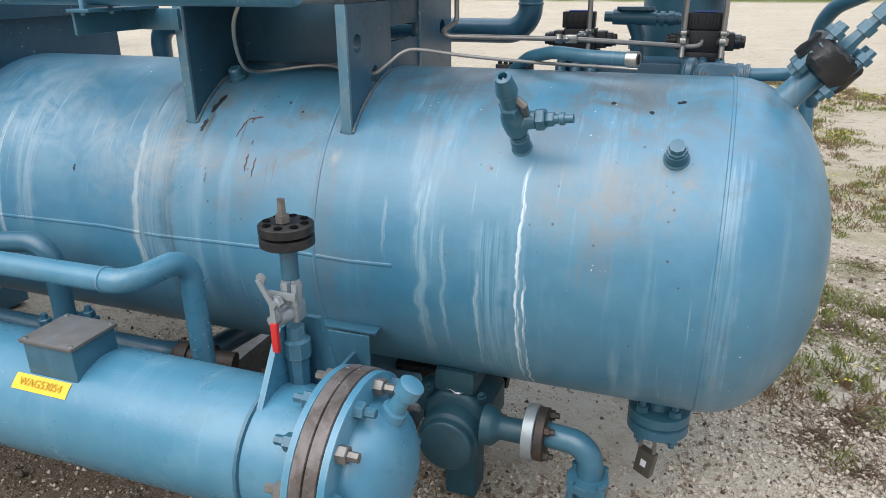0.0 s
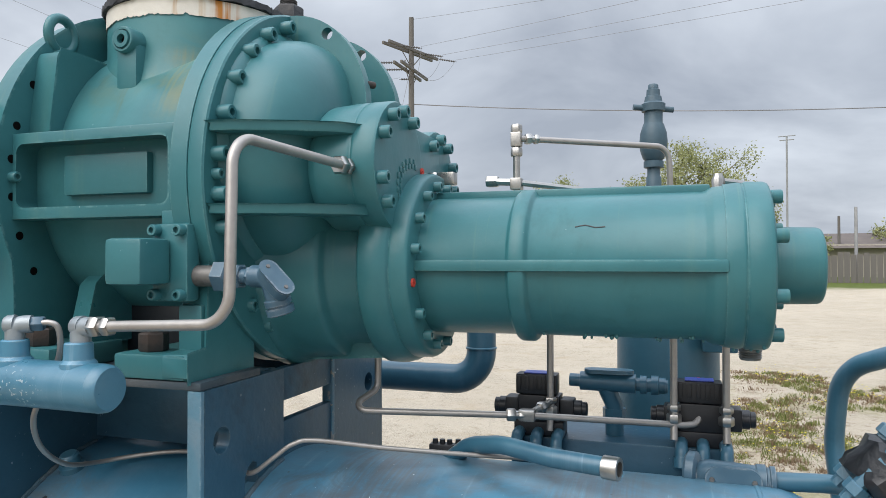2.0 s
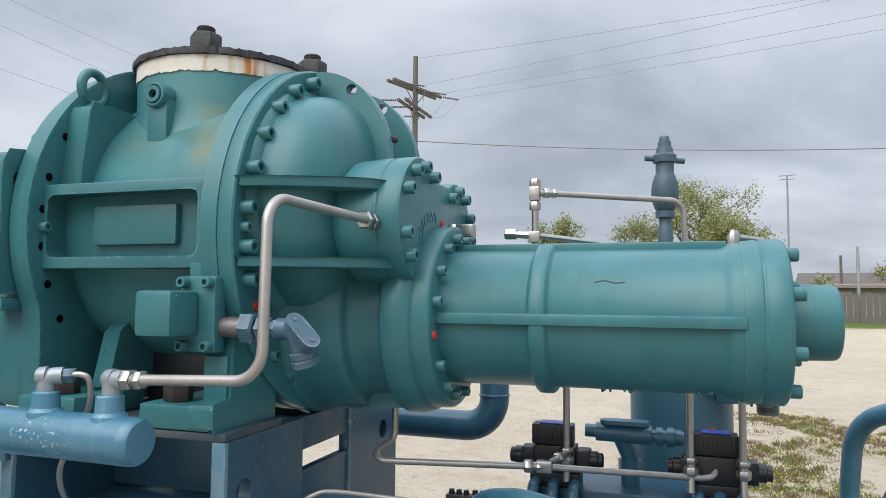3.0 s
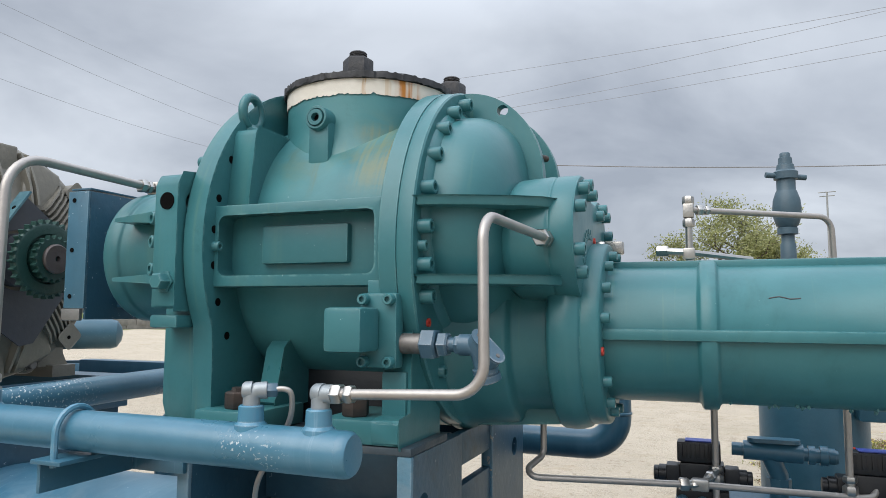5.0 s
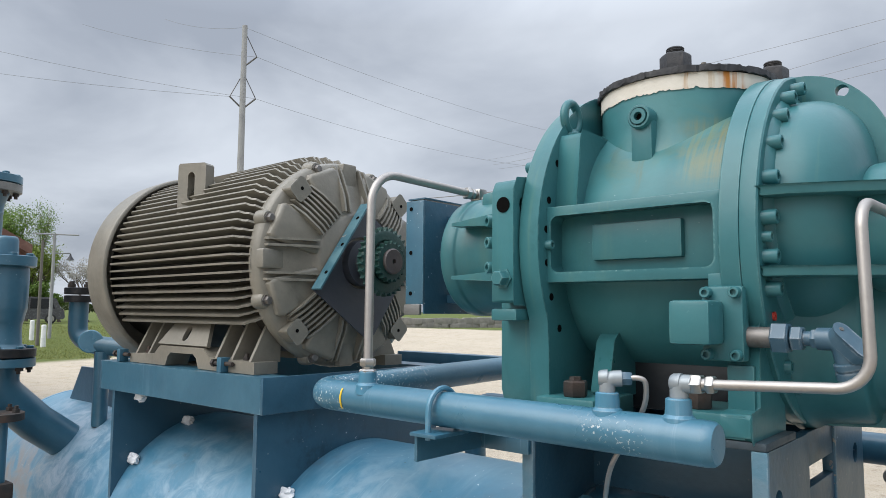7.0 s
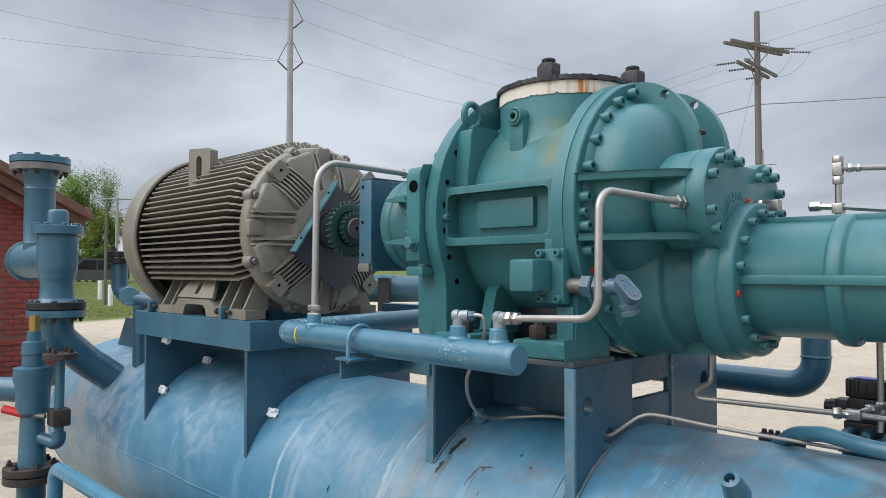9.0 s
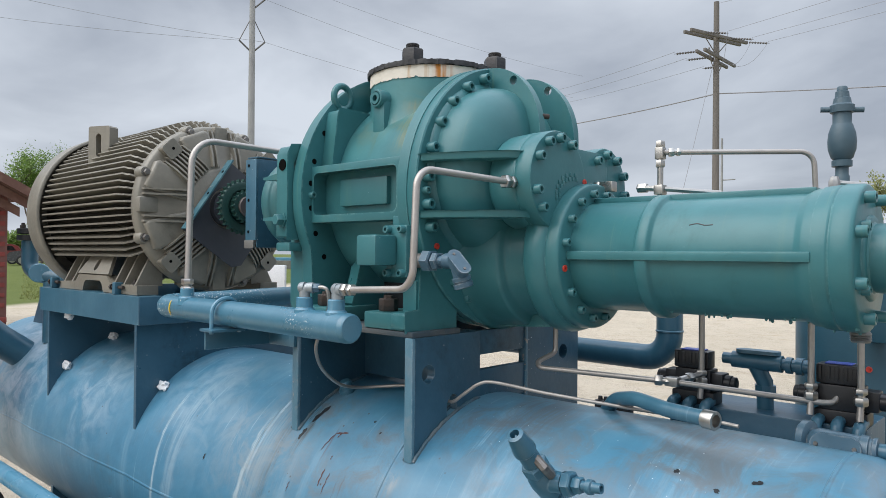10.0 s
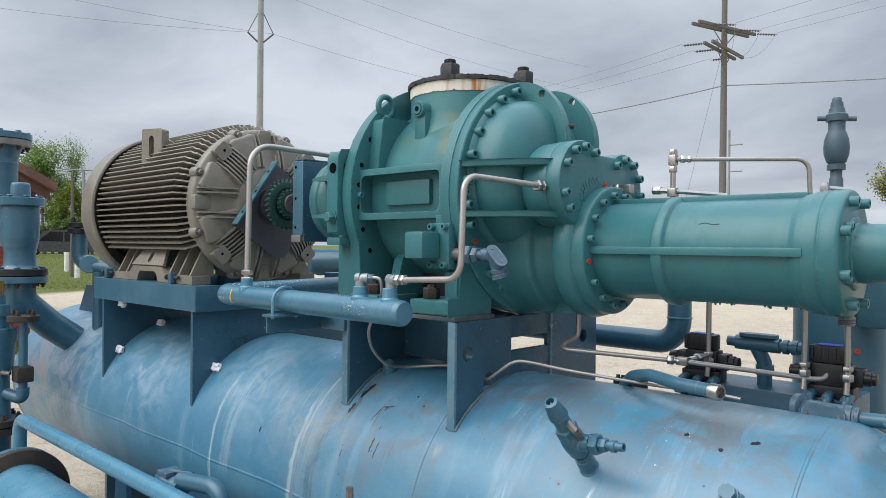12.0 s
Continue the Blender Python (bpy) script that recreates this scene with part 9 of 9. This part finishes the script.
def scatter_stones():
    rnd = random.Random(7)
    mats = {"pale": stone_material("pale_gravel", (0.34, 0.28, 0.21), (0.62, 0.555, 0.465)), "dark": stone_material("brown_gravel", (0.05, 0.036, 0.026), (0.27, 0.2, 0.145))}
    unit = [(1, 0, 0), (-1, 0, 0), (0, 1, 0), (0, -1, 0), (0, 0, 1), (0, 0, -1)]
    tri = [(0, 2, 4), (2, 1, 4), (1, 3, 4), (3, 0, 4), (2, 0, 5), (1, 2, 5), (3, 1, 5), (0, 3, 5)]
    data = {"pale": ([], []), "dark": ([], [])}
    for i in range(150000):
        x, y = rnd.uniform(-2.6, 2.2), 0.6 + 4.0 * rnd.random() ** 1.3
        close = i >= 90000
        if close:
            # thick grit beside and under the tank's end
            x, y = rnd.uniform(-0.75, 1.25), 1.45 + 1.7 * rnd.random()
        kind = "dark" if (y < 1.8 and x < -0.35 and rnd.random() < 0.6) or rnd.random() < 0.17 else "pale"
        if noise.noise((x * 1.3, y * 1.3, 4)) < -0.15 and rnd.random() < (0.35 if close else 0.7):
            continue
        sand = min(math.hypot(x + 0.3, y - 2.3) / 0.42, math.hypot(x - 0.74, y - 2.85) / 0.3, math.hypot(x - 0.55, y - 2.9) / 0.2) + 0.5 * noise.noise((x * 5, y * 5, 9))
        if sand < 1 and rnd.random() > 0.12 + 0.5 * max(0, sand - 0.5):
            continue
        s = 0.0017 + 0.0095 * rnd.random() ** 5 + (0.016 * rnd.random() if rnd.random() < 0.004 else 0)
        if y > 3:
            s *= 1.3
        v, f = data[kind]
        k = len(v)
        rot = Euler((rnd.uniform(0, 6), rnd.uniform(0, 6), rnd.uniform(0, 6))).to_matrix()
        g = Vector((x, y, ground_at(x, y) + s * 0.35))
        v += [g + rot @ Vector((u[0] * s * rnd.uniform(0.6, 1.3), u[1] * s * rnd.uniform(0.6, 1.3), u[2] * s * rnd.uniform(0.5, 1))) for u in unit]
        f += [(a + k, b_ + k, c + k) for a, b_, c in tri]
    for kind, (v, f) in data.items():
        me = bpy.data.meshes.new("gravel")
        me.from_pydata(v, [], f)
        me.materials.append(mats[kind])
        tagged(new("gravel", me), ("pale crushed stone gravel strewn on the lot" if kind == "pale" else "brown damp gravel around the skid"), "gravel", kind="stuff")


def scatter_grass():
    rnd = random.Random(17)
    sets = {"grass": ([], [], GRASS, "short patchy green grass beside the tank"), "weeds": ([], [], DRY, "dry brown weeds among the gravel"), "litter": ([], [], LITTER, "dead brown litter and roots on the gravel"), "flowers": ([], [], FLOWER, "tiny yellow flowers in the grass")}

    def blade(key, x, y, h, w, lean):
        v, f = sets[key][:2]
        k = len(v)
        z = ground_at(x, y) - 0.004
        a = rnd.uniform(0, 6.28)
        c, s = math.cos(a), math.sin(a)
        lx, ly = rnd.gauss(0, lean), rnd.gauss(0, lean)
        v += [(x - c * w, y - s * w, z), (x + c * w, y + s * w, z), (x + lx * 0.5 + c * w * 0.6, y + ly * 0.5 + s * w * 0.6, z + h * 0.6), (x + lx, y + ly, z + h)]
        f += [(k, k + 1, k + 2), (k, k + 2, k + 3)]

    # low weeds in clumps of many fine blades, with broad leaves in the middle
    clumps = 0
    while clumps < 2100:
        x, y = rnd.uniform(0.15, 9), 1.35 + 10.5 * rnd.random() ** 1.5
        if (x < 0.5 and y < 2.5) or x > 1.2 + y * 0.75:
            continue
        n1 = noise.noise((x * 0.8, y * 0.8, 2.3)) + 0.4 * noise.noise((x * 2.6, y * 2.6, 5.1))
        if n1 < -0.05 + 0.25 * (y < 2.2) + rnd.uniform(-0.15, 0.15):
            continue
        clumps += 1
        size = rnd.uniform(0.02, 0.10) * (1 + 0.18 * y)
        dry = rnd.random() < 0.45
        flat = rnd.uniform(0.5, 1.6)
        for j in range(int(30 + 80 * rnd.random())):
            r, a = size * rnd.random() ** 0.7, rnd.uniform(0, 6.283)
            h = rnd.uniform(0.01, 0.06) * (1.2 - r / size) + 0.006
            blade("weeds" if dry else "grass", x + r * math.cos(a) * flat, y + r * math.sin(a), h, rnd.uniform(0.0012, 0.004) + 0.0004 * y, 0.018)
        if n1 > 0.15 and rnd.random() < 0.5 and y > 2.6:
            for j in range(4):
                fx, fy = x + rnd.gauss(0, size), y + rnd.gauss(0, size)
                v, f = sets["flowers"][:2]
                k = len(v)
                z = ground_at(fx, fy) + rnd.uniform(0.03, 0.07)
                r = 0.006 + 0.0006 * fy
                v += [(fx + r, fy, z), (fx, fy + r, z + r * 0.4), (fx - r, fy, z), (fx, fy - r, z + r * 0.4)]
                f.append((k, k + 1, k + 2, k + 3))
    # strewn dead stalks
    for i in range(16000):
        x, y = rnd.uniform(-0.2, 4), 1.2 + 4.5 * rnd.random() ** 1.4
        if noise.noise((x * 1.1, y * 1.1, 7.7)) + rnd.uniform(-0.2, 0.2) < 0.02:
            continue
        blade("weeds", x, y, rnd.uniform(0.003, 0.014), 0.0016, 0.035)
    for i in range(15000):
        x, y = rnd.uniform(0.0, 1.7), 1.55 + 1.8 * rnd.random()
        if noise.noise((x * 1.9, y * 1.9, 3.3)) + rnd.uniform(-0.25, 0.25) > 0.08:
            blade("weeds", x, y, rnd.uniform(0.004, 0.02), rnd.uniform(0.0012, 0.0028), 0.03)
    # dense brown litter and roots in drifts beside the tank's end
    for cx, cy, reach in ((0.51, 2.37, 0.16), (0.64, 2.5, 0.16), (0.62, 2.2, 0.2), (0.72, 3.27, 0.16), (0.9, 3.5, 0.2), (0.85, 2.55, 0.2), (1.0, 3.0, 0.22), (0.95, 4.2, 0.25)):
        for j in range(1500):
            r, a = reach * abs(rnd.gauss(0, 0.55)), rnd.uniform(0, 6.283)
            x, y = cx + r * math.cos(a) * 1.3, cy + r * math.sin(a)
            if noise.noise((x * 9, y * 9, 1.1)) > -0.15:
                blade("litter", x, y, rnd.uniform(0.004, 0.022), rnd.uniform(0.001, 0.003), 0.028)
    # flat mats of small broad leaves
    for i in range(46):
        px, py = rnd.uniform(0.45, 3.2), 1.75 + 3.2 * rnd.random()
        if px > 0.9 + py * 0.6 or (px < 0.75 and py < 2.0):
            continue
        reach = rnd.uniform(0.05, 0.14) * (0.8 + 0.12 * py)
        for j in range(int(420 * reach / 0.1)):
            r, a = reach * rnd.random() ** 0.6, rnd.uniform(0, 6.283)
            x, y = px + r * math.cos(a) * 1.5, py + r * math.sin(a)
            c = Vector((x, y, ground_at(x, y) + 0.006 + 0.03 * rnd.random() * (1.1 - r / reach)))
            u = Vector((rnd.uniform(-1, 1), rnd.uniform(-1, 1), rnd.uniform(-0.2, 0.5))).normalized() * rnd.uniform(0.004, 0.009)
            w = Vector((-u.y, u.x, rnd.uniform(-0.003, 0.003))) * 0.55
            v, f = sets["grass"][:2]
            k = len(v)
            v += [c - u, c + w, c + u, c - w]
            f.append((k, k + 1, k + 2, k + 3))
    # verge at the foot of the brick building and the far side
    for i in range(9000):
        x, y = rnd.uniform(-11.9, -11.2), rnd.uniform(-2, 4.6)
        blade("grass", x, y, rnd.uniform(0.05, 0.16), 0.008, 0.05)
    for i in range(9000):
        az, d_ = rnd.uniform(66, 73), rnd.uniform(28, 50)
        p = at(az, d_)
        blade("grass", p.x, p.y, rnd.uniform(0.02, 0.09), 0.014, 0.04)
    for key, (v, f, mat, label) in sets.items():
        me = bpy.data.meshes.new(key)
        me.from_pydata(v, [], f)
        me.materials.append(mat)
        tagged(new(key, me), label, "grass" if key == "grass" else key, kind="stuff")


scatter_stones()
scatter_grass()
